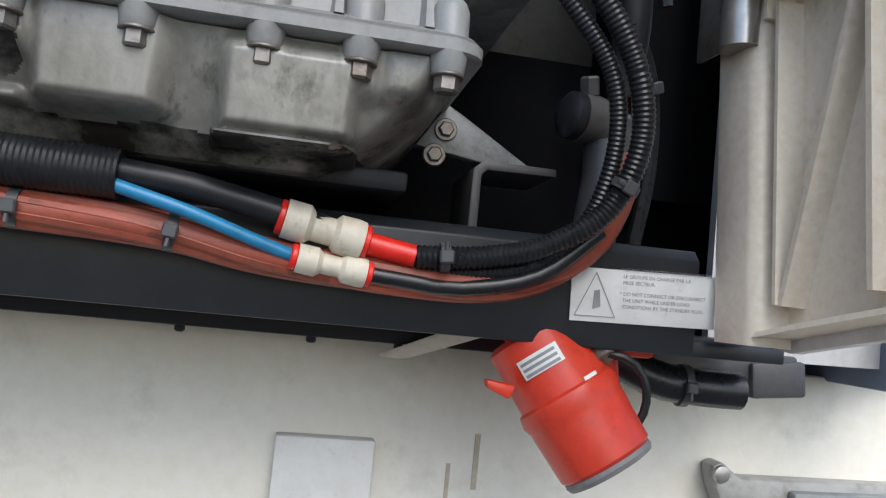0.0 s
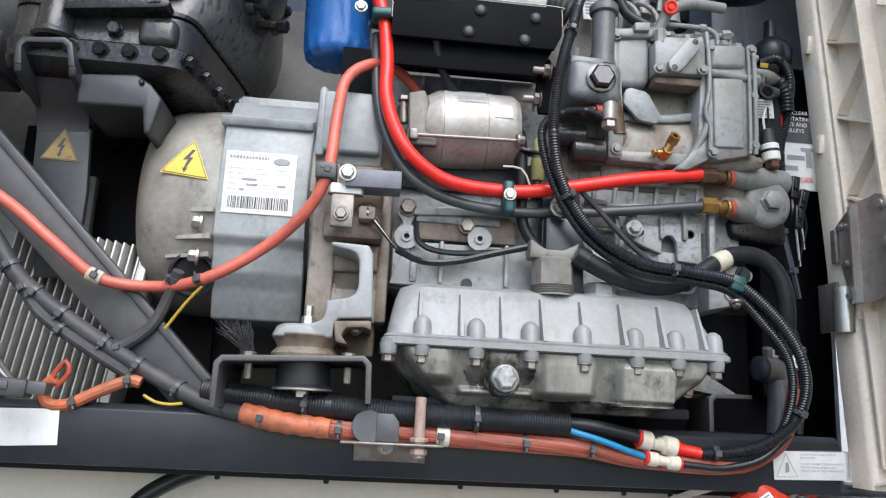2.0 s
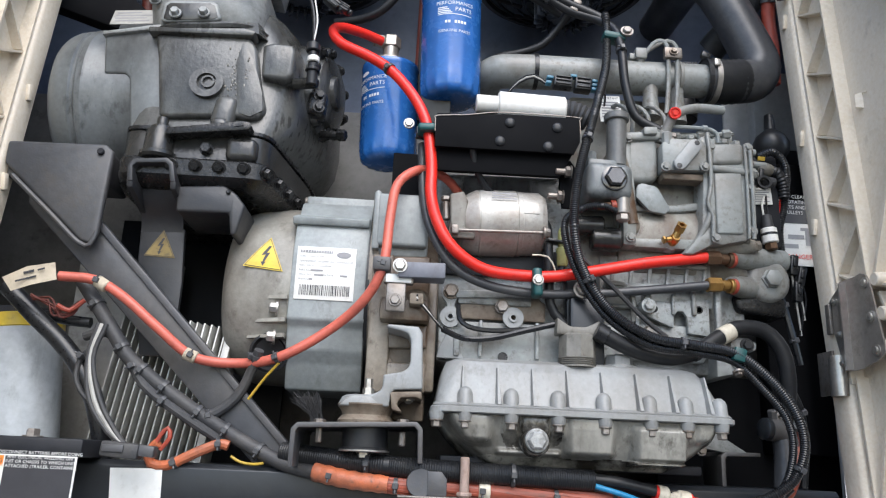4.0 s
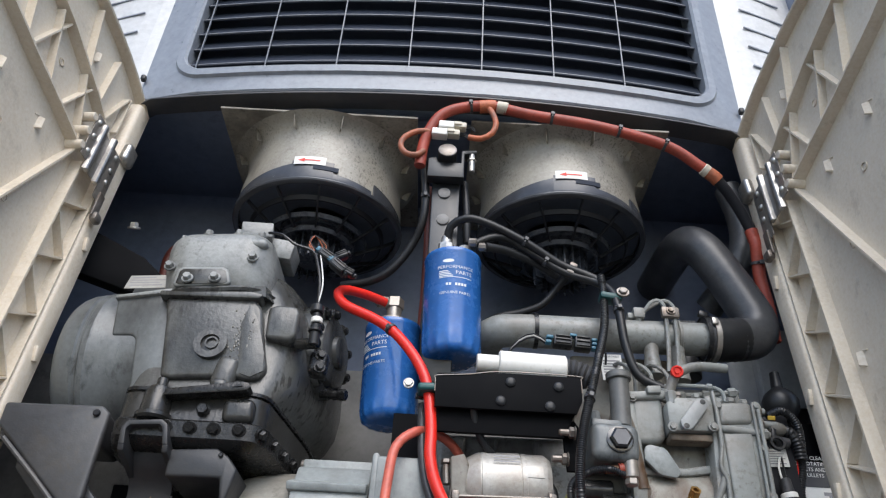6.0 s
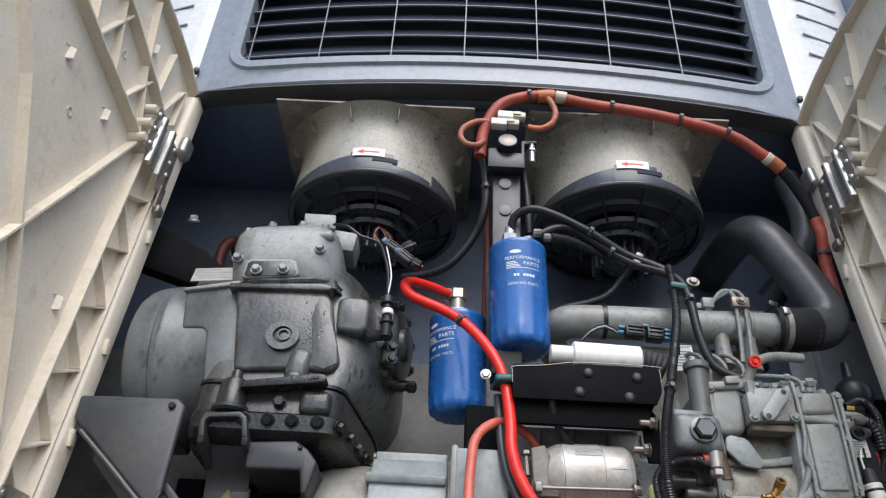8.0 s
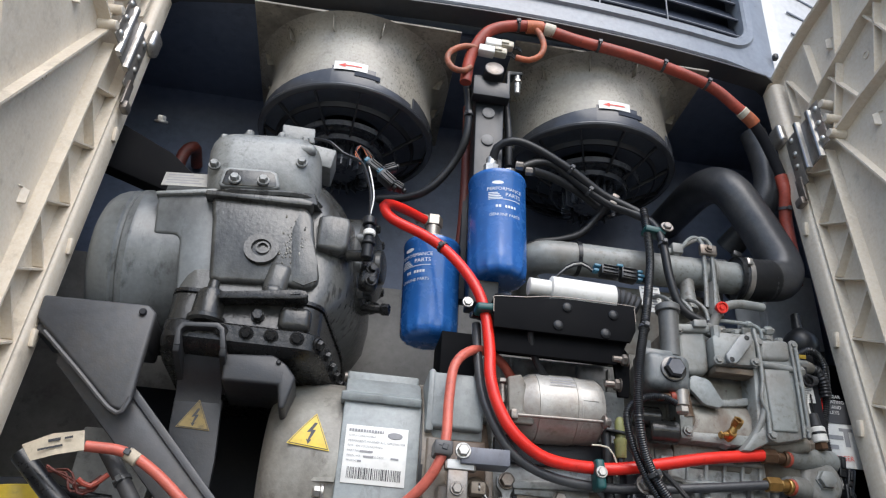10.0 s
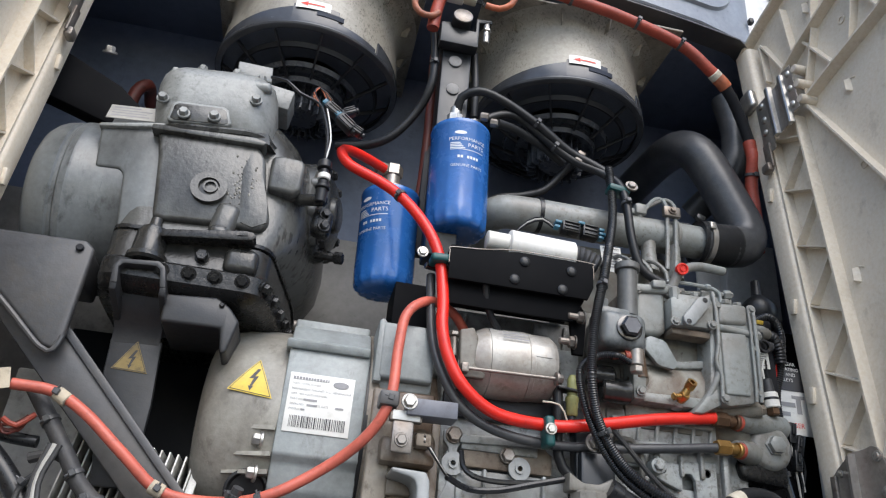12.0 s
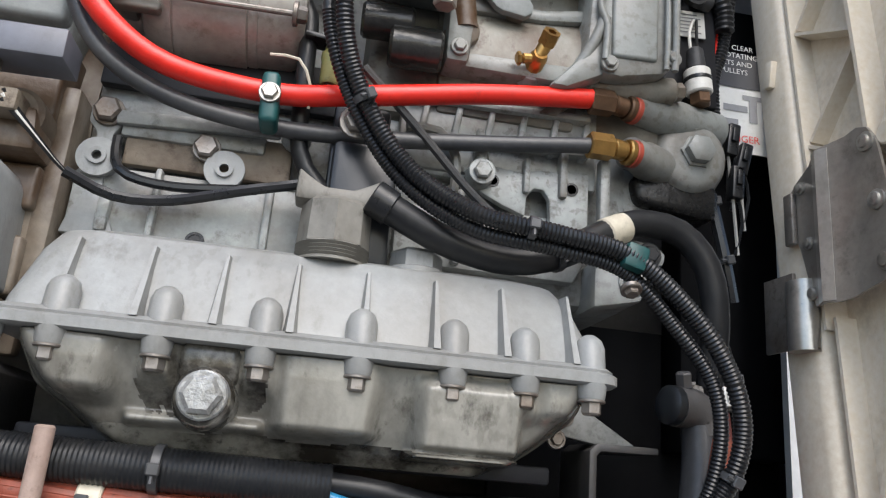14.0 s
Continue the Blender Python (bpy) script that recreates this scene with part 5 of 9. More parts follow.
def plan_loop(corners, z, n=7):
    """A plan outline through (x, y, rounding) corners."""
    out, c = [], [(Vector((x, y)), r) for x, y, r in corners]
    for i, (p, r) in enumerate(c):
        a, b = (c[i - 1][0] - p).normalized(), (c[(i + 1) % len(c)][0] - p).normalized()
        for k in range(n):
            t = k / (n - 1)
            q = (p + a * r) * (1 - t) ** 2 + p * (2 * t * (1 - t)) + (p + b * r) * t ** 2
            out.append((q.x, q.y, z))
    return out


def case_loop(z, front, right, back, rr, grow=0.0):
    """The crankcase outline: flat front, a rounded corner and a flank that runs back to the right."""
    return plan_loop([(-0.868 - grow, front - grow, 0.035), (right + grow, front - grow, rr), (back + grow, 0.72, 0.06), (back + grow, 0.82, 0.02), (-0.868 - grow, 0.82, 0.02)], z)


# lower crankcase with the joint line above it
s = Shape()
s.loft([case_loop(2.462, 0.472, -0.632, -0.590, 0.035), case_loop(2.520, 0.472, -0.630, -0.588, 0.035), case_loop(2.526, 0.476, -0.634, -0.592, 0.035)])
s.box((-0.668, 0.474, 2.494), (0.052, 0.03, 0.042), (0, 0, 0), bev=0.012, seg=4)
part("lower_case", s, "case_low", comp, "greasy lower crankcase")
s = Shape()
s.loft([case_loop(2.523, 0.474, -0.632, -0.589, 0.035), case_loop(2.5235, 0.470, -0.628, -0.585, 0.035), case_loop(2.5295, 0.470, -0.628, -0.585, 0.035), case_loop(2.530, 0.474, -0.632, -0.589, 0.035)])
part("joint_bead", s, "sump", comp, "black joint line")
s = Shape()
s.loft([case_loop(2.528, 0.480, -0.628, -0.586, 0.04), case_loop(2.545, 0.486, -0.618, -0.568, 0.05), case_loop(2.575, 0.494, -0.604, -0.552, 0.06), case_loop(2.62, 0.498, -0.598, -0.546, 0.07), case_loop(2.67, 0.499, -0.600, -0.548, 0.075), case_loop(2.71, 0.502, -0.608, -0.556, 0.08), case_loop(2.745, 0.508, -0.620, -0.570, 0.08), case_loop(2.775, 0.516, -0.636, -0.588, 0.08), case_loop(2.80, 0.528, -0.655, -0.610, 0.075), case_loop(2.818, 0.545, -0.68, -0.64, 0.06), case_loop(2.826, 0.57, -0.71, -0.68, 0.04)])
body = part("crankcase", s, "compressor", comp, "dark greasy crankcase")
# raised front plate with a swollen lower corner
s = Shape()
s.prism([(-0.843, 2.708), (-0.680, 2.712), (-0.666, 2.690), (-0.657, 2.640), (-0.646, 2.600), (-0.640, 2.578), (-0.648, 2.560), (-0.668, 2.554), (-0.692, 2.560), (-0.730, 2.556), (-0.800, 2.550), (-0.816, 2.553), (-0.832, 2.660)], 0.4795, 0.53, "y", 0.011, 4)
part("front_plate", s, "compressor", body)
s = Shape()
s.loft([[(x + a * 0.9, 0.482 + d, z) for x, z, a in ((-0.668, 2.560, 0.004), (-0.650, 2.572, 0.006), (-0.652, 2.605, 0.004), (-0.668, 2.665, 0.0), (-0.690, 2.700, 0.0), (-0.698, 2.660, 0.0), (-0.690, 2.600, 0.0), (-0.684, 2.566, 0.0))] for d in (0.01, 0.0, -0.004)] + [[(-0.672 + (x + 0.672) * 0.6, 0.4755, 2.62 + (z - 2.62) * 0.75) for x, z in ((-0.668, 2.560), (-0.650, 2.572), (-0.652, 2.605), (-0.668, 2.665), (-0.690, 2.700), (-0.698, 2.660), (-0.690, 2.600), (-0.684, 2.566))]])
part("plate_swell", s, "compressor", body, smooth=60)
s = Shape()
s.prism([(-0.852, 2.704), (-0.852, 2.714), (-0.690, 2.722), (-0.668, 2.716), (-0.674, 2.708)], 0.470, 0.54, "y", 0.003)
s.loft([[(-0.688, 0.472, 2.716), (-0.664, 0.474, 2.714), (-0.650, 0.53, 2.725), (-0.69, 0.53, 2.728)], [(-0.690, 0.486, 2.742), (-0.672, 0.488, 2.744), (-0.662, 0.53, 2.75), (-0.69, 0.53, 2.75)]])
part("top_ledge", s, "compressor", body)
s = Shape()
s.ring((-0.742, 0.481, 2.616), (0, -1, 0.05), 0.0165, 0.0285, 0.010, 40)
s.lathe((-0.742, 0.480, 2.616), (0, -1, 0.05), [(0, 0.018), (0.003, 0.018), (0.004, 0.014)], 24)
s.ring((-0.740, 0.478, 2.617), (0, -1, 0.05), 0.0085, 0.0115, 0.0065, 28)
part("sight_boss", s, "compressor", body)
s = Shape()
s.box((-0.708, 0.489, 2.566), (0.040, 0.036, 0.062), (-4, 8, 0), bev=0.014, seg=4)
s.box((-0.711, 0.480, 2.540), (0.030, 0.03, 0.024), (0, 4, 0), bev=0.010, seg=3)
part("cast_bulge", s, "compressor", body)
s = Shape()
rng = random.Random(5)
for k in range(90):
    x, z = rng.gauss(-0.690, 0.010), rng.gauss(2.640, 0.022)
    if -0.72 < x < -0.664 and 2.585 < z < 2.69:
        s.ball((x, 0.4790 - 0.35 * max(0.0, 0.012 - abs(x + 0.676)), z), rng.uniform(0.0010, 0.0019), (1, 0.6, rng.uniform(1.0, 2.2)), 8)
part("oil_beads", s, "wet_oil", body, "wet oil beads")
# cylinder head: rounded, a little tipped
s = Shape()
s.loft([rounded_loop(-0.856, -0.676, 0.480, 0.70, 2.725, 0.05, 0.06), rounded_loop(-0.866, -0.668, 0.470, 0.71, 2.745, 0.05, 0.06), rounded_loop(-0.869, -0.666, 0.469, 0.71, 2.79, 0.05, 0.06), rounded_loop(-0.868, -0.667, 0.471, 0.708, 2.828, 0.05, 0.055), rounded_loop(-0.864, -0.672, 0.477, 0.70, 2.845, 0.045, 0.05), rounded_loop(-0.856, -0.680, 0.487, 0.69, 2.856, 0.04, 0.045), rounded_loop(-0.842, -0.695, 0.505, 0.67, 2.861, 0.035, 0.04)])
HM = Matrix.Translation((-0.768, 0.56, 2.79)) @ pose(0, 0, 0, 3, -5.5, 0) @ Matrix.Translation((0.768, -0.56, -2.79))
s.moved(HM)
chead = part("cylinder_head", s, "comp_head", comp, "grey rounded cylinder head")
s = Shape()
s.loft([rounded_loop(-0.862, -0.664, 0.466, 0.71, 2.722, 0.05, 0.06), rounded_loop(-0.866, -0.660, 0.463, 0.71, 2.727, 0.05, 0.06), rounded_loop(-0.862, -0.664, 0.466, 0.71, 2.732, 0.05, 0.06)])
s.moved(HM)
part("head_gasket", s, "compressor", comp)
s = Shape()
s.prism([(-0.840, 2.738), (-0.834, 2.768), (-0.826, 2.774), (-0.752, 2.772), (-0.742, 2.766), (-0.736, 2.738), (-0.744, 2.734), (-0.832, 2.734)], 0.4660, 0.48, "y", 0.004, 3)
s.moved(HM)
part("front_pad", s, "comp_head", chead)
# flat darker plate carries the recess's shade in its colour
s = Shape()
s.prism([(-0.834, 2.740), (-0.829, 2.764), (-0.823, 2.769), (-0.755, 2.767), (-0.747, 2.762), (-0.742, 2.740), (-0.748, 2.737), (-0.828, 2.737)], 0.4652, 0.468, "y", 0.0005)
s.moved(HM)
part("front_pocket", s, "compressor", chead, "dark plate painted as the shaded pocket of the cylinder head")
s = Shape()
s.box((-0.715, 0.487, 2.830), (0.066, 0.03, 0.022), (0, -4, 0), bev=0.0105, seg=4)
part("cast_swell", s, "comp_head", chead)
for x, y, z, d in ((-0.853, 0.517, 2.853, 1), (-0.811, 0.520, 2.872, 1), (-0.752, 0.520, 2.877, 1), (-0.708, 0.520, 2.874, 1), (-0.849, 0.474, 2.767, 0), (-0.702, 0.472, 2.795, 0), (-0.808, 0.464, 2.738, 0), (-0.760, 0.464, 2.742, 0)):
    s = Shape()
    s.bolt((x, y, z), (0, -0.25, 1) if d else (0, -1, 0.2), 0.0078, 0.010, 1.35)
    part("head_bolt", s, "comp_head", chead)
s = Shape()
s.box((-0.728, 0.56, 2.905), (0.062, 0.05, 0.034), (0, -5, 8), bev=0.003)
part("label_block", s, "comp_head", chead)
s = Shape()
s.box((-0.682, 0.600, 2.882), (0.058, 0.07, 0.045), (0, 8, 0), bev=0.004)
part("terminal_box", s, "comp_head", comp)
s = Shape()
s.box((0, 0, 0), (0.080, 0.046, 0.0015), bev=0.0004)
s.moved(pose(-0.905, 0.535, 2.768, 63, -5, 0))
tagp = part("serial_plate", s, "bulk", comp, "pale grey serial plate")
bars([(-0.034, 0.012, 0.01, 0.016), (-0.034, 0.003, 0.030, 0.006), (-0.034, -0.006, 0.022, -0.003), (-0.034, -0.015, 0.028, -0.012)], pose(-0.905, 0.535, 2.768, 63, -5, 0), "grey_ink", tagp, lift=0.0012)
s = Shape()
s.box((-0.905, 0.575, 2.750), (0.078, 0.07, 0.03), (63, -5, 0), bev=0.003)
part("plate_mount", s, "comp_motor", comp)
# shaft end cover
EC, EN = Vector((-0.548, 0.62, 2.682)), Vector((0.965, -0.26, 0.0)).normalized()
EU = EN.cross(Vector((0, 0, 1))).normalized()
s = Shape()
s.lathe(EC - EN * 0.06, EN, [(0, 0.093), (0.044, 0.091), (0.048, 0.086), (0.050, 0.070), (0.060, 0.066), (0.064, 0.058), (0.066, 0.034), (0.074, 0.032), (0.076, 0.026)], 48)
cov = part("end_cover", s, "compressor", comp, "dark bolted end cover")
for k in range(10):
    a = 2 * math.pi * (k + 0.3) / 10
    p_ = EC + (EU * math.cos(a) + Vector((0, 0, 1)) * math.sin(a)) * 0.079
    s = Shape()
    s.cyl(p_ - EN * 0.02, p_ - EN * 0.006, 0.0145, 0.0135, seg=14, bev=0.002)
    part("bolt_boss", s, "compressor", cov)
    s = Shape()
    s.bolt(p_ - EN * 0.006, EN, 0.008, 0.009)
    part("cover_bolt", s, "sump", cov)
s = Shape()
s.prism([(-0.655, 2.638), (-0.658, 2.700), (-0.640, 2.706), (-0.606, 2.704), (-0.600, 2.690), (-0.602, 2.646), (-0.612, 2.636)], 0.484, 0.56, "y", 0.007, 3)
s.lathe((-0.606, 0.520, 2.672), (1, -0.22, 0.0), [(0, 0.034), (0.008, 0.034), (0.010, 0.031), (0.0105, 0.02)], 32)
part("port_boss", s, "compressor", comp)
s = Shape()
s.cyl((-0.60, 0.507, 2.640), (-0.560, 0.486, 2.634), 0.010, seg=12)
part("port_union", s, "case_low", comp)
valve_ = Shape()
valve_.box((-0.560, 0.525, 2.610), (0.034, 0.034, 0.045), (0, 4, 0), bev=0.010, seg=3)
valve = part("end_valve", valve_, "sump", comp, "oily black valve block")
for z in (2.60, 2.622):
    s = Shape()
    s.bolt((-0.556, 0.510, z), (0.3, -1, 0), 0.0075, 0.009)
    part("valve_bolt", s, "sump", valve)
s = Shape()
s.cyl((-0.565, 0.615, 2.594), (-0.520, 0.602, 2.590), 0.008, seg=10)
s.cyl((-0.530, 0.605, 2.591), (-0.515, 0.600, 2.5895), 0.011, seg=6)
part("valve_stud", s, "sump", valve)
s = Shape()
s.cyl((-0.568, 0.485, 2.628), (-0.568, 0.482, 2.668), 0.0095, seg=12)
s.cyl((-0.568, 0.482, 2.652), (-0.568, 0.482, 2.658), 0.0125, seg=12)
s.cyl((-0.568, 0.482, 2.668), (-0.570, 0.482, 2.690), 0.008, seg=12)
s.cyl((-0.570, 0.482, 2.690), (-0.571, 0.484, 2.706), 0.012, seg=14)
part("pressure_sensor", s, "rubber", comp, "black pressure sensor")
s = Shape()
s.cyl((-0.568, 0.482, 2.670), (-0.5685, 0.482, 2.681), 0.0105, seg=14)
part("sensor_ring", s, "white", comp)
# oil sump: a bolted rim that follows the crankcase foot
s = Shape()
s.loft([case_loop(2.426, 0.500, -0.66, -0.62, 0.035), case_loop(2.432, 0.474, -0.636, -0.594, 0.035), case_loop(2.444, 0.462, -0.624, -0.582, 0.035), case_loop(2.470, 0.461, -0.622, -0.580, 0.035), case_loop(2.474, 0.465, -0.626, -0.584, 0.035)])
sm = part("oil_sump", s, "sump", comp, "oily black sump plate")
for x, y in ((-0.776, 0.461), (-0.737, 0.461), (-0.699, 0.461), (-0.659, 0.461), (-0.627, 0.475), (-0.614, 0.522), (-0.605, 0.570), (-0.597, 0.612), (-0.590, 0.655)):
    s = Shape()
    d = Vector((0, -1, -0.35)) if y < 0.47 else Vector((0.9, -0.35, -0.35))
    s.bolt((x, y, 2.459), d, 0.0082, 0.010, 1.4)
    part("sump_bolt", s, "sump", sm)
s = Shape()
s.prism([(-0.787, 2.506), (-0.787, 2.518), (-0.668, 2.537), (-0.656, 2.536), (-0.651, 2.529), (-0.655, 2.522), (-0.668, 2.520)], 0.446, 0.50, "y", 0.002)
s.prism([(-0.679, 2.526), (-0.679, 2.529), (-0.664, 2.532), (-0.664, 2.528)], 0.444, 0.45, "y", 0)
part("lifting_lug", s, "sump", comp)
s = Shape()
s.lathe((-0.803, 0.472, 2.470), (0, 0, 1), [(0, 0.026), (0.004, 0.030), (0.010, 0.030), (0.013, 0.025), (0.046, 0.0235), (0.056, 0.019), (0.061, 0.010), (0.074, 0.009), (0.076, 0.005)], 24)
part("foot_pad", s, "case_low", comp)
s = Shape()
s.bolt((-0.726, 0.471, 2.494), (0, -1, 0), 0.010, 0.010, 1.1)
part("drain_bolt", s, "sump", comp)

# ---------- frame struts ----------
fr = thing("support_frame", (-0.75, 0.52, 2.0), "dark grey welded steel support frame with scuffed paint", "frame")
s = Shape()
s.prism([(-1.02, 2.42), (-0.905, 2.376), (-0.533, 2.000), (-0.605, 2.000), (-1.02, 2.40)], 0.520, 0.532, "y", 0.003)
part("gusset_plate", s, "frame", fr)
s = Shape()
s.prism([(-0.908, 2.372), (-0.900, 2.381), (-0.526, 2.006), (-0.534, 1.998)], 0.514, 0.534, "y", 0.002)
part("upper_flange", s, "frame", fr)
s = Shape()
s.prism([(-1.06, 2.500), (-0.900, 2.503), (-0.885, 2.490), (-0.889, 2.352), (-0.899, 2.330), (-0.915, 2.334), (-1.06, 2.462)], 0.496, 0.510, "y", 0.005, 3)
part("cover_plate", s, "frame", fr)
s = Shape()
s.prism([(-1.06, 2.496), (-0.900, 2.499), (-0.890, 2.492), (-0.892, 2.44), (-1.06, 2.44)], 0.508, 0.60, "y", 0.006, 3)
part("cover_fold", s, "frame", fr)
s = Shape()
s.tube([(-1.04, 0.493, 2.438), (-0.97, 0.493, 2.378), (-0.915, 0.493, 2.330), (-0.897, 0.494, 2.328), (-0.891, 0.496, 2.35)], 0.004, 8)
part("weld_bead", s, "frame", fr)
s = Shape()
s.cyl((-0.905, 0.496, 2.488), (-0.905, 0.490, 2.488), 0.006, seg=14)
part("plate_rivet", s, "black", fr)
# forked post: a deep hood in front of a recessed plate
s = Shape()
s.prism([(-0.838, 2.372), (-0.763, 2.375), (-0.763, 2.36), (-0.757, 2.28), (-0.757, 2.16), (-0.81, 2.16), (-0.834, 2.30), (-0.837, 2.36)], 0.540, 0.552, "y", 0.003)
part("post_plate", s, "post_paint", fr)
s = Shape()
s.prism([(-0.837, 2.423), (-0.839, 2.450), (-0.832, 2.461), (-0.779, 2.466), (-0.768, 2.458), (-0.760, 2.425), (-0.769, 2.425), (-0.775, 2.452), (-0.781, 2.457), (-0.826, 2.454), (-0.831, 2.448), (-0.827, 2.423)], 0.446, 0.545, "y", 0.002)
part("forked_hood", s, "post_paint", fr)
for xa, xb in ((-0.8375, -0.8275), (-0.7690, -0.7595)):
    s = Shape()
    s.prism([(0.4465, 2.426), (0.451, 2.414), (0.534, 2.392), (0.550, 2.385), (0.550, 2.426)], xa, xb, "x", 0.002)
    part("post_cheek", s, "post_paint", fr)
s = Shape()
s.loft([[(-0.833 - (0.001 if y < 0.5 else 0.003), y, z), (-0.767, y, z + 0.003), (-0.767, y + 0.006, z + 0.003), (-0.836, y + 0.006, z)] for y, z in ((0.488, 2.457), (0.490, 2.440), (0.497, 2.420), (0.512, 2.404), (0.528, 2.392), (0.537, 2.380), (0.5395, 2.366))])
part("hood_back", s, "post_paint", fr, smooth=70)
s = Shape()
s.bolt((-0.806, 0.489, 2.443), (0, -1, 0), 0.0065, 0.005, 0)
part("post_bolt", s, "steel_dark", fr)
s = Shape()
s.prism([(-0.762, 2.384), (-0.764, 2.427), (-0.690, 2.433), (-0.669, 2.420), (-0.652, 2.400), (-0.662, 2.350), (-0.671, 2.349), (-0.677, 2.386)], 0.470, 0.60, "y", 0.005, 3)
part("side_arm", s, "post_paint", fr)
s = Shape()
s.cyl((-0.681, 0.4705, 2.421), (-0.681, 0.466, 2.421), 0.004, seg=10)
part("arm_rivet", s, "sump", fr)
warning_triangle("faded_warning_sign", facing(-0.799, 0.5392, 2.340, 0, 0, -2), 0.052, "yellow_dirty", "grimy faded yellow warning film on the dark post", "tape")

# upper left beam and rod
s = Shape()
s.prism([(-1.20, 2.985), (-0.96, 2.865), (-0.885, 2.80), (-0.90, 2.76), (-1.20, 2.86)], 0.60, 0.64, "y", 0.004)
s2 = Shape()
s2.bolt((-1.0, 0.60, 2.935), (0, -0.6, 1), 0.009, 0.012)
beam = solo("cross_beam", s, "shelf_black", "black folded steel cross beam behind the compressor", "beam")
part("beam_bolt", s2, "steel", beam)
s = Shape()
s.tube([(-1.0, 0.93, 3.06), (-1.0, 0.87, 3.07), (-1.02, 0.86, 3.02), (-1.0, 0.86, 2.86), (-1.0, 0.93, 2.84)], 0.014, 12)
solo("red_conduit", s, "brick_dark", "short dull red conduit behind the compressor", "conduit")

# ---------- filters ----------


def filter_can(name, x, y, z0, z1, r, lean, label):
    t = thing(name, (x, y, z0), label, "filter", "blue filters")
    h = z1 - z0
    ax_ = Vector((lean[0], lean[1], 1)).normalized()
    q = Shape()
    q.lathe((x, y, z0), ax_, [(-0.003, r * 0.60), (-0.001, r * 0.80), (0.002, r * 0.90), (0.007, r * 0.965), (0.014, r * 0.99), (0.022, r), (0.032, r), (h - 0.014, r), (h - 0.012, r * 1.02), (h - 0.006, r * 1.03), (h - 0.002, r * 1.01), (h, r * 0.96)], 90)
    u_, w_ = frame_of(ax_)
    base_ = Vector((x, y, z0))
    flute = []
    for v in q.v:
        d_ = Vector(v) - base_
        h_ = d_.dot(ax_)
        if -0.002 < h_ < 0.030:
            e_ = d_ - ax_ * h_
            a_ = math.atan2(e_.dot(w_), e_.dot(u_))
            d_ = ax_ * h_ + e_ * (1 - 0.045 * abs(math.cos(7.5 * a_)) * min(1.0, (0.030 - h_) / 0.012))
        flute.append(tuple(base_ + d_))
    q.v = flute
    can = part("can", q, "blue", t)
    # print on the side that faces out
    m = Matrix.Translation((x, y, z0)) @ Vector((0, 0, 1)).rotation_difference(ax_).to_matrix().to_4x4()
    f = lambda dz, turn: m @ pose(0, 0, dz, 0, 0, turn) @ pose(0, -r, 0, 90, 0, 0)
    turn = 4 if name == "fuel_filter" else -42
    rr = r
    bars([(-0.032, -0.0140 + 0.0036 * k, -0.005 - 0.003 * k, -0.0120 + 0.0036 * k) for k in range(4)] + [(-0.032, -0.0168, 0.032, -0.0155)], f(h * 0.745, turn), "silver_ink", can, "print_panel", rr)
    letters("PERFORMANCE", 0.0102, f(h * 0.745 + 0.0065, turn) @ pose(0, 0, 0.0005), "silver_ink", can, wrap=rr, align="CENTER")
    letters("PARTS", 0.0115, f(h * 0.745 - 0.0062, turn + math.degrees(0.016 / r)) @ pose(0, 0, 0.0005), "silver_ink", can, wrap=rr, align="CENTER")
    q = Shape()
    q.lathe((0, 0, 0), (0, 0, 1), [(0, 0.008), (0.0003, 0.008)], 20)
    q.v = [(v[0] * 1.4, v[1] * 0.5, v[2]) for v in q.v]
    q.v = [(v[0] - 0.014, v[1] + 0.021, v[2]) for v in q.v]
    place_flat(q, f(h * 0.745, turn), rr, 0.0009)
    part("print_mark", q, "silver_ink", can, smooth=0)
    bars([(-0.018 + 0.0058 * k, -0.0028, -0.0138 + 0.0058 * k, 0.0028) for k in range(7) if k not in (2,)], f(h * 0.60, turn), "silver_ink", can, "print_line", rr)
    letters("GENUINE PARTS", 0.0082, f(h * 0.515, turn), "silver_ink", can, wrap=rr, align="CENTER")
    return t


f1 = filter_can("fuel_filter", -0.327, 0.555, 2.648, 2.868, 0.0555, (-0.02, 0.02), "glossy blue spin-on filter with pale print, hung under a union")
s = Shape()
top = Vector((-0.332, 0.559, 2.866))
s.cyl(top, top + Vector((0, 0, 0.012)), 0.04, seg=24)
s.cyl(top + Vector((-0.015, -0.01, 0.01)), top + Vector((-0.015, -0.01, 0.034)), 0.017, seg=8)
s.cyl(top + Vector((0.022, -0.012, 0.01)), top + Vector((0.022, -0.012, 0.028)), 0.014, seg=8)
s.cyl(top + Vector((-0.015, -0.01, 0.034)), top + Vector((-0.013, -0.012, 0.052)), 0.012, seg=12)
part("head_fitting", s, "steel", f1, "zinc head fitting")
s = Shape()
s.box((-0.362, 0.64, 2.76), (0.055, 0.03, 0.24), bev=0.004)
part("hanger", s, "black", f1, "black hanger plate")
s = Shape()
for dx, dz in ((0.03, 0.03), (0.05, 0.02)):
    s.cyl(top + Vector((dx, -0.03, dz)), top + Vector((dx + 0.016, -0.034, dz - 0.002)), 0.0085, seg=8)
part("side_union", s, "steel_dark", f1)
f2 = filter_can("oil_filter", -0.436, 0.635, 2.552, 2.750, 0.0545, (-0.03, 0.0), "glossy blue spin-on filter with pale print below a zinc elbow")
s = Shape()
top = Vector((-0.444, 0.632, 2.75))
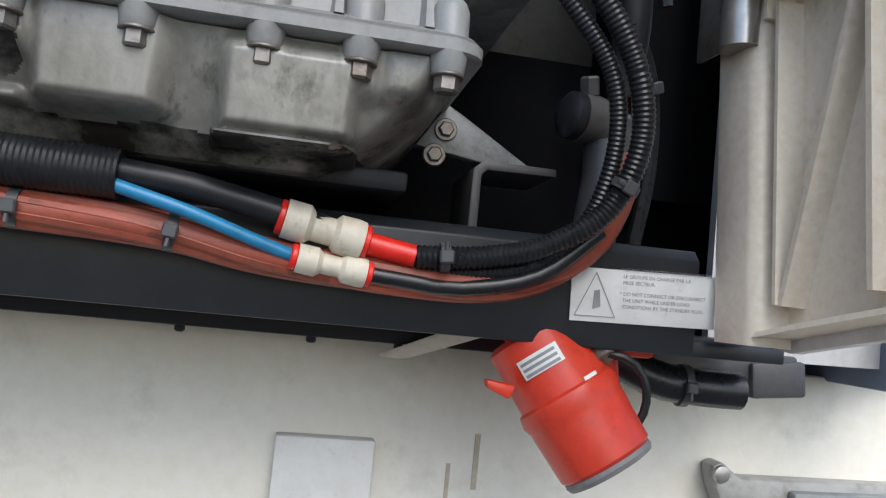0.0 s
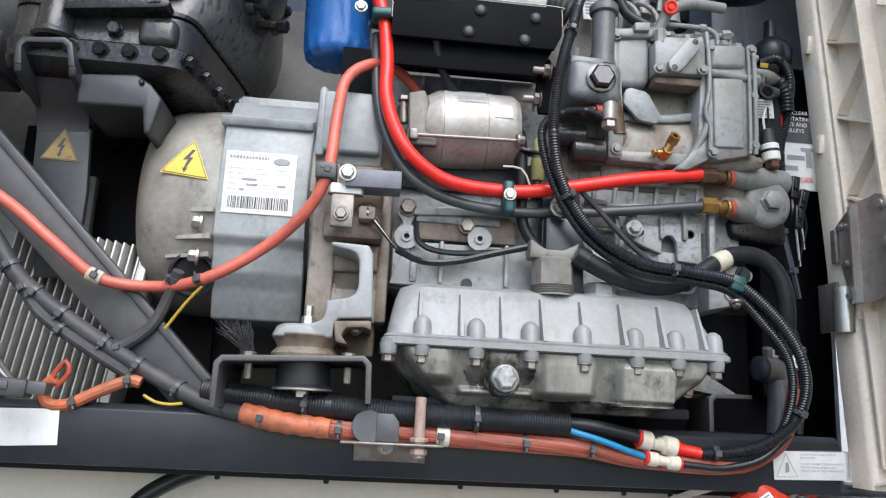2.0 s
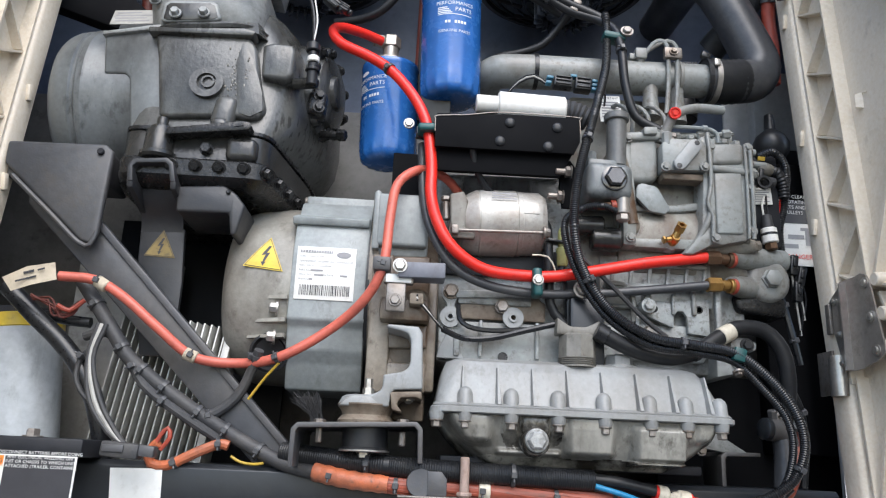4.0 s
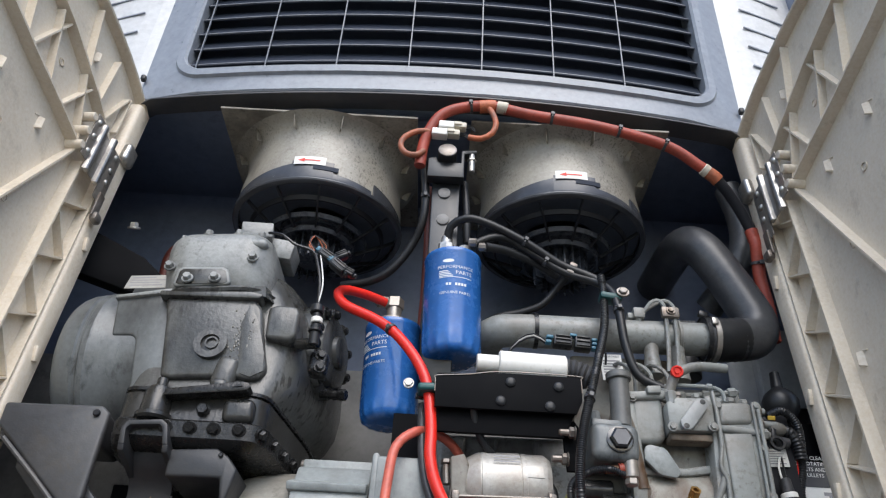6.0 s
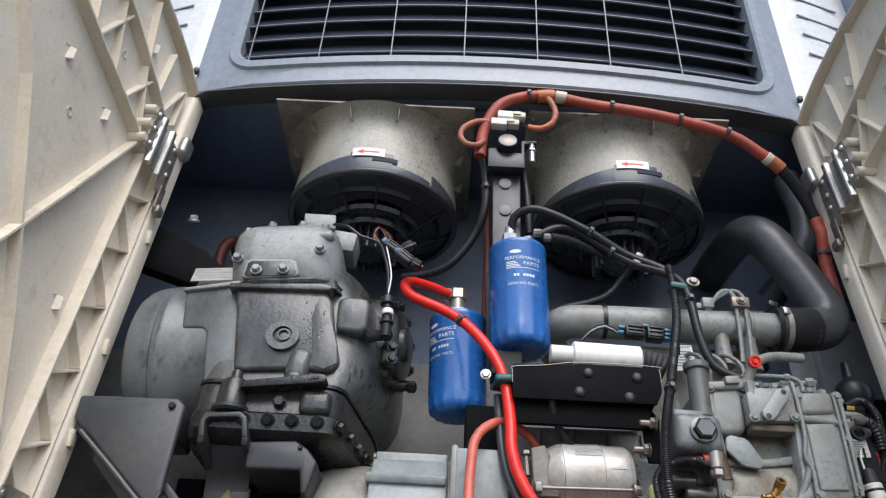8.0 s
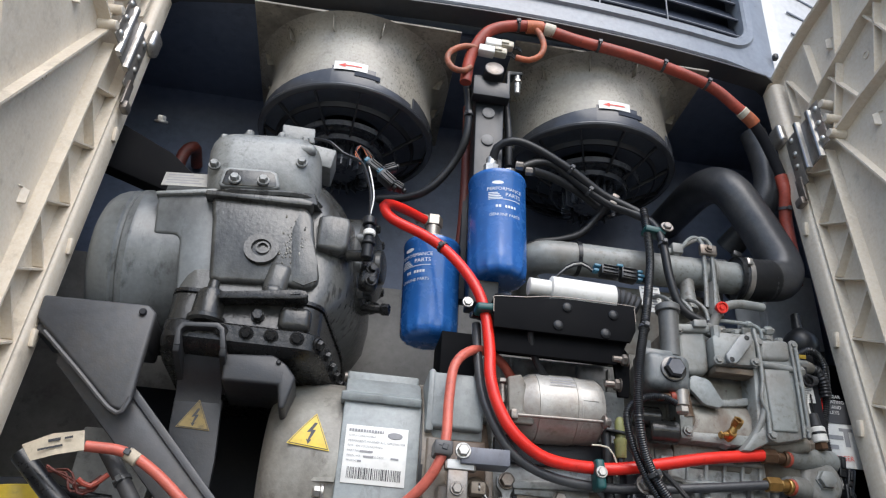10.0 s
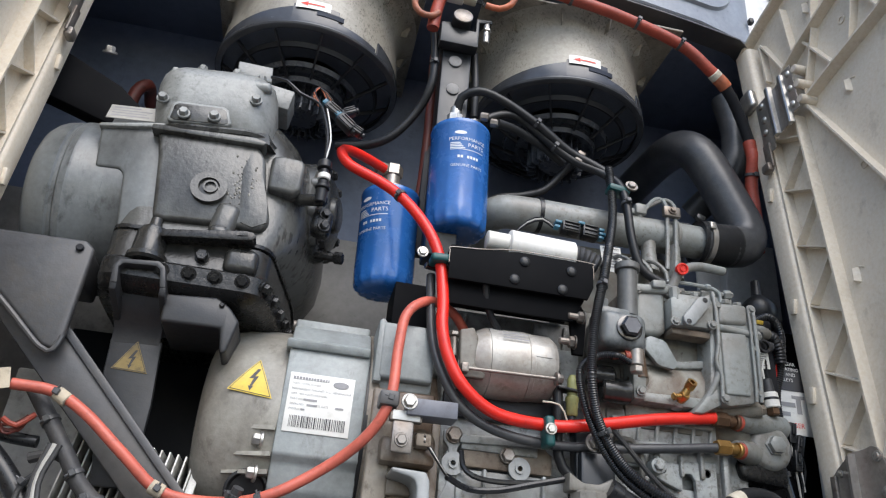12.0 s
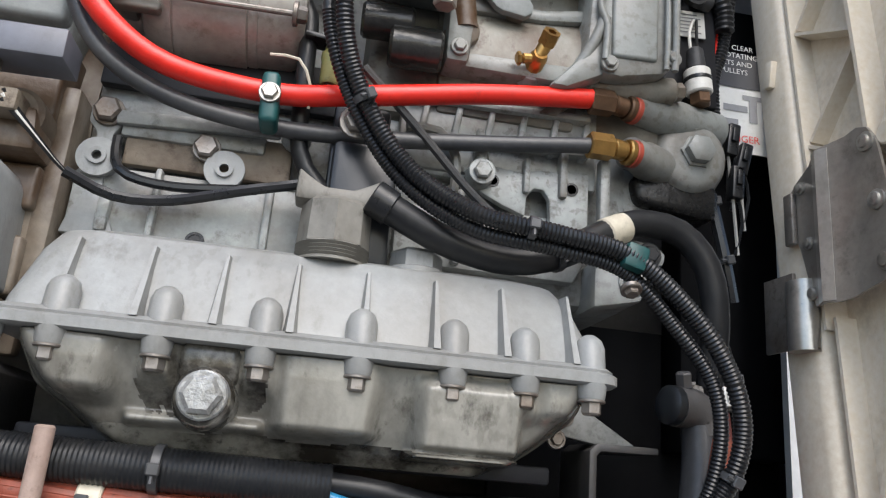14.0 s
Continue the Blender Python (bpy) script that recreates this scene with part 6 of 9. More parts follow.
s.cyl(top, top + Vector((0, 0, 0.010)), 0.038, seg=24)
s.cyl(top + Vector((0, 0, 0.01)), top + Vector((0, 0, 0.045)), 0.015, seg=12)
s.cyl(top + Vector((0, 0, 0.043)), top + Vector((0, 0, 0.066)), 0.019, seg=6)
s.cyl(top + Vector((-0.014, -0.005, 0.055)), top + Vector((-0.034, -0.012, 0.053)), 0.012, seg=8)
part("elbow_fitting", s, "hinge", f2, "zinc elbow fitting")
s = Shape()
s.box((-0.405, 0.665, 2.76), (0.10, 0.05, 0.012), bev=0.003)
s.bolt((-0.375, 0.64, 2.765), (0, -0.6, 1), 0.009, 0.009)
part("bracket", s, "frame", f2)

# ---------- shelf with receiver bottle ----------
shelf = thing("valve_shelf", (-0.23, 0.46, 2.46), "black folded sheet shelf with bolts, carrying the white bottle", "shelf")
s = Shape()
s.prism([(-0.352, 2.566), (-0.352, 2.513), (-0.122, 2.513), (-0.112, 2.535), (-0.112, 2.570), (-0.117, 2.577), (-0.240, 2.578), (-0.300, 2.570)], 0.446, 0.452, "y", 0.001)
part("front_plate", s, "shelf_black", shelf)
s = Shape()
s.prism([(-0.350, 2.522), (-0.350, 2.478), (-0.142, 2.478), (-0.120, 2.522)], 0.462, 0.468, "y", 0.001)
part("lower_plate", s, "shelf_black", shelf)
s = Shape()
s.tube([(-0.3525, 0.447, 2.540), (-0.3525, 0.447, 2.562), (-0.350, 0.447, 2.568), (-0.300, 0.447, 2.5725), (-0.240, 0.447, 2.5805), (-0.119, 0.447, 2.5795), (-0.1125, 0.447, 2.574), (-0.1115, 0.447, 2.55)], 0.0010, 6, 0.006)
part("sheet_edge", s, "steel_dark", shelf, "thin paler edge line")
# side_plate here is an added black box that darkens the gap left of the shelf
for nm, c_, d_, r_ in (("top_plate", (-0.232, 0.50, 2.575), (0.236, 0.10, 0.004), (0, -1.3, 0)), ("side_plate", (-0.392, 0.60, 2.49), (0.06, 0.10, 0.10), (0, 0, 0)), ("back_plate", (-0.235, 0.55, 2.54), (0.22, 0.008, 0.06), (0, 0, 0))):
    s = Shape()
    s.box(c_, d_, r_, bev=0.001)
    part(nm, s, "shelf_black", shelf)
for x, z in ((-0.229, 2.562), (-0.150, 2.558), (-0.245, 2.528), (-0.165, 2.523)):
    s = Shape()
    s.lathe((x, 0.446, z), (0, -1, 0), [(0, 0.0085), (0.002, 0.0085), (0.004, 0.006), (0.0045, 0.003)], 16)
    part("dome_screw", s, "rubber", shelf)
for x, y, z in ((-0.128, 0.462, 2.487), (-0.140, 0.470, 2.446)):
    s = Shape()
    s.cyl((x - 0.022, y, z), (x + 0.004, y, z), 0.0055, seg=10)
    s.cyl((x - 0.006, y, z), (x + 0.003, y, z), 0.0095, seg=6)
    s.cyl((x + 0.003, y, z), (x + 0.005, y, z), 0.0115, seg=16)
    part("stud_nut", s, "steel_dark", shelf, "zinc stud with a nut")
s = Shape()
s.prism([(-0.136, 2.43), (-0.142, 2.50), (-0.122, 2.515), (-0.112, 2.50), (-0.118, 2.43)], 0.478, 0.486, "y", 0.001)
part("end_tab", s, "shelf_black", shelf)
s = Shape()
s.bolt((-0.352, 0.49, 2.545), (-1, -0.3, 0), 0.011, 0.012)
s.cyl((-0.36, 0.489, 2.545), (-0.385, 0.482, 2.545), 0.006, seg=8)
part("side_bolt", s, "cap_dark", shelf)
bottle = thing("solenoid_bottle", (-0.2, 0.5, 2.58), "white plastic cylinder lying on the black shelf", "cylinder")
s = Shape()
s.lathe((-0.245, 0.497, 2.617), (1, 0.02, -0.02), [(0, 0.022), (0.002, 0.025), (0.115, 0.025), (0.118, 0.021)], 28)
part("body", s, "white", bottle)
s = Shape()
s.lathe((-0.283, 0.496, 2.618), (1, 0.02, -0.02), [(0, 0.015), (0.001, 0.0165), (0.038, 0.0165)], 20)
part("neck", s, "white", bottle)
s = Shape()
s.tube([(-0.128, 0.50, 2.615), (-0.11, 0.50, 2.612), (-0.085, 0.50, 2.602)], 0.022, 16, rib=0.008)
part("bellows_boot", s, "tape", bottle, "grey rubber bellows")

# ---------- intake pipe and elbow ----------
intake = thing("intake_pipe", (0.0, 0.6, 2.72), "grey painted intake pipe with unions", "pipe")
s = Shape()
s.tube([(-0.215, 0.70, 2.70), (-0.252, 0.665, 2.715), (-0.262, 0.625, 2.725), (-0.245, 0.592, 2.73), (-0.20, 0.58, 2.732), (0.0, 0.58, 2.733), (0.17, 0.58, 2.735)], 0.032, 24)
part("pipe", s, "engine", intake)
s = Shape()
s.cyl((0.10, 0.58, 2.735), (0.108, 0.58, 2.735), 0.0345, seg=24)
for x_, z_ in ((0.049, 2.668), (0.098, 2.660)):
    s.loft([[(x_ + w_ * math.cos(q_), 0.572 + w_ * math.sin(q_), h_) for q_ in [2 * math.pi * k / 16 for k in range(16)]] for w_, h_ in ((0.017, 2.745), (0.0145, 2.715), (0.0135, 2.69), (0.018, z_ - 0.02))])
part("outlet", s, "engine", intake)
s = Shape()
s.box((0.029, 0.562, 2.772), (0.022, 0.022, 0.022), bev=0.003)
s.cyl((0.029, 0.562, 2.765), (0.029, 0.568, 2.75), 0.008, seg=8)
s.box((0.014, 0.566, 2.768), (0.012, 0.016, 0.012), bev=0.002)
part("line_block", s, "engine", intake)
for dx_ in (0.0, 0.017):
    s = Shape()
    s.tube([(0.036, 0.556, 2.770 + dx_ * 0.3), (0.050 + dx_ * 0.6, 0.55, 2.790), (0.064 + dx_ * 0.8, 0.548, 2.797), (0.076 + dx_, 0.546, 2.785), (0.076 + dx_, 0.544, 2.74), (0.073 + dx_, 0.542, 2.69), (0.066 + dx_, 0.535, 2.64)], 0.0042, 8)
    part("steel_line", s, "engine", intake)
s = Shape()
s.box((0.084, 0.541, 2.767), (0.034, 0.012, 0.022), bev=0.003)
s.bolt((0.084, 0.535, 2.768), (0, -1, 0.2), 0.006, 0.006)
part("line_clip", s, "steel_dark", intake)
s = Shape()
s.tube([(0.105, 0.60, 2.776), (0.15, 0.60, 2.778)], 0.009, 12, rib=0.006)
part("line_bellows", s, "tape", intake, "small dark bellows")
s = Shape()
s.box((0, 0, 0), (0.040, 0.056, 0.0012), bev=0.0004)
NL = facing(-0.030, 0.562, 2.657, 0, 8, 2)
s.moved(NL)
nl = part("printed_label", s, "paper", intake, "white printed notice label")
letters("IMPORTANT", 0.0058, NL @ pose(0, 0.0225, 0.0008), "ink", nl, align="CENTER")
bars([(-0.016, 0.012 - 0.0062 * k, 0.016 - 0.005 * (k % 2), 0.0148 - 0.0062 * k) for k in range(6)], NL, "grey_ink", nl, lift=0.0012)
s = Shape()
s.ring((-0.172, 0.58, 2.7335), (1, 0, 0), 0.0318, 0.0345, 0.008, 24)
part("strap", s, "loom", intake)
s = Shape()
s.tube([(-0.08, 0.66, 2.77), (0.02, 0.655, 2.772), (0.06, 0.655, 2.772)], 0.014, 12, rib=0.008)
part("bellows", s, "bronze", intake, "dark brass bellows")
s = Shape()
s.box((0.0, 0.66, 2.62), (0.2, 0.12, 0.16), bev=0.01)
part("manifold_block", s, "engine_dirty", intake)

elbow = thing("intake_hose", (0.22, 0.6, 2.74), "thick black rubber intake elbow hose", "hose")
s = Shape()
s.tube([(0.155, 0.58, 2.735), (0.20, 0.582, 2.738), (0.255, 0.59, 2.75), (0.272, 0.597, 2.785), (0.258, 0.605, 2.84), (0.228, 0.615, 2.92), (0.203, 0.625, 2.975), (0.190, 0.655, 3.012), (0.186, 0.71, 3.04), (0.188, 0.79, 3.06), (0.19, 0.95, 3.08)], 0.041, 24, 0.008)
part("hose", s, "dusty_rubber", elbow)
s = Shape()
s.ring((0.166, 0.58, 2.7355), (1, 0.02, 0.02), 0.0405, 0.0442, 0.010, 36)
s.box((0.166, 0.538, 2.752), (0.012, 0.010, 0.014), bev=0.002)
part("hose_clamp", s, "hinge_bright", elbow, "bright steel band clamp")
s = Shape()
s.ring((0.152, 0.58, 2.7352), (1, 0.02, 0.02), 0.0405, 0.0435, 0.008, 36)
s.box((0.152, 0.556, 2.776), (0.018, 0.012, 0.012), (0, 20, 0), bev=0.003)
part("strap", s, "loom", elbow, "black strap")
s = Shape()
s.tube([(0.172, 0.58, 2.736), (0.20, 0.582, 2.738), (0.232, 0.586, 2.744)], 0.0428, 28, 0.004, rib=0.011, deep=0.035)
part("cuff", s, "rubber", elbow, "finely ridged rubber cuff")
s = Shape()
s.tube([(0.30, 0.66, 3.18), (0.315, 0.66, 3.10), (0.31, 0.66, 3.02), (0.28, 0.68, 2.95), (0.24, 0.74, 2.90)], 0.030, 16)
part("second_hose", s, "dusty_rubber", elbow)
s = Shape()
s.cyl((0.155, 0.70, 2.71), (0.165, 0.70, 2.82), 0.03, seg=20)
part("hose_stub", s, "rubber", elbow)

# red capped drain
cap = thing("red_capped_valve", (0.055, 0.46, 2.57), "service valve with a bright red plastic cap", "valve")
s = Shape()
s.cyl((0.036, 0.487, 2.56), (0.055, 0.473, 2.606), 0.0088, seg=12)
s.cyl((0.034, 0.488, 2.566), (0.040, 0.484, 2.580), 0.0115, seg=8)
s.tube([(0.056, 0.478, 2.606), (0.075, 0.48, 2.620), (0.105, 0.490, 2.632), (0.155, 0.50, 2.636)], 0.0082, 12)
part("stem", s, "engine", cap)
s = Shape()
s.lathe((0.056, 0.470, 2.608), (-0.12, -0.9, -0.22), [(0, 0.008), (0.001, 0.0102), (0.010, 0.0106), (0.012, 0.0098), (0.012, 0.0078), (0.009, 0.0070), (0.009, 0.0045), (0.013, 0.004), (0.013, 0.0005)], 28)
part("cap", s, "red", cap, "bright red cap")
s = Shape()
s.cyl((0.03, 0.50, 2.575), (0.17, 0.50, 2.592), 0.0045, seg=8)
for k in range(3):
    s.cyl((0.06 + 0.045 * k, 0.50, 2.579 + 0.005 * k), (0.075 + 0.045 * k, 0.50, 2.581 + 0.005 * k), 0.0085, seg=6)
part("fuel_line", s, "engine", cap)
s = Shape()
s.lathe((0.292, 0.61, 2.592), (0.05, 0.1, 1), [(0, 0.016), (0.008, 0.024), (0.02, 0.032), (0.036, 0.034), (0.05, 0.028), (0.060, 0.018), (0.066, 0.011), (0.10, 0.009)], 28)
solo("primer_bulb", s, "rubber", "black rubber primer bulb beside the door", "bulb")
# ---------- condenser fans ----------


def fan_unit(x, label):
    t = thing("condenser_fan", (x, 0.732, 3.02), label, "fan", "condenser fans")
    y, up = 0.732, (0, 0, 1)
    q = Shape()
    n = 64
    prof = [(3.050, 0.190), (3.10, 0.188), (3.14, 0.183), (3.17, 0.182), (3.19, 0.185), (3.205, 0.192), (3.216, 0.204), (3.221, 0.22)]
    inner = [(z, r - 0.004) for z, r in prof[::-1]]
    rows = prof + inner
    vs = [(x + r * math.cos(2 * math.pi * k / n), y + r * math.sin(2 * math.pi * k / n), z) for z, r in rows for k in range(n)]
    fs = [(i * n + k, i * n + (k + 1) % n, ((i + 1) % len(rows)) * n + (k + 1) % n, ((i + 1) % len(rows)) * n + k) for i in range(len(rows)) for k in range(n)]
    q.add(vs, fs)
    part("shroud", q, "shroud", t, "cream plastic shroud, grimy")
    q = Shape()
    q.box((x, y, 3.225), (0.44, 0.41, 0.006), bev=0.002)
    part("flange_plate", q, "shroud_flange", t, "browned square flange")
    for k in range(12):
        a = 2 * math.pi * (k + 0.5) / 12
        q = Shape()
        q.box((x + 0.198 * math.cos(a), y + 0.198 * math.sin(a), 3.206), (0.018, 0.0022, 0.032), (0, 18, math.degrees(a)), bev=0.0008)
        part("stiffener", q, "shroud_flange", t)
    # black rim in arcs of unequal height
    q = Shape()
    q.hoop((x, y, 3.040), up, [(0.0, 0.181), (0.0, 0.188), (0.0025, 0.193), (0.006, 0.1945), (0.010, 0.1935), (0.012, 0.1905), (0.012, 0.181)], 72)
    part("rim", q, "fan_rim", t, "glossy black plastic rim")
    # dark ring added to put shade on the shroud's inner wall
    q = Shape()
    q.ring((x, y, 3.115), up, 0.176, 0.181, 0.13, 48)
    part("liner", q, "navy", t, "added dark liner that shades the inside of the shroud")
    for a0, a1, za, zb_ in ((190, 258, 3.054, 3.086), (258, 285, 3.094, 3.094), (285, 312, 3.066, 3.058), (314, 356, 3.080, 3.054), (20, 80, 3.06, 3.08), (110, 170, 3.08, 3.06)):
        q = Shape()
        m_ = 10
        arcs = [(radians(a0 + (a1 - a0) * i / m_), za + (zb_ - za) * i / m_) for i in range(m_ + 1)]
        q.loft([[(x + r * math.cos(c), y + r * math.sin(c), z) for r, z in ((0.1905, 3.048), (0.1935, 3.048), (0.1945, 3.052), (0.1935, zt_), (0.1905, zt_))] for c, zt_ in arcs])
        part("rim_lip", q, "fan_rim", t)
    # raised black patch paints the dark of a gap in the rim
    q = Shape()
    q.loft([[(x + r * math.cos(c), y + r * math.sin(c), z) for r, z in ((0.1925, 3.070), (0.1958, 3.070), (0.1958, 3.081), (0.1925, 3.081))] for c in [radians(272 + 16 * i / 6) for i in range(7)]])
    part("rim_slot", q, "louvre_black", t, "black patch drawn as a dark slot in the rim")
    # motor and guard below
    q = Shape()
    q.lathe((x, y, 3.03), (0, 0, -1), [(0, 0.085), (0.008, 0.088), (0.02, 0.088), (0.024, 0.046), (0.060, 0.044), (0.064, 0.040), (0.072, 0.034)], 32)
    part("motor", q, "fan_black", t, "black finned fan motor")
    for k in range(20):
        a = 2 * math.pi * k / 20
        q = Shape()
        q.box((x + 0.052 * math.cos(a), y + 0.052 * math.sin(a), 2.975), (0.018, 0.004, 0.062), (0, 0, math.degrees(a)), bev=0)
        part("motor_fin", q, "fan_black", t)
    for r, z_, gloss in ((0.085, 2.990, "fan_black"), (0.113, 3.005, "fan_black"), (0.150, 3.023, "black")):
        q = Shape()
        q.hoop((x, y, z_), up, [(0.0, r - 0.004), (0.0, r), (0.0095, r + 0.004), (0.0095, r)], 56)
        part("guard_ring", q, gloss, t)
    for k in range(12):
        a = 2 * math.pi * k / 12 + 0.13
        q = Shape()
        q.box((x + 0.135 * math.cos(a), y + 0.135 * math.sin(a), 3.018), (0.10, 0.004, 0.009), (0, -28, math.degrees(a)), bev=0.001)
        part("strut", q, "black", t)
    for k in range(7):
        a = 2 * math.pi * k / 7
        q = Shape()
        blade = []
        for i in range(6):
            r = 0.07 + 0.108 * i / 5
            aa, ww, tw = a + 0.25 * i / 5, 0.05 + 0.01 * i, 0.5 - 0.05 * i
            c = Vector((x + r * math.cos(aa), y + r * math.sin(aa), 3.11))
            tan = Vector((-math.sin(aa), math.cos(aa), 0))
            e = tan * math.cos(tw) * ww / 2 + Vector((0, 0, math.sin(tw) * ww / 2))
            nn = Vector((0, 0, 0.0015))
            blade.append([c - e - nn, c + e - nn, c + e + nn, c - e + nn])
        q.loft(blade)
        part("blade", q, "navy", t)
    # added disc that catches light so the guard's gaps are not pure black
    q = Shape()
    q.hoop((x, y, 3.052), up, [(0.0, 0.085), (0.0, 0.1795), (0.004, 0.1795), (0.004, 0.085)], 56)
    part("stator_plate", q, "navy", t, "added plate that lifts the black gaps behind the guard")
    # direction label
    m = pose(x - 0.002, y - 0.1945, 3.092, 90, 0, 0) @ pose(0, 0, 0, -2, 0, 0)
    q = Shape()
    for i in range(8):
        a, b = -0.034 + 0.068 * i / 8, -0.034 + 0.068 * (i + 1) / 8
        q.add([(a, -0.011, 0), (b, -0.011, 0), (b, 0.011, 0), (a, 0.011, 0)], [(0, 1, 2, 3)])
    place_flat(q, m, 0.197, 0.0022)
    lab_ = part("arrow_label", q, "paper", t, "white label with a red arrow", 0)
    q = Shape()
    for i in range(6):
        a, b = -0.012 + 0.034 * i / 6, -0.012 + 0.034 * (i + 1) / 6
        q.add([(a, -0.0015, 0), (b, -0.0015, 0), (b, 0.0015, 0), (a, 0.0015, 0)], [(0, 1, 2, 3)])
    q.add([(-0.026, 0, 0), (-0.011, -0.0055, 0), (-0.011, 0.0055, 0)], [(0, 1, 2)])
    place_flat(q, m, 0.197, 0.003)
    part("arrow", q, "red_ink", lab_, smooth=0)
    return t


for x in (-0.645, -0.086):
    fan_unit(x, "condenser fan in a grimy cream shroud with black motor")

# ---------- centre post ----------
post = thing("centre_post", (-0.355, 0.56, 2.9), "black steel centre post with two pale rivets", "post")
s = Shape()
s.prism([(-0.380, 2.60), (-0.384, 3.10), (-0.325, 3.10), (-0.325, 2.60)], 0.546, 0.60, "y", 0.003)
part("channel", s, "rail", post)
for z in (2.961, 3.030):
    s = Shape()
    s.lathe((-0.357, 0.546, z), (0, -1, 0), [(0, 0.013), (0.003, 0.013), (0.004, 0.011)], 20)
    part("rivet", s, "grey_cap", post, "pale grey rivet")
s = Shape()
s.prism([(-0.395, 3.055), (-0.395, 3.105), (-0.378, 3.108), (-0.372, 3.095), (-0.325, 3.095), (-0.325, 3.13), (-0.292, 3.132), (-0.292, 3.124), (-0.318, 3.12), (-0.318, 3.055)], 0.52, 0.546, "y", 0.002)
part("bracket", s, "rail", post)
s = Shape()
s.cyl((-0.302, 0.527, 3.128), (-0.302, 0.527, 3.075), 0.0065, seg=10)
s.cyl((-0.302, 0.527, 3.11), (-0.302, 0.527, 3.104), 0.010, seg=6)
part("stud", s, "steel", post)
s = Shape()
s.cyl((-0.355, 0.545, 3.11), (-0.355, 0.505, 3.115), 0.020, seg=24)
part("rubber_bumper", s, "rubber", post)
s = Shape()
s.lathe((-0.355, 0.506, 3.115), (0, -1, 0.15), [(0, 0.0195), (0.002, 0.0195), (0.003, 0.018)], 28)
part("bumper_disc", s, "steel_dark", post, "bare metal disc")

for k, (x, z) in enumerate(((-0.362, 3.160), (-0.348, 3.182))):
    c = thing("wire_connector", (x, 0.5, z), "white two-piece plastic wire connector above the post", "connector", "white connectors")
    s = Shape()
    s.box((x - 0.012, 0.505, z), (0.034, 0.022, 0.018), (0, 3, 0), bev=0.003)
    part("socket", s, "white", c)
    s = Shape()
    s.box((x + 0.018, 0.505, z + 0.001), (0.026, 0.019, 0.015), (0, 3, 0), bev=0.003)
    s.box((x + 0.012, 0.494, z + 0.002), (0.016, 0.004, 0.008), bev=0.001)
    part("plug", s, "connector", c)
    for j in range(3):
        s = Shape()
        s.tube([(x - 0.028, 0.505, z - 0.004 + 0.004 * j), (x - 0.04, 0.505, z - 0.002 + 0.005 * j), (x - 0.05, 0.506, z - 0.006 + 0.003 * j)], 0.0015, 6)
        part("wire", s, "loom", c)
        s = Shape()
        s.tube([(x + 0.03, 0.505, z - 0.004 + 0.004 * j), (x + 0.042, 0.505, z - 0.004 + 0.004 * j), (x + 0.05, 0.506, z - 0.010 + 0.003 * j)], 0.0015, 6)
        part("wire", s, "loom", c)


# ---------- grille panel ----------
def bow(x):
    return 0.488 + 0.064 * ((x - CX) / 0.68) ** 2 + 9.0 * max(0.0, abs(x - CX) - 0.66) ** 2


grille = thing("condenser_grille", (CX, 0.5, 3.27), "blue-grey bowed grille panel with dark louvres and thin bars", "grille")


def bowed_strip(x0, x1, z0, z1, y_off, depth, n, round_=0.0, lean=0.0):
    q = Shape()
    loops = []
    for k in range(n + 1):
        x = x0 + (x1 - x0) * k / n
        y = bow(x) + y_off
        r = round_
        loops.append([(x, y + r, z0), (x, y, z0 + r), (x, y + lean, z1 - r), (x, y + lean + r, z1), (x, y + depth, z1), (x, y + depth, z0)])
    return q.loft(loops)


GX0, GX1 = LEFT - 0.026, RIGHT + 0.026


def frame_loop(x0, x1, z0, z1, r, off, n=7, m=10):
    """A rounded rectangle on the bowed front, as one loop."""
    out = []
    cs = ((x0 + r, z0 + r, 180), (x1 - r, z0 + r, 270), (x1 - r, z1 - r, 0), (x0 + r, z1 - r, 90))
    for i, (cx, cz, a0) in enumerate(cs):
        arc = [(cx + r * math.cos(radians(a0 + 90 * k / n)), cz + r * math.sin(radians(a0 + 90 * k / n))) for k in range(n + 1)]
        nx = cs[(i + 1) % 4]
        start = (nx[0] + r * math.cos(radians(nx[2])), nx[1] + r * math.sin(radians(nx[2])))
        out += arc + [(arc[-1][0] + (start[0] - arc[-1][0]) * k / m, arc[-1][1] + (start[1] - arc[-1][1]) * k / m) for k in range(1, m)]
    return [(x, bow(x) + off, z) for x, z in out]


# panel with a rounded opening, and a raised bead round it
q = Shape()
loops = [frame_loop(GX0, GX1, 3.268, 4.02, 0.004, 0.03), frame_loop(GX0, GX1, 3.268, 4.02, 0.004, 0.004), frame_loop(GX0 + 0.004, GX1 - 0.004, 3.272, 4.016, 0.004, 0.0),
         frame_loop(-1.006, 0.270, 3.316, 3.98, 0.07, 0.0), frame_loop(-1.002, 0.266, 3.320, 3.976, 0.066, -0.008), frame_loop(-0.984, 0.248, 3.338, 3.958, 0.050, -0.010), frame_loop(-0.978, 0.242, 3.344, 3.952, 0.045, -0.004), frame_loop(-0.974, 0.238, 3.348, 3.948, 0.042, 0.05)]
k_ = len(loops[0])
q.add([p for loop in loops for p in loop], [(i * k_ + j, i * k_ + (j + 1) % k_, (i + 1) * k_ + (j + 1) % k_, (i + 1) * k_ + j) for i in range(len(loops) - 1) for j in range(k_)])
part("surround", q, "grille", grille, "blue-grey surround with rounded opening")
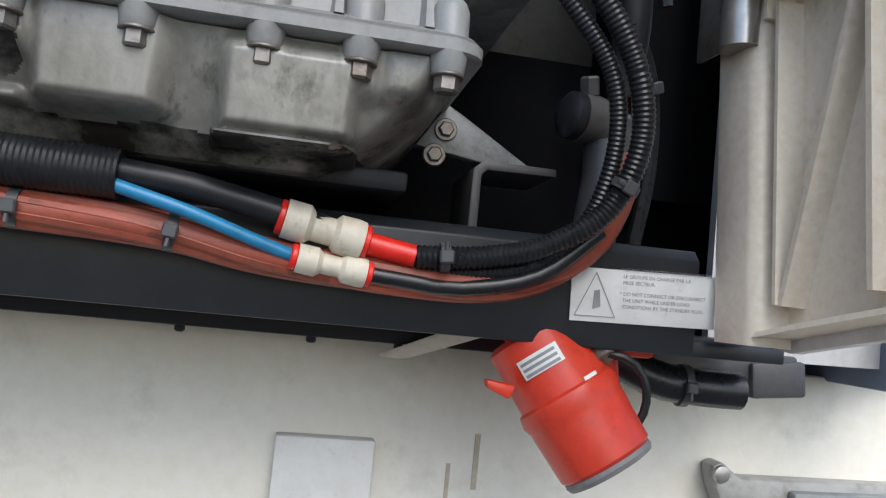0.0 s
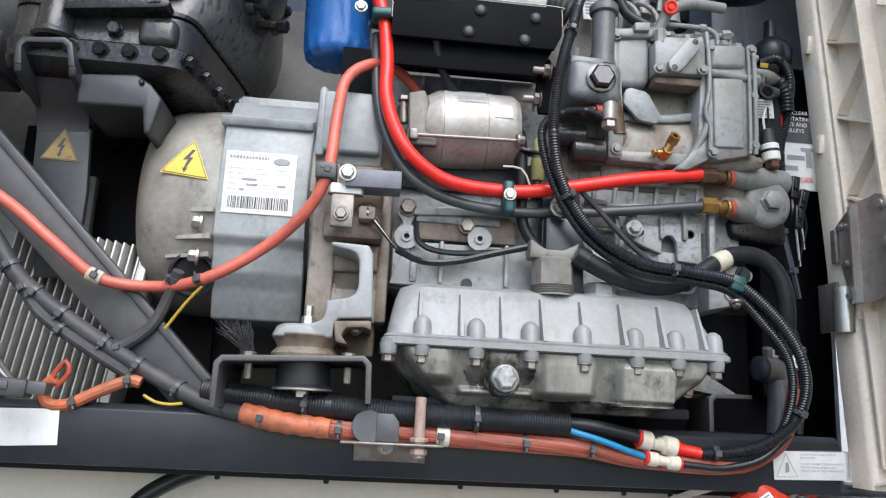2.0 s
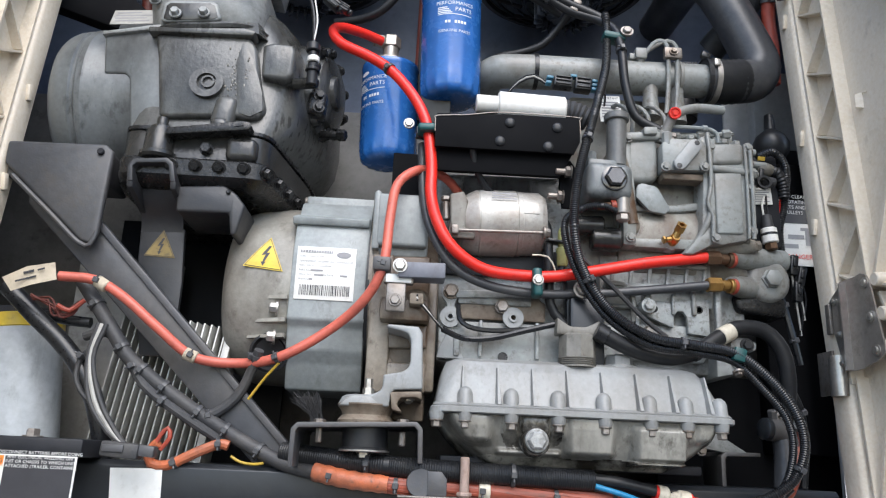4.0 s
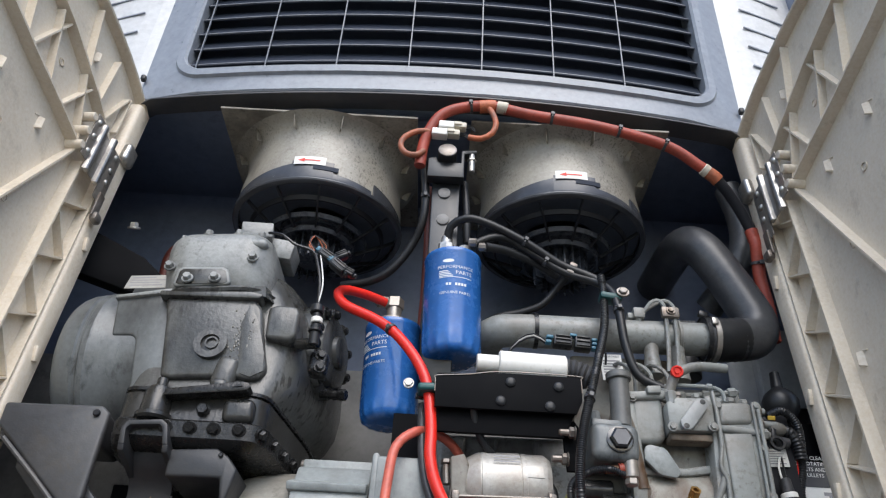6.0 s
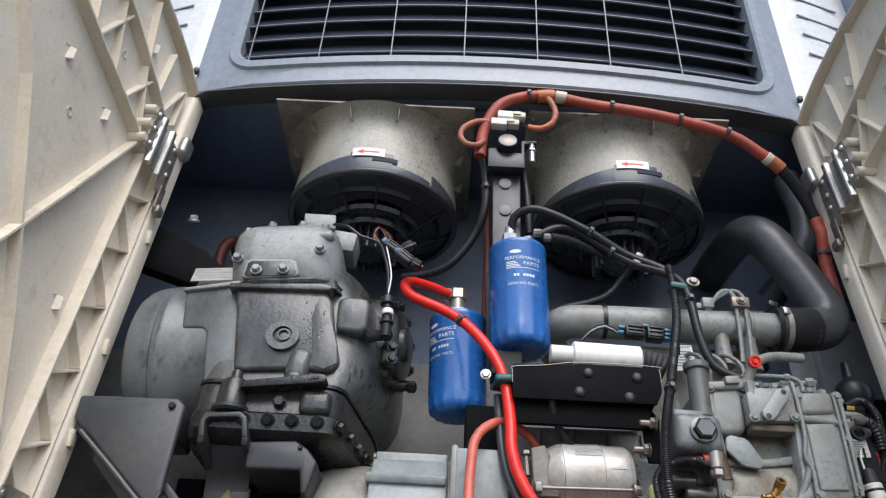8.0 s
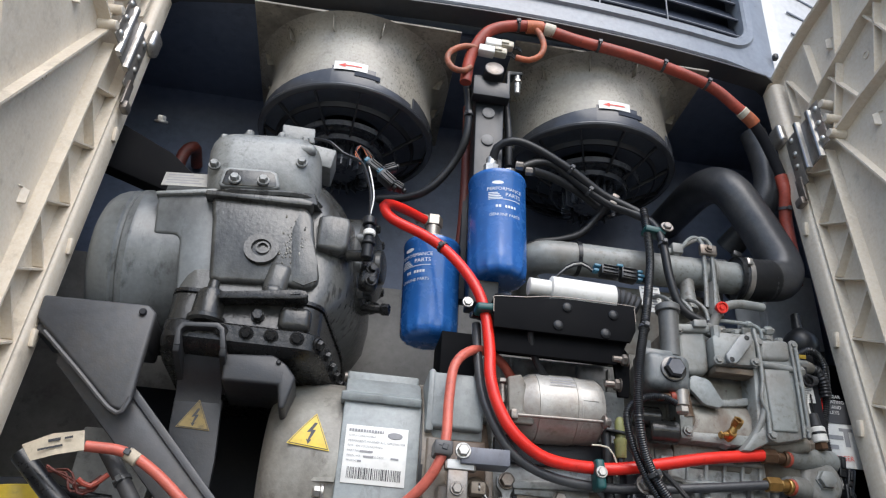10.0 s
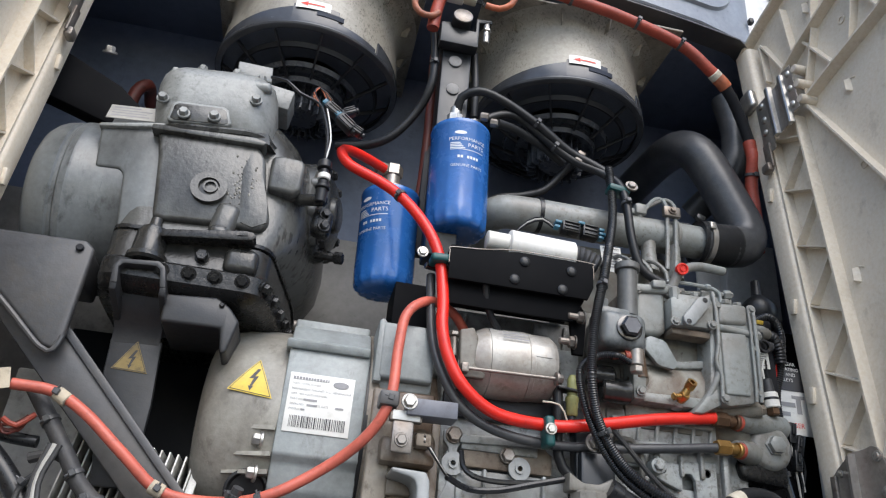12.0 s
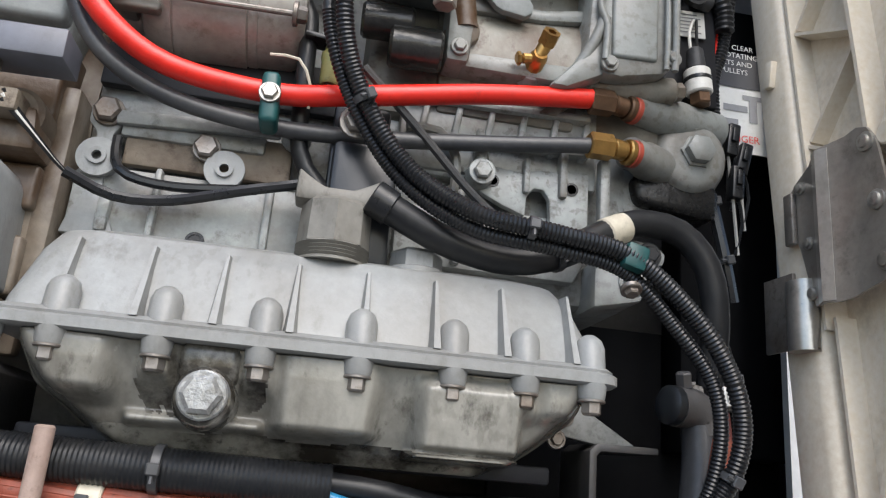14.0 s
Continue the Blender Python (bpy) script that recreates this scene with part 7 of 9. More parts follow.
part("seam_fold", bowed_strip(GX0, GX1, 3.262, 3.267, 0.004, 0.05, 32, 0.001), "frame", grille)
for k in range(13):
    z = 3.372 + 0.0545 * k
    q = Shape()
    loops = []
    for i in range(25):
        x = -0.992 + 1.246 * i / 24
        y = bow(x)
        loops.append([(x, y + 0.013, z + 0.001), (x, y + 0.014, z - 0.002), (x, y + 0.034, z + 0.050), (x, y + 0.036, z + 0.050)])
    q.loft(loops)
    part("louvre", q, "louvre_black", grille)
    part("cross_bar", bowed_strip(-0.976, 0.240, z - 0.0014, z + 0.0014, 0.008, 0.004, 24, 0.0006), "bar", grille, "thin grey bar")
for k in range(7):
    x = -0.955 + 0.1667 * k
    part("upright_bar", bowed_strip(x - 0.0013, x + 0.0013, 3.345, 4.0, 0.004, 0.004, 1, 0.0006), "bar", grille, "thin grey bar")
q = Shape()
q.prism([(-1.0, 3.32), (0.264, 3.32), (0.264, 4.0), (-1.0, 4.0)], 0.63, 0.64, "y", 0)
part("condenser_core", q, "navy", grille, "dark condenser core behind the louvres")
for x in (LEFT - 0.020, RIGHT + 0.020):
    q = Shape()
    q.box((x, 0.560, 3.335), (0.012, 0.014, 0.016), bev=0.004)
    part("latch_stub", q, "rubber", grille)


# ---------- doors ----------
def door(name, hinge_x, side, angle, label, lift):
    """A ribbed door standing open; side: +1 opens at the right edge of the bay; lift: height of its ladder ribs over the other door's."""
    t = thing(name, (hinge_x, 0.546, 1.94), label, "door", "open bay doors")
    # local: u from the hinge outwards, w into the bay, z up
    out = Vector((side * math.sin(radians(angle)), -math.cos(radians(angle)), 0))
    inn = Vector((-side * math.cos(radians(angle)), -math.sin(radians(angle)), 0))
    m = Matrix(((out.x, inn.x, 0, hinge_x), (out.y, inn.y, 0, 0.546), (0, 0, 1, 0), (0, 0, 0, 1)))
    Z0, Z1, W = 1.932, 3.25, 0.67

    def put(nm, q, material, parent=None, text=""):
        q.moved(m)
        return part(nm, q, material, parent or t, text)

    def edge(z):
        """The hinge edge leans back towards the top."""
        return -0.052 + 0.088 * (3.24 - z)

    def zt(u):
        return Z1 + 0.095 * (1 - math.exp(-max(0.0, u) / 0.14))

    def zb(u):
        return Z0 + 0.18 * u * (1 - 0.5 * u) + 0.012 * max(0.0, 1 - u / 0.03) ** 2

    def col(k, z):
        return edge(z) + (W - edge(z)) * k / 16

    rows = [i / 8 for i in range(9)]
    for nm, w0, w1, c, e in (("skin", -0.030, -0.026, "cream", 0.0), ("outer_skin", -0.040, -0.032, "shell", 0.008)):
        q = Shape()
        loops = []
        for k in range(17):
            lo, hi = zb(W * k / 16) - e, zt(W * k / 16) + e
            zs = [lo + (hi - lo) * i for i in rows]
            loops.append([(col(k, z), w0, z) for z in zs] + [(col(k, z), w1, z) for z in zs[::-1]])
        q.loft(loops)
        ob = put(nm, q, c, None, "" if e == 0 else "white outer skin")
        if e == 0:
            skin = ob
    # hinge-side flange, raised and rounded
    q = Shape()
    q.loft([[(edge(z) + u, w, z) for u, w in ((-0.004, -0.03), (-0.004, -0.004), (-0.0025, -0.001), (0.001, 0.0), (0.033, 0.0), (0.038, -0.002), (0.042, -0.008), (0.044, -0.028))] for z in [Z0 + 0.002 + (Z1 - Z0 - 0.004) * i for i in rows]])
    put("hinge_flange", q, "cream")
    for nm, f, d in (("top_flange", zt, -1), ("bottom_flange", zb, 1)):
        q = Shape()
        q.loft([[(col(k, f(W * k / 16)), w, f(W * k / 16) + d * h) for w, h in ((-0.028, 0), (-0.028, 0.005), (-0.004, 0.004), (-0.002, 0))] for k in range(17)])
        put(nm, q, "cream")

    def rib(u0, z0, u1, z1, h=0.017, wdt=0.0030):
        q = Shape()
        d = Vector((u1 - u0, 0, z1 - z0))
        n = Vector((-d.z, 0, d.x)).normalized()
        a, b = Vector((u0, 0, z0)), Vector((u1, 0, z1))
        lo, hi = -0.027, -0.027 + h
        q.loft([[p + n * wdt + Vector((0, lo, 0)), p + n * wdt * 0.55 + Vector((0, hi, 0)), p - n * wdt * 0.55 + Vector((0, hi, 0)), p - n * wdt + Vector((0, lo, 0))] for p in (a, b)])
        return put("rib", q, "cream", skin)

    def bent(pts, h=0.019, wdt=0.0030):
        for (u0, z0), (u1, z1) in zip(pts, pts[1:]):
            rib(u0, z0, u1, z1, h, wdt)

    def inner(z):
        return edge(z) + 0.046

    def outer(z):
        return edge(z + 0.03) + 0.126

    # ladder of rungs and diagonals beside the hinge edge
    bent([(inner(z), z) for z in (2.16, 2.45, 2.8, 3.06)], 0.023)
    bent([(outer(z), z) for z in (2.30, 2.45, 2.7, 2.9, 2.985)], 0.024, 0.0038)
    rungs = [2.339 + lift + 0.1275 * k for k in range(-1 if lift > 0.05 else 0, 6)]
    for k, z in enumerate(rungs):
        if z < 2.28 or z > 3.0:
            continue
        rib(inner(z), z, outer(z - 0.04), z - 0.04, 0.019)
        if z + 0.09 < 2.96:
            rib(inner(z) + 0.003, z + 0.004, outer(z + 0.084), z + 0.082, 0.017)
    # thick ribs that meet at the upper hinge
    bent([(0.045, 3.088), (0.090, 3.120), (0.132, 3.142), (0.258, 3.192), (0.42, 3.235), (W - 0.02, 3.27)], 0.023, 0.0042)
    bent([(0.120, 3.004), (0.208, 3.028), (0.313, 3.052), (0.45, 3.09), (W - 0.02, 3.16)], 0.024, 0.0042)
    bent([(0.120, 2.998), (0.239, 2.785), (0.334, 2.620), (0.46, 2.42), (W - 0.02, 2.12)], 0.021, 0.0036)
    bent([(0.166, 2.318), (0.254, 2.535), (0.314, 2.652), (0.42, 2.86), (W - 0.02, 3.15)], 0.020, 0.0050)
    for u0, z0, u1, z1 in ((0.013, 3.236, 0.022, 3.129), (0.018, 3.232, 0.073, 3.120), (0.092, 3.272, 0.106, 3.140), (0.203, 3.030, 0.140, 3.138), (0.123, 3.020, 0.170, 3.150), (0.249, 3.046, 0.293, 3.194), (0.325, 3.060, 0.262, 3.190), (0.34, 3.06, 0.38, 3.22), (0.17, 3.165, 0.20, 3.31)):
        rib(u0, z0, u1, z1, 0.017)
    # below the lower hinge and out from its post
    bent([(0.097, 2.170), (0.114, 1.962)], 0.020)
    bent([(0.171, 2.176), (0.117, 1.962)], 0.018, 0.0042)
    bent([(0.178, 2.176), (0.195, 1.972)], 0.021, 0.0040)
    bent([(0.158, 2.306), (0.189, 2.297), (0.269, 2.275), (0.42, 2.238), (W - 0.02, 2.19)], 0.022, 0.0036)
    bent([(0.168, 2.290), (0.209, 2.190)], 0.018, 0.0046)
    bent([(0.173, 2.200), (0.252, 2.184), (0.40, 2.158), (W - 0.02, 2.12)], 0.018)
    bent([(0.264, 2.274), (0.217, 2.190)], 0.016)
    bent([(0.30, 2.266), (0.345, 2.168)], 0.016)
    bent([(0.26, 2.18), (0.30, 1.99)], 0.018)
    for u, zz in ((0.157, 3.222), (0.224, 2.970), (0.162, 2.612), (0.234, 2.344), (0.36, 2.98), (0.35, 2.45)):
        q = Shape()
        q.loft([[(u - 0.004, -0.027, zz - 0.015), (u - 0.0005, -0.027, zz - 0.014), (u - 0.0005, -0.027, zz + 0.015), (u - 0.004, -0.027, zz + 0.014)], [(u - 0.009, -0.0155, zz - 0.012), (u - 0.0065, -0.0155, zz - 0.011), (u - 0.0065, -0.0155, zz + 0.011), (u - 0.009, -0.0155, zz + 0.010)]])
        q.box((u + 0.004, -0.0255, zz + 0.012), (0.012, 0.003, 0.0025), (0, 25, 0), bev=0.0005)
        put("tab", q, "cream", skin)
    for zz in (2.85, 2.60, 2.43):
        q = Shape()
        q.box((edge(zz) + 0.020, 0.003, zz), (0.011, 0.007, 0.028), (0, 12, 0), bev=0.0015)
        put("tab", q, "cream", skin)
    for u, zz in ((0.230, 3.12), (0.215, 2.80), (0.30, 2.90), (0.26, 2.42)):
        q = Shape()
        q.ring((u, -0.0275, zz), (0, 1, 0), 0.006, 0.0085, 0.0035, 16)
        put("moulded_ring", q, "cream", skin)
    lower_hinge(put)
    # upper hinge: two riveted plates joined by folded ridges, with a wrapped knuckle
    q = Shape()
    q.box((0.022, 0.006, 3.005), (0.034, 0.003, 0.135), (0, -5, 0), bev=0.0012)
    q.box((0.067, 0.004, 3.022), (0.034, 0.003, 0.112), (0, -5, 0), bev=0.0012)
    q.box((0.106, 0.006, 3.038), (0.028, 0.003, 0.112), (0, -5, 0), bev=0.0012)
    up_ = put("hinge", q, "hinge", None, "folded steel hinge plates with rivets")
    # ridges take a brighter steel as their highlight
    for u0, u1 in ((0.043, 0.055), (0.084, 0.096)):
        q = Shape()
        fold = [(-0.0075, 0.004), (-0.005, 0.013), (0.003, 0.0145), (0.006, 0.013), (0.0085, 0.005)]
        q.loft([[(u + a, b, z) for a, b in fold] for u, z in ((u1, 2.962), (u0, 3.086))])
        put("hinge_fold", q, "hinge_bright", up_)
    for pts in (((0.018, 3.059), (0.022, 3.021), (0.021, 2.990)), ((0.105, 3.077), (0.107, 3.039), (0.108, 3.000))):
        for u, z in pts:
            q = Shape()
            q.lathe((u, 0.007, z), (0, 1, 0), [(0, 0.0075), (0.002, 0.0072), (0.0045, 0.005), (0.0055, 0.002)], 14)
            put("rivet", q, "steel", up_)
    q = Shape()
    q.box((-0.020, 0.006, 3.098), (0.040, 0.022, 0.052), (0, -8, 0), bev=0.010, seg=4)
    put("hinge_knuckle", q, "hinge_bright", up_)
    q = Shape()
    q.box((0.022, 0.009, 2.930), (0.020, 0.006, 0.060), (0, -5, 0), bev=0.002)
    q.box((0.018, 0.012, 2.902), (0.024, 0.016, 0.020), (0, -5, 0), bev=0.005)
    put("hinge_arm", q, "steel_dark", up_)
    for u, z in ((0.124, 3.077), (0.126, 3.039), (0.128, 3.000)):
        q = Shape()
        q.cyl((u, -0.027, z), (u, 0.008, z), 0.0105, 0.009, seg=16)
        put("screw_post", q, "cream", up_)
    return t


def lower_hinge(put):
    """A bent steel plate with a highlight painted on its fold, a notch, six rivets and a wrapped knuckle."""
    outline = [(0.062, 2.290), (0.083, 2.308), (0.112, 2.316), (0.150, 2.322), (0.166, 2.316), (0.170, 2.304), (0.163, 2.290), (0.161, 2.276), (0.170, 2.264), (0.186, 2.250), (0.189, 2.197), (0.178, 2.188), (0.124, 2.176), (0.090, 2.179), (0.076, 2.184), (0.074, 2.235), (0.062, 2.260)]

    def height(u):
        return 0.005 + 0.010 * max(0.0, 1 - abs(u - 0.112) / 0.022)

    q = Shape()
    cuts = [0.062, 0.074, 0.090, 0.101, 0.112, 0.123, 0.136, 0.150, 0.161, 0.170, 0.1785, 0.189]
    def span(u):
        zs = []
        for (u0, z0), (u1, z1) in zip(outline, outline[1:] + outline[:1]):
            if min(u0, u1) - 1e-6 <= u <= max(u0, u1) + 1e-6 and abs(u1 - u0) > 1e-6:
                zs.append(z0 + (z1 - z0) * (u - u0) / (u1 - u0))
        return (min(zs), max(zs)) if len(zs) > 1 else (2.20, 2.24)
    loops = []
    for u in cuts:
        lo, hi = span(min(max(u, 0.0625), 0.1885))
        w = height(u)
        loops.append([(u, w - 0.003, lo), (u, w, lo), (u, w, hi), (u, w - 0.003, hi)])
    q.loft(loops)
    h = put("hinge", q, "hinge", None, "folded grey steel hinge plate")
    # brighter strip laid over the fold paints its highlight
    q = Shape()
    q.loft([[(u, height(u) + 0.0006, 2.178 + 0.02 * abs(u - 0.112)), (u, height(u) + 0.0012, 2.178), (u, height(u) + 0.0012, 2.3145), (u, height(u) + 0.0006, 2.3145)] for u in (0.102, 0.107, 0.112, 0.117, 0.122)])
    put("hinge_fold", q, "hinge_bright", h)
    q = Shape()
    q.loft([[(0.072 + 0.015 * math.cos(a), 0.004 + 0.013 * math.sin(a), z) for a in [2 * math.pi * k / 16 for k in range(16)]] for z in (2.142, 2.144, 2.203, 2.205)])
    put("hinge_knuckle", q, "hinge_bright", h)
    q = Shape()
    q.box((0.044, 0.006, 2.180), (0.042, 0.004, 0.070), bev=0.001)
    q.box((0.066, 0.008, 2.265), (0.012, 0.006, 0.05), bev=0.002)
    put("hinge_leaf", q, "steel_dark", h)
    for u, z, r in ((0.160, 2.305, 0.0085), (0.079, 2.292, 0.006), (0.167, 2.252, 0.0085), (0.087, 2.237, 0.006), (0.172, 2.201, 0.0085), (0.089, 2.191, 0.006)):
        q = Shape()
        q.lathe((u, 0.004, z), (0, 1, 0), [(0, r), (0.003, r), (0.0035, r * 0.7), (0.006, r * 0.65), (0.0065, r * 0.4)], 14)
        put("rivet", q, "steel", h)
    for u, z in ((0.178, 2.307), (0.184, 2.254), (0.186, 2.204)):
        q = Shape()
        q.cyl((u, -0.027, z), (u, 0.003, z), 0.0125, 0.0105, seg=16)
        put("screw_post", q, "cream", h)
    return h


door("door_right", RIGHT, 1, 3.0, "cream ribbed plastic inside of an open bay door", 0.0)
door("door_left", LEFT, -1, 6.0, "cream ribbed plastic inside of an open bay door", 0.073)

# ---------- left lower corner ----------
sink = thing("finned_heat_sink", (-0.78, 0.6, 1.95), "bare aluminium finned heat sink leaning behind the strut", "heat sink")
HS = pose(-0.785, 0.60, 2.105, 0, 8, 0)
# base plate coloured black for the shade between the fins
s = Shape()
s.box((0, 0.03, 0), (0.17, 0.02, 0.25), bev=0.002)
s.moved(HS)
part("base_plate", s, "black", sink)
for k in range(15):
    s = Shape()
    x0 = -0.084 + 0.0121 * k
    s.prism([(x0 - 0.0009, 0.03), (x0 - 0.0013, -0.03), (x0 + 0.0013, -0.03), (x0 + 0.0009, 0.03)], -0.125, 0.125, "z", 0.0004)
    s.moved(HS)
    part("fin", s, "fins", sink)
s = Shape()
s.box((0.094, 0.005, 0.0), (0.012, 0.07, 0.25), bev=0.001)
s.moved(HS)
part("end_wall", s, "fins", sink)
can = thing("coolant_bottle", (-1.03, 0.62, 1.95), "pale grey plastic bottle with a yellow band", "bottle")
s = Shape()
s.cyl((-1.005, 0.62, 1.96), (-1.04, 0.62, 2.20), 0.062, 0.066, seg=32)
part("body", s, "bottle_grey", can)
s = Shape()
s.cyl((-1.04, 0.62, 2.198), (-1.043, 0.62, 2.222), 0.0675, seg=32)
part("band", s, "yellow", can, "yellow band")
s = Shape()
s.cyl((-1.043, 0.62, 2.221), (-1.044, 0.62, 2.235), 0.055, seg=24)
part("lid", s, "black", can)
s = Shape()
s.box((-0.93, 0.78, 2.16), (0.20, 0.02, 0.42), bev=0.004)
s.box((-0.905, 0.765, 2.12), (0.012, 0.02, 0.25), bev=0.003)
solo("side_panel_grey", s, "bulk", "plain grey sheet behind the finned heat sink", "panel", kind="structure")
# battery tray and warning plate
tray = thing("battery_tray", (-0.93, 0.45, 1.998), "black tray edge with an orange and black warning plate", "tray")
s = Shape()
s.box((-0.935, 0.50, 2.012), (0.21, 0.14, 0.026), bev=0.004)
part("edge", s, "black", tray)
s = Shape()
s.bolt((-0.92, 0.47, 2.025), (0, 0, 1), 0.010, 0.012)
part("tray_bolt", s, "steel_dark", tray)
sign = thing("battery_warning_plate", (-0.89, 0.425, 1.98), "orange and black printed warning plate on the tray", "sign")
s = Shape()
s.box((-0.905, 0.4265, 1.968), (0.145, 0.0016, 0.064), bev=0.0005)
s_ = part("plate", s, "paper", sign)
S = facing(-0.905, 0.4255, 1.968)
bars([(-0.071, 0.016, -0.028, 0.030)], S, "orange_ink", s_, "orange_field")
bars([(-0.026, -0.030, 0.070, 0.030)], S, "ink", s_, "black_field")
letters("WARNING", 0.0085, S @ pose(-0.0495, 0.023, 0.0006), "ink", s_, align="CENTER")
letters("DISCONNECT BATTERIES BEFORE DOING\nANY ELECTRICAL WELDING ON\nUNIT OR CHASSIS TO WHICH UNIT\nIS ATTACHED (TRAILER, CONTAINER,", 0.0062, S @ pose(0.022, 0.0255, 0.0006), "paper", s_, align="CENTER")
s = Shape()
s.prism([(-0.811, 1.986), (-0.734, 1.988), (-0.731, 1.944), (-0.806, 1.940)], 0.4965, 0.4978, "y", 0.0004)
solo("blank_sticker", s, "paper", "blank weathered white sticker on the base rail", "sticker")

# rail sticker with two languages
st = thing("standby_sticker", (0.256, 0.497, 1.93), "white bilingual warning sticker with a triangle on the base rail", "sticker")
s = Shape()
s.box((0.259, 0.4968, 1.9595), (0.110, 0.0012, 0.038), (0, -1.5, 0), bev=0.0004)
s_ = part("film", s, "paper", st)
S = facing(0.259, 0.4960, 1.9595, 0, 0, 1.5)
letters("* NE PAS CONNECTER OU DECONNECTER\n  LE GROUPE EN CHARGE PAR LA\n  PRISE SECTEUR.", 0.0036, S @ pose(-0.019, 0.0145, 0), "grey_ink", s_, space=1.25)
letters("* DO NOT CONNECT OR DISCONNECT\n  THE UNIT WHILE UNDER LOAD\n  CONDITIONS BY THE STANDBY PLUG.", 0.0036, S @ pose(-0.019, -0.0025, 0), "grey_ink", s_, space=1.25)
q = Shape()
for a, b in (((-0.052, -0.015), (-0.037, 0.016)), ((-0.037, 0.016), (-0.022, -0.015)), ((-0.052, -0.015), (-0.022, -0.015))):
    d = Vector((b[0] - a[0], b[1] - a[1], 0)).normalized()
    n = Vector((-d.y, d.x, 0)) * 0.0003
    a, b = Vector((*a, 0)), Vector((*b, 0))
    q.add([a - n, b - n, b + n, a + n], [(0, 1, 2, 3)])
q.add([(-0.039, -0.010, 0), (-0.033, -0.008, 0), (-0.034, 0.004, 0), (-0.038, 0.003, 0)], [(0, 1, 2, 3)])
place_flat(q, S, None)
part("triangle_mark", q, "grey_ink", s_, smooth=0)

# pulley warning sign at the right
sg = thing("pulley_warning_sign", (0.36, 0.63, 2.4), "black and white danger sign about belts and pulleys", "sign")
s = Shape()
s.box((0.335, 0.600, 2.449), (0.105, 0.002, 0.125), bev=0.0005)
s_ = part("plate", s, "paper", sg)
S = facing(0.335, 0.5988, 2.449)
bars([(-0.052, 0.018, 0.052, 0.062)], S, "ink", s_, "black_field")
letters("KEEP CLEAR\nOF ROTATING\nBELTS AND\nPULLEYS", 0.0092, S @ pose(-0.016, 0.054, 0.0006), "paper", s_, align="CENTER", space=1.12)
bars([(-0.040, -0.030, -0.012, -0.022), (-0.030, -0.012, 0.0, -0.004), (0.002, -0.024, 0.012, 0.004), (-0.006, 0.004, 0.02, 0.010)], S, "grey_ink", s_, "picture_block")
letters("DANGER", 0.0125, S @ pose(-0.012, -0.046, 0.0006), "red_ink", s_, align="CENTER")
s = Shape()
bg = thing("belt_guard", (0.33, 0.66, 2.05), "black sheet belt guard at the engine end", "guard")
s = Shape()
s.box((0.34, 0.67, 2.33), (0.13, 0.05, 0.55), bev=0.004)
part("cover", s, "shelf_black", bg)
# added black sheet that darkens the gap behind the corner bracket
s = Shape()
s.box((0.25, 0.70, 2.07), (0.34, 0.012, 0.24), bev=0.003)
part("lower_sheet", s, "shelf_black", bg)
for z in (2.12, 2.35, 2.58):
    s = Shape()
    s.bolt((0.285, 0.635, z), (0, -1, 0), 0.007, 0.006)
    part("bolt", s, "steel_dark", bg)

# latch on the rail
latch = thing("rail_latch", (-0.31, 0.45, 1.96), "grey latch bracket with a round rubber stop and rusty stud", "latch")
s = Shape()
s.box((-0.318, 0.459, 1.966), (0.125, 0.074, 0.003), bev=0.001)
s.box((-0.318, 0.494, 1.955), (0.092, 0.004, 0.028), bev=0.001)
part("angle_plate", s, "steel_dark", latch)
s = Shape()
s.lathe((-0.348, 0.46, 1.984), (0, -1, 0.06), [(0, 0.019), (0.014, 0.019), (0.018, 0.0205), (0.020, 0.0195)], 28)
part("round_stop", s, "frame", latch, "dark grey round stop")
s = Shape()
s.prism([(-0.338, 1.968), (-0.338, 2.002), (-0.318, 2.002), (-0.310, 1.992), (-0.310, 1.968)], 0.438, 0.442, "y", 0.001)
part("side_cheek", s, "frame", latch)
s = Shape()
s.cyl((-0.285, 0.435, 1.950), (-0.285, 0.435, 2.024), 0.0068, seg=12)
s.cyl((-0.285, 0.435, 1.969), (-0.285, 0.435, 1.975), 0.011, seg=6)
s.cyl((-0.285, 0.435, 1.954), (-0.285, 0.435, 1.962), 0.0105, seg=6)
part("stud", s, "stud_rust", latch, "rusty threaded stud")
s = Shape()
s.bolt((-0.325, 0.455, 1.962), (0, -1, -0.3), 0.007, 0.006)
part("plate_bolt", s, "steel", latch)
# ---------- hoses, looms and wires ----------


def hose(name, points, r, material, label, category="hose", rib=0.0, ties=(), tie_mat="tie", seg=12, deep=0.13):
    t = thing(name, points[0], label, category)
    q = Shape()
    q.tube(points, r, seg, rib=rib, deep=deep)
    part("tube", q, material, t)
    for k in ties:
        q = Shape()
        i = int(k)
        a, b = Vector(points[i]), Vector(points[min(i + 1, len(points) - 1)])
        line = smooth_line(points, 0.006)
        p = a.lerp(b, k - i)
        j = min(range(len(line)), key=lambda n: (line[n] - p).length)
        d = line[min(j + 1, len(line) - 1)] - line[max(j - 1, 0)]
        tie(q, line[j], d, r)
        part("cable_tie", q, tie_mat, t)
    return t


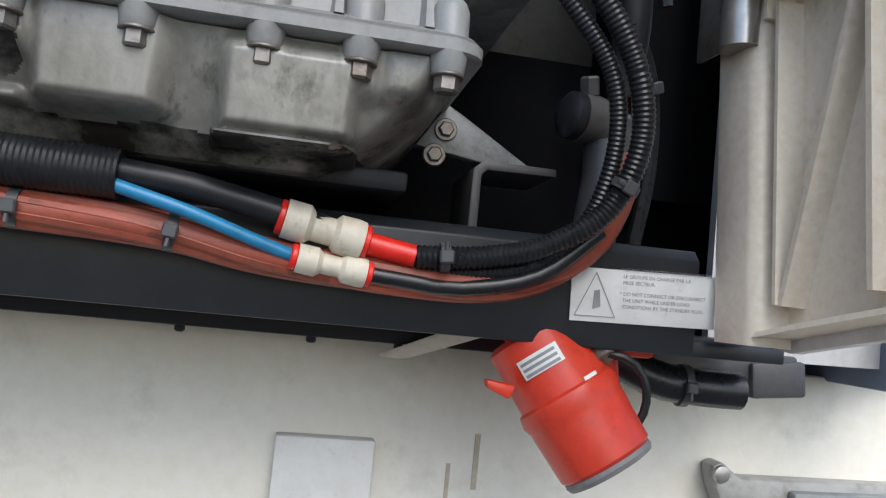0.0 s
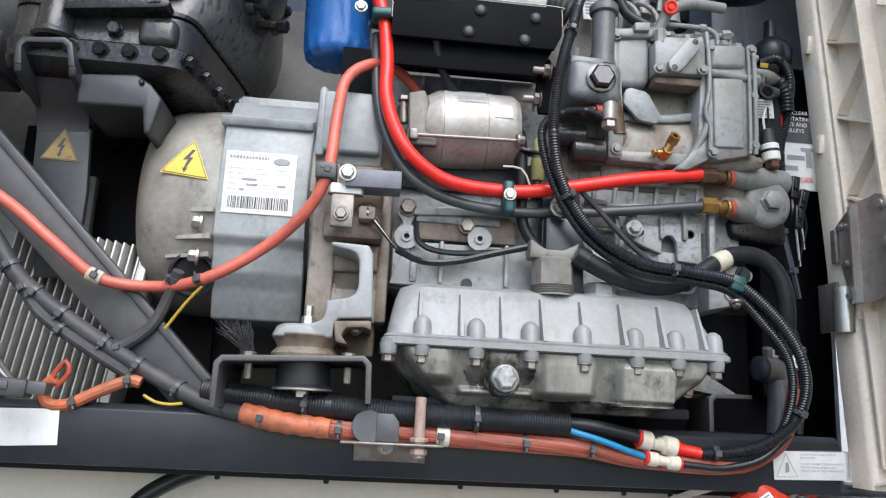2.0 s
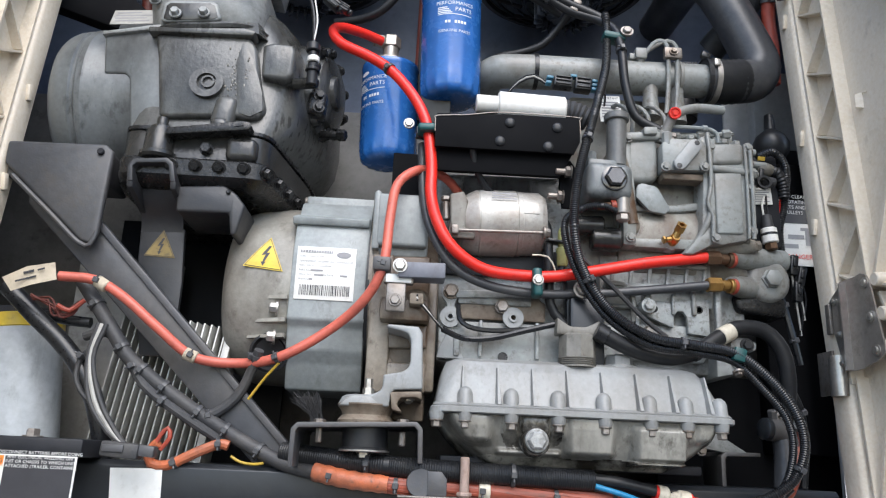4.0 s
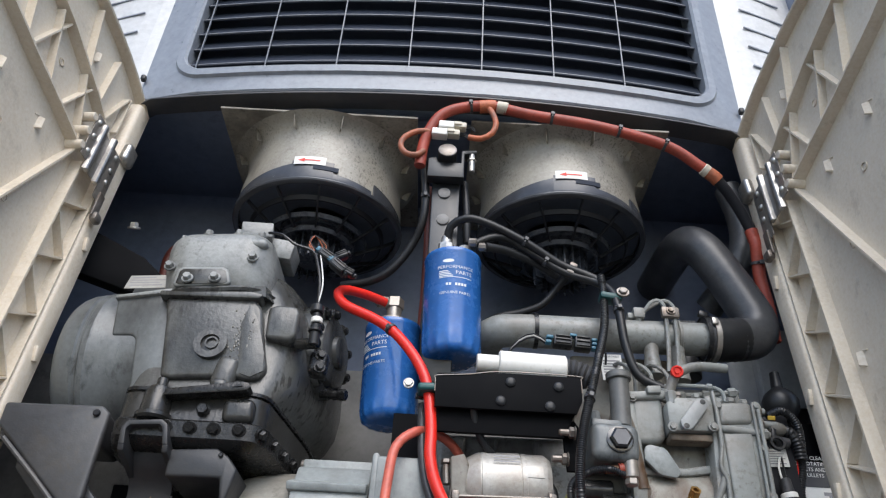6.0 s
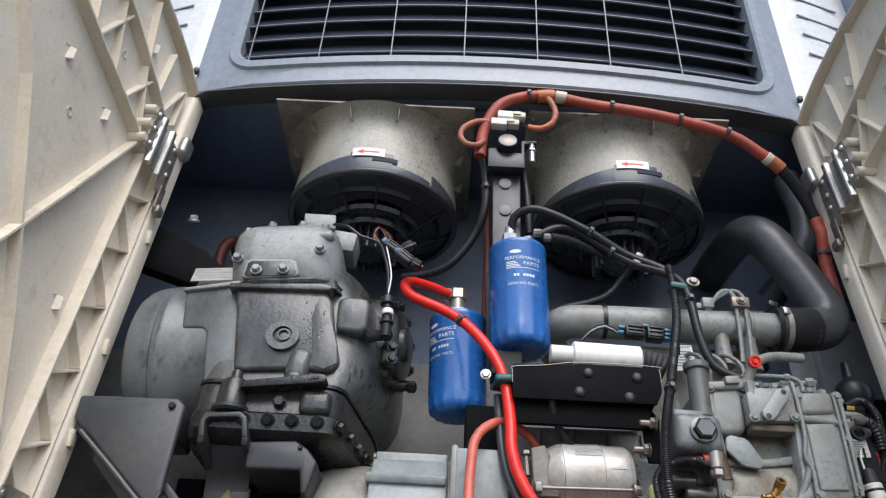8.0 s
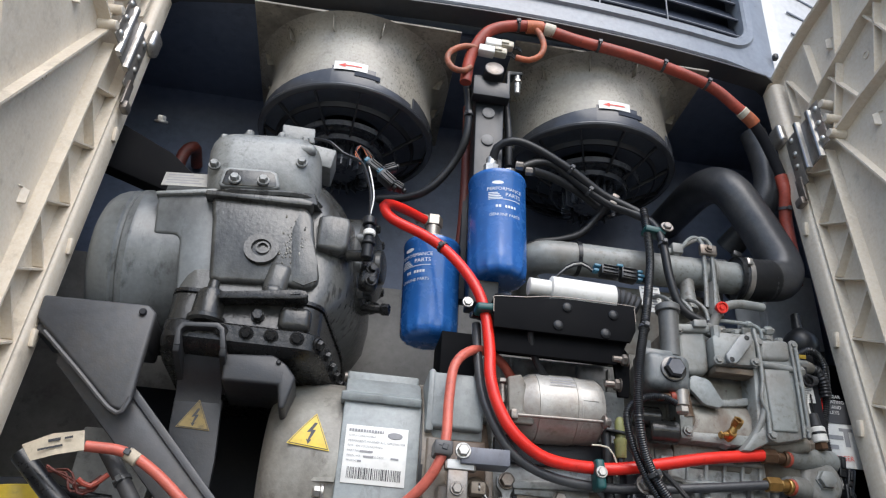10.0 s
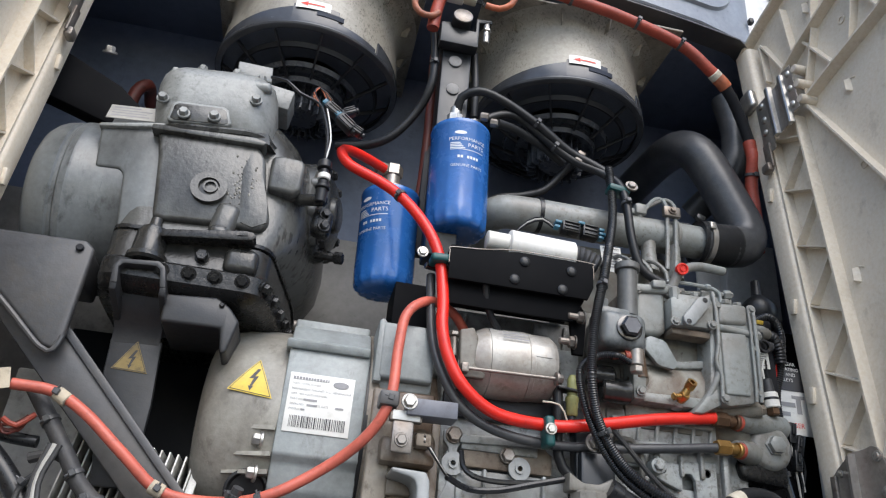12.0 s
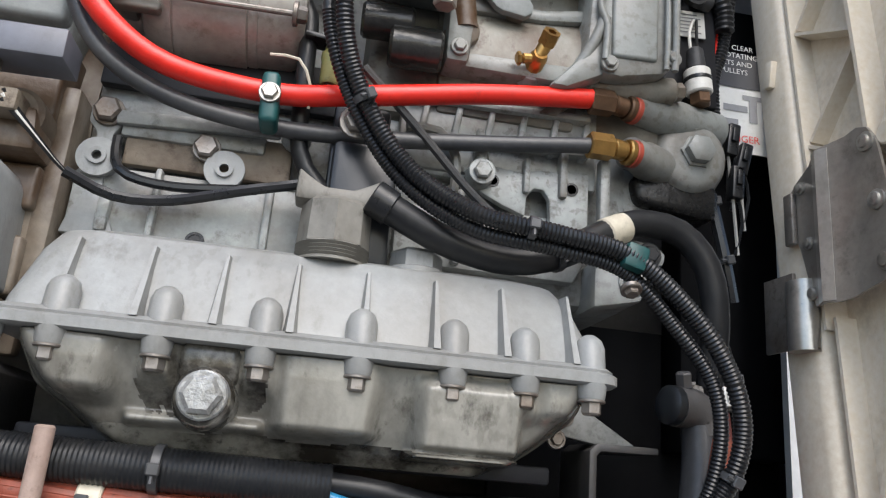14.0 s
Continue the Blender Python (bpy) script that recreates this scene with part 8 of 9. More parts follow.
hose("red_hose", [(-0.462, 0.622, 2.802), (-0.495, 0.60, 2.803), (-0.532, 0.565, 2.792), (-0.547, 0.542, 2.772), (-0.530, 0.53, 2.740), (-0.470, 0.512, 2.703), (-0.428, 0.497, 2.667), (-0.388, 0.478, 2.61), (-0.365, 0.468, 2.555), (-0.355, 0.458, 2.479), (-0.354, 0.45, 2.43), (-0.342, 0.447, 2.385), (-0.315, 0.447, 2.342), (-0.262, 0.458, 2.312), (-0.179, 0.474, 2.309), (-0.116, 0.472, 2.316), (0.007, 0.482, 2.344), (0.108, 0.490, 2.361)], 0.0095, "red", "bright red rubber fuel hose with clips", ties=(5.8,))
hose("black_hose", [(-0.372, 0.495, 2.535), (-0.370, 0.488, 2.49), (-0.364, 0.478, 2.425), (-0.350, 0.468, 2.374), (-0.316, 0.466, 2.320), (-0.260, 0.475, 2.292), (-0.176, 0.487, 2.284), (-0.084, 0.492, 2.290), (0.02, 0.492, 2.302), (0.108, 0.491, 2.314)], 0.0075, "dusty_rubber", "black rubber hose beside the red one")
for p, d in (((-0.178, 0.470, 2.297), (1, 0, 0.05)), ((-0.366, 0.462, 2.548), (0.1, 0, 1))):
    c = thing("hose_clip", p, "teal plastic double hose clip with a zinc screw", "clip", "teal hose clips")
    q = Shape()
    q.box(p, (0.015, 0.032, 0.046) if d[0] > 0.5 else (0.03, 0.032, 0.014), (0, -3, 0), bev=0.005, seg=3)
    part("body", q, "teal", c)
    q = Shape()
    q.bolt((p[0] - (0.03 if d[0] < 0.5 else 0), p[1] - 0.016, p[2] + 0.002), (0, -1, 0), 0.007, 0.006, 1.3)
    part("screw", q, "steel", c)
hose("salmon_cable", [(-0.3, 0.53, 2.455), (-0.318, 0.515, 2.474), (-0.345, 0.5, 2.487), (-0.378, 0.48, 2.482), (-0.409, 0.46, 2.447), (-0.417, 0.45, 2.385), (-0.422, 0.435, 2.306), (-0.446, 0.45, 2.255), (-0.497, 0.475, 2.209), (-0.572, 0.481, 2.162), (-0.64, 0.506, 2.151), (-0.709, 0.495, 2.156), (-0.765, 0.482, 2.196), (-0.826, 0.48, 2.243), (-0.874, 0.48, 2.267), (-0.927, 0.475, 2.269)], 0.0078, "salmon", "faded salmon-red battery cable with black ties", "cable", ties=(6.0, 9.1, 11.1, 13.9))
for p, d in (((-0.714, 0.494, 2.158), (0.9, 0.1, -0.35)), ((-0.861, 0.48, 2.261), (0.8, 0, -0.45))):
    s = Shape()
    s.cyl(Vector(p) - Vector(d).normalized() * 0.010, Vector(p) + Vector(d).normalized() * 0.010, 0.0100, seg=14)
    solo("cable_marker", s, "tag", "white marker sleeve on the salmon cable", "sleeve")
tg = thing("paper_tag", (-0.9, 0.355, 2.235), "curled brown paper tag with print on the cable end", "tag")
s = Shape()
TAG = [[(-0.935, 0.354, 2.232), (-0.935, 0.355, 2.232), (-0.918, 0.351, 2.213), (-0.918, 0.350, 2.213)], [(-0.90, 0.344, 2.247), (-0.90, 0.345, 2.247), (-0.89, 0.345, 2.222), (-0.89, 0.344, 2.222)], [(-0.866, 0.350, 2.256), (-0.866, 0.351, 2.256), (-0.860, 0.351, 2.232), (-0.860, 0.350, 2.232)]]
s.loft([[(-0.358 + (x + 0.358) * 1.125, y + 0.11, 2.007 + (z - 2.007) * 1.125) for x, y, z in loop] for loop in TAG])
tp = part("paper", s, "tag", tg)
bars([(-0.02, -0.006, 0.012, -0.003), (-0.006, 0.003, 0.010, 0.007), (0.015, 0.003, 0.026, 0.006)], facing(-0.963, 0.453, 2.263, 0, 0, 18), "ink", tp)
# bracket with cable clamp and sensor
cb = thing("cable_clamp_bracket", (-0.385, 0.44, 2.3), "dark cable clamp bracket bolted to the bell housing", "bracket")
s = Shape()
s.box((-0.362, 0.442, 2.297), (0.072, 0.04, 0.024), (0, -1, 0), bev=0.0015)
part("plate", s, "clamp_grey", cb)
s = Shape()
s.box((-0.424, 0.440, 2.305), (0.028, 0.035, 0.022), bev=0.004)
part("cushion", s, "frame", cb, "dark rubber cushion")
s = Shape()
s.bolt((-0.396, 0.422, 2.302), (0, -1, 0), 0.009, 0.009, 1.3)
part("bolt", s, "steel", cb)
tb = thing("earth_tab", (-0.4, 0.44, 2.26), "pale stamped tab with a bolt on the rusty housing", "tab")
s = Shape()
s.box((-0.400, 0.436, 2.255), (0.030, 0.008, 0.045), bev=0.003)
s.box((-0.397, 0.438, 2.282), (0.046, 0.014, 0.012), bev=0.002)
part("plate", s, "steel_dark", tb)
s = Shape()
s.bolt((-0.401, 0.431, 2.250), (0, -1, 0), 0.0078, 0.006, 1.3)
part("bolt", s, "steel_dark", tb)
s = Shape()
s.box((-0.397, 0.436, 2.284), (0.040, 0.012, 0.014), bev=0.002)
part("paper_flag", s, "paper", tb)
sn = thing("speed_sensor", (-0.372, 0.45, 2.255), "dark speed sensor plug with twisted wires", "sensor")
s = Shape()
s.lathe((-0.368, 0.50, 2.256), (0, -1, 0), [(0, 0.022), (0.03, 0.022), (0.034, 0.018)], 20)
s.box((-0.368, 0.455, 2.256), (0.022, 0.03, 0.018), bev=0.003)
part("plug", s, "rusty", sn)
for k in range(3):
    s = Shape()
    s.tube([(-0.368, 0.440, 2.254 + 0.004 * k), (-0.35, 0.452, 2.238 + 0.002 * k), (-0.322, 0.475, 2.214), (-0.30, 0.488, 2.209)], 0.0016, 6)
    part("wire", s, "white" if k == 1 else "loom", sn)
s = Shape()
s.tube([(-0.325, 0.474, 2.216), (-0.29, 0.49, 2.206), (-0.245, 0.492, 2.209), (-0.19, 0.485, 2.223), (-0.135, 0.485, 2.238)], 0.0048, 8)
s.tube([(-0.300, 0.505, 2.262), (-0.297, 0.50, 2.24), (-0.283, 0.495, 2.226), (-0.245, 0.493, 2.221), (-0.18, 0.488, 2.226)], 0.0042, 8)
part("sleeve", s, "loom", sn)

# main black looms
L1 = [(-0.045, 0.53, 2.835), (-0.044, 0.525, 2.80), (-0.053, 0.50, 2.710), (-0.078, 0.462, 2.62), (-0.096, 0.440, 2.558), (-0.122, 0.420, 2.458), (-0.128, 0.418, 2.373), (-0.108, 0.438, 2.311), (-0.063, 0.448, 2.252), (-0.004, 0.432, 2.213), (0.065, 0.427, 2.203), (0.125, 0.428, 2.192), (0.182, 0.432, 2.148), (0.215, 0.436, 2.10), (0.223, 0.442, 2.054), (0.208, 0.452, 2.012), (0.17, 0.458, 1.985), (0.13, 0.462, 1.974), (0.088, 0.464, 1.970)]
hose("black_loom", L1, 0.0078, "loom", "black corrugated wiring loom looping past the engine to the rail", "loom", rib=0.0034, ties=(4.2, 7.15, 9.6, 14.6, 17.6), seg=12)
L2 = [(x + dx * 0.62, y + 0.009, z + dz * 0.62) for (x, y, z), dx, dz in zip(L1[6:], (-0.018, -0.017, -0.010, -0.006, -0.002, -0.004, -0.022, -0.022, -0.021, -0.015, -0.006, 0.0, 0.0), (0.02, 0.004, -0.010, -0.016, -0.016, -0.017, -0.012, 0.0, 0.0, -0.012, -0.018, -0.016, -0.013))]
hose("black_loom", [(-0.052, 0.446, 2.418), (-0.075, 0.445, 2.425), (-0.11, 0.445, 2.418), (-0.140, 0.436, 2.385)] + L2[1:], 0.0064, "loom", "thin black corrugated loom tied beside the main loom", "loom", rib=0.0032, seg=10)
c = thing("hose_clip", (0.125, 0.43, 2.19), "teal plastic clip round the black looms", "clip", "teal hose clips")
s = Shape()
s.box((0.126, 0.434, 2.192), (0.019, 0.026, 0.021), (0, 15, 0), bev=0.003, seg=2)
part("body", s, "teal", c)
s = Shape()
s.bolt((0.122, 0.425, 2.165), (0, -0.5, -1), 0.006, 0.006)
part("screw", s, "steel_dark", c)
# ribbed oil hose
oh = hose("breather_hose", [(-0.082, 0.458, 2.222), (-0.055, 0.460, 2.209), (-0.015, 0.466, 2.195), (0.035, 0.47, 2.189), (0.08, 0.475, 2.202), (0.118, 0.485, 2.226), (0.155, 0.495, 2.246), (0.20, 0.50, 2.245), (0.228, 0.50, 2.215), (0.238, 0.505, 2.17), (0.240, 0.52, 2.11)], 0.0128, "rubber", "fluted black rubber breather hose", seg=16, ties=(3.9,))
s = Shape()
s.cyl((-0.086, 0.458, 2.224), (-0.069, 0.459, 2.2155), 0.0152, seg=18, bev=0.001)
part("end_clamp", s, "loom", oh)
s = Shape()
s.cyl((0.122, 0.486, 2.2285), (0.144, 0.4925, 2.2405), 0.0140, seg=18)
part("marker_band", s, "connector", oh, "cream marker band")

# thick black conduit and orange loom along the rail
hose("black_conduit", [(-0.56, 0.50, 2.02), (-0.47, 0.478, 2.012), (-0.40, 0.466, 2.007), (-0.304, 0.458, 2.003), (-0.2, 0.456, 2.001), (-0.092, 0.457, 1.999)], 0.0155, "rubber", "thick black corrugated conduit along the base rail", "conduit", rib=0.0034, deep=0.045, seg=16, ties=(1.6, 3.9))
hose("black_tube", [(-0.095, 0.457, 2.001), (-0.05, 0.459, 1.997), (0.0, 0.462, 1.988), (0.03, 0.466, 1.981)], 0.0085, "rubber", "smooth black tube leaving the conduit", "tube")
hose("blue_tube", [(-0.094, 0.450, 1.992), (-0.05, 0.451, 1.981), (-0.015, 0.457, 1.970), (0.016, 0.463, 1.961)], 0.0042, "blue_tube", "thin blue air tube", "tube")
ol = hose("orange_loom", [(-0.50, 0.478, 1.993), (-0.454, 0.466, 1.985), (-0.384, 0.460, 1.979), (-0.304, 0.462, 1.979), (-0.187, 0.462, 1.974), (-0.082, 0.464, 1.971), (-0.006, 0.470, 1.961), (0.078, 0.474, 1.956), (0.15, 0.476, 1.959), (0.205, 0.484, 1.985), (0.232, 0.496, 2.022), (0.244, 0.508, 2.060)], 0.0104, "rail_loom", "dull red loom of several strands along the base rail, dusty", "loom", ties=(0.5, 2.0, 3.4, 4.4, 5.3), seg=12)
RAIL_LINE = [(-0.454, 0.466, 1.985), (-0.384, 0.460, 1.979), (-0.304, 0.462, 1.979), (-0.187, 0.462, 1.974), (-0.082, 0.464, 1.971), (-0.006, 0.470, 1.961), (0.078, 0.474, 1.956), (0.15, 0.476, 1.959), (0.205, 0.484, 1.985), (0.232, 0.496, 2.022)]
for k in range(7):
    a_ = 2 * math.pi * k / 7 + 0.3
    s = Shape()
    s.tube([(x, y + 0.006 * math.cos(a_ + 0.7 * i), z + 0.0078 * math.sin(a_ + 0.7 * i)) for i, (x, y, z) in enumerate(RAIL_LINE)], 0.0046, 8)
    part("strand", s, "rail_loom", ol)
s = Shape()
s.tube([(-0.505, 0.479, 1.994), (-0.454, 0.464, 1.985), (-0.395, 0.459, 1.980)], 0.0142, 14, 0.004, taper=lambda k: 1.0 - 0.1 * k + 0.05 * math.sin(37 * k))
part("orange_tape", s, "orange", ol, "bright orange tape wrap")
s = Shape()
s.cyl((-0.262, 0.4615, 1.978), (-0.245, 0.4615, 1.9775), 0.0135, seg=16)
part("marker_band", s, "connector", ol)
# push-in unions
for (a, b, r, nm) in (((0.004, 0.463, 1.985), (0.053, 0.468, 1.976), 0.0125, "large"), ((0.014, 0.462, 1.9615), (0.057, 0.467, 1.956), 0.0092, "small")):
    u = thing("tube_union", a, "yellowed plastic push-in tube union with red collars", "union", "tube unions")
    a, b = Vector(a), Vector(b)
    d = b - a
    q = Shape()
    q.lathe(a, d, [(0, r), (d.length * 0.28, r * 1.02), (d.length * 0.36, r * 0.72), (d.length * 0.62, r * 0.72), (d.length * 0.68, r * 1.0), (d.length * 0.9, r * 1.05), (d.length, r)], 24)
    part("body", q, "connector", u)
    for p, e in ((a, -1), (b, 1)):
        q = Shape()
        q.cyl(p, p + d.normalized() * 0.004 * e, r * 0.9, seg=20, bev=0.0008)
        part("collar", q, "red", u, "red collar")
hose("red_tube", [(0.053, 0.468, 1.976), (0.07, 0.468, 1.973), (0.088, 0.466, 1.970)], 0.0075, "red", "short red air tube", "tube")
hose("thin_black_tube", [(0.057, 0.467, 1.956), (0.085, 0.467, 1.954), (0.12, 0.468, 1.953), (0.17, 0.467, 1.966), (0.21, 0.465, 2.0)], 0.0055, "loom", "thin black air tube", "tube")

# left looms
hose("taped_loom", [(-0.908, 0.512, 2.274), (-0.873, 0.505, 2.232), (-0.836, 0.5, 2.185), (-0.803, 0.5, 2.145), (-0.723, 0.503, 2.089), (-0.635, 0.512, 2.039), (-0.557, 0.498, 2.004), (-0.502, 0.481, 1.993), (-0.44, 0.472, 1.989)], 0.0115, "tape", "grey taped wiring loom with cable ties", "loom", ties=(1.0, 2.5, 3.2, 3.7, 4.3, 4.8, 5.5), seg=12)
hose("taped_loom", [(-0.887, 0.512, 2.182), (-0.853, 0.505, 2.189), (-0.819, 0.498, 2.167), (-0.78, 0.495, 2.111), (-0.719, 0.494, 2.07), (-0.651, 0.51, 2.03)], 0.0075, "tape", "thin grey taped branch loom", "loom", ties=(2.5, 3.6), seg=10)
hose("taped_loom", [(-0.608, 0.489, 2.171), (-0.62, 0.504, 2.14), (-0.64, 0.512, 2.099), (-0.679, 0.51, 2.069), (-0.718, 0.503, 2.075)], 0.008, "tape", "grey taped branch from the generator", "loom", ties=(0.4, 3.0), seg=10)
hose("yellow_wire", [(-0.574, 0.478, 2.151), (-0.594, 0.489, 2.13), (-0.619, 0.5, 2.096)], 0.0021, "ochre", "thin ochre wire beside the taped loom", "wire")
hose("yellow_wire", [(-0.636, 0.502, 2.010), (-0.62, 0.501, 2.002), (-0.600, 0.497, 2.000), (-0.585, 0.494, 2.002)], 0.0021, "ochre", "thin ochre wire beside the taped loom", "wire")
hose("black_conduit", [(-1.024, 0.515, 2.258), (-0.972, 0.515, 2.212), (-0.926, 0.515, 2.174), (-0.889, 0.515, 2.135), (-0.865, 0.515, 2.099), (-0.842, 0.515, 2.043), (-0.835, 0.53, 1.99)], 0.0145, "loom", "thick black conduit beside the bottle", "conduit", seg=16)
for k in range(3):
    hose("loose_cable", [(-0.86 + 0.006 * k, 0.49, 2.20), (-0.868 + 0.004 * k, 0.49, 2.147), (-0.855 + 0.008 * k, 0.49, 2.083), (-0.82 + 0.006 * k, 0.49, 2.037), (-0.79, 0.49, 2.018)], 0.0042, ("tape", "bulk", "tape")[k], "loose grey cable hanging from the loom", "cable", seg=8)
hose("black_sleeve", [(-0.965, 0.535, 2.216), (-0.922, 0.530, 2.209), (-0.889, 0.530, 2.207)], 0.0085, "loom", "short black sleeve behind the taped loom", "sleeve")
hose("loose_cable", [(-0.863, 0.497, 2.164), (-0.881, 0.50, 2.15), (-0.886, 0.50, 2.121), (-0.875, 0.50, 2.097), (-0.855, 0.50, 2.078)], 0.0042, "tape", "loose grey cable hanging from the loom", "cable", ties=(1.0,), seg=8)
rng = random.Random(77)
for k in range(5):
    w = lambda: rng.uniform(-0.006, 0.006)
    hose("red_wire", [(-0.984, 0.515, 2.242 + w()), (-0.957 + w(), 0.51, 2.236 + w()), (-0.942 + w(), 0.505, 2.226 + w()), (-0.935 + w(), 0.51, 2.216 + w()), (-0.915 + w(), 0.51, 2.219 + w()), (-0.905, 0.512, 2.232 + w())], 0.0019, "brick_dark", "thin dull red wire tangled at the cable end", "wire", seg=6)
hose("loose_cable", [(-0.895, 0.506, 2.239), (-0.913, 0.501, 2.22), (-0.931, 0.495, 2.227)], 0.004, "brick", "thin red wire at the loom end", "wire", seg=8)
wc = thing("wire_connector", (-0.775, 0.45, 2.0), "grey plastic wire connector lying on the rail", "connector")
s = Shape()
s.box((-0.782, 0.452, 2.012), (0.055, 0.028, 0.022), (0, 4, 0), bev=0.004)
part("socket", s, "tape", wc)
s = Shape()
s.box((-0.745, 0.452, 2.012), (0.024, 0.022, 0.016), (0, 4, 0), bev=0.003)
s.box((-0.79, 0.437, 2.014), (0.03, 0.004, 0.01), bev=0.001)
part("plug", s, "frame", wc)
hose("orange_loom", [(-0.743, 0.489, 2.025), (-0.756, 0.495, 2.012), (-0.753, 0.501, 1.995), (-0.728, 0.5, 1.993), (-0.69, 0.498, 2.012), (-0.656, 0.5, 2.027), (-0.641, 0.501, 2.025)], 0.0078, "orange", "short orange sheathed branch beside the rail", "loom", ties=(3.2, 5.2), seg=10)
s = Shape()
s.tube([(-0.75, 0.489, 2.016), (-0.742, 0.49, 2.035), (-0.732, 0.49, 2.047), (-0.727, 0.49, 2.033), (-0.74, 0.492, 2.015)], 0.0035, 8)
solo("red_wire_loop", s, "brick", "small loop of dull red wire", "wire")

# fuel hoses over the filter
hose("fuel_hose", [(-0.344, 0.545, 2.91), (-0.340, 0.532, 2.935), (-0.310, 0.52, 2.948), (-0.265, 0.52, 2.938), (-0.191, 0.53, 2.905), (-0.121, 0.545, 2.867), (-0.07, 0.545, 2.845), (-0.044, 0.54, 2.826), (-0.040, 0.53, 2.79)], 0.0085, "rubber", "black rubber fuel hose over the filter", ties=(4.0,))
hose("fuel_hose", [(-0.29, 0.53, 2.893), (-0.262, 0.53, 2.91), (-0.225, 0.535, 2.915), (-0.17, 0.545, 2.885), (-0.11, 0.55, 2.850), (-0.06, 0.545, 2.832), (-0.03, 0.525, 2.80), (-0.023, 0.505, 2.745), (-0.018, 0.50, 2.672), (0.0, 0.50, 2.613), (0.046, 0.495, 2.585)], 0.0082, "rubber", "black rubber fuel hose to the pump", ties=(3.4, 7.0))
hose("fuel_hose", [(-0.27, 0.52, 2.882), (-0.225, 0.54, 2.888), (-0.17, 0.56, 2.878), (-0.12, 0.58, 2.86)], 0.0085, "rubber", "black rubber return hose")
hose("fuel_hose", [(-0.098, 0.57, 2.862), (-0.12, 0.59, 2.84), (-0.15, 0.60, 2.805), (-0.19, 0.61, 2.790), (-0.24, 0.62, 2.78), (-0.29, 0.64, 2.75)], 0.0075, "rubber", "thin black hose behind the filter")
s = Shape()
for p in ((-0.093, 0.555, 2.868), (-0.10, 0.55, 2.852)):
    s.box(p, (0.016, 0.02, 0.012), (0, 25, 0), bev=0.003)
solo("joiner_clips", s, "steel_dark", "small zinc joiner clips on the fuel hoses", "clip")
c = thing("hose_clip", (-0.03, 0.52, 2.80), "teal clip holding the fuel hoses", "clip", "teal hose clips")
s = Shape()
s.box((-0.033, 0.52, 2.778), (0.042, 0.03, 0.014), (0, 8, 0), bev=0.005)
part("body", s, "teal", c)
s = Shape()
s.bolt((-0.012, 0.505, 2.785), (0, -1, 0.3), 0.0085, 0.007)
part("screw", s, "steel_dark", c)
hose("motor_cable", [(-0.411, 0.56, 3.15), (-0.398, 0.555, 3.06), (-0.397, 0.565, 2.98), (-0.415, 0.59, 2.93), (-0.455, 0.61, 2.875), (-0.50, 0.63, 2.855), (-0.56, 0.66, 2.86)], 0.0085, "rubber", "black fan motor cable hanging by the post", "cable", ties=(1.4,))
hose("motor_cable", [(-0.315, 0.57, 3.08), (-0.308, 0.57, 3.0), (-0.305, 0.58, 2.93)], 0.008, "rubber", "black cable on the post", "cable")
hose("brick_hose", [(-0.39, 0.62, 3.10), (-0.385, 0.63, 2.95), (-0.385, 0.64, 2.80), (-0.39, 0.66, 2.72)], 0.010, "brick_dark", "dull red conduit behind the post", "conduit")
# red conduit under the grille
rc = hose("red_conduit", [(-0.412, 0.52, 3.08), (-0.408, 0.515, 3.13), (-0.398, 0.508, 3.168), (-0.372, 0.502, 3.213), (-0.326, 0.50, 3.237), (-0.264, 0.498, 3.243), (-0.176, 0.50, 3.226), (-0.029, 0.505, 3.207), (0.115, 0.515, 3.172), (0.185, 0.525, 3.128), (0.225, 0.535, 3.10)], 0.0125, "brick", "dull red corrugated conduit arched under the grille", "conduit", rib=0.005, deep=0.05, ties=(4.3, 6.3, 7.3, 8.0), seg=14)
s = Shape()
s.cyl((-0.252, 0.4975, 3.2425), (-0.228, 0.4978, 3.2385), 0.0136, seg=18)
part("marker_band", s, "connector", rc, "cream marker band")
s = Shape()
s.cyl((0.193, 0.526, 3.122), (0.205, 0.53, 3.114), 0.0136, seg=18)
part("marker_band", s, "connector", rc, "cream marker band")
s = Shape()
s.tube([(-0.29, 0.499, 3.241), (-0.27, 0.498, 3.243), (-0.255, 0.4975, 3.2425)], 0.0145, 14)
part("tape_joint", s, "orange", rc, "orange tape joint")
s = Shape()
s.tube([(0.205, 0.53, 3.114), (0.215, 0.532, 3.107), (0.226, 0.536, 3.098)], 0.0140, 14)
part("tape_end", s, "orange", rc)
hose("red_conduit", [(0.292, 0.575, 3.00), (0.296, 0.578, 2.98), (0.299, 0.58, 2.96), (0.302, 0.60, 2.90), (0.310, 0.61, 2.82), (0.312, 0.62, 2.76)], 0.0135, "brick", "dull red conduit running down beside the door", "conduit", rib=0.005, deep=0.05, ties=(2.6, 4.4), seg=14)
hose("black_sleeve", [(0.222, 0.535, 3.101), (0.245, 0.546, 3.078), (0.272, 0.562, 3.04), (0.292, 0.575, 3.002)], 0.0115, "black", "black sleeve joining the red conduits", "sleeve")
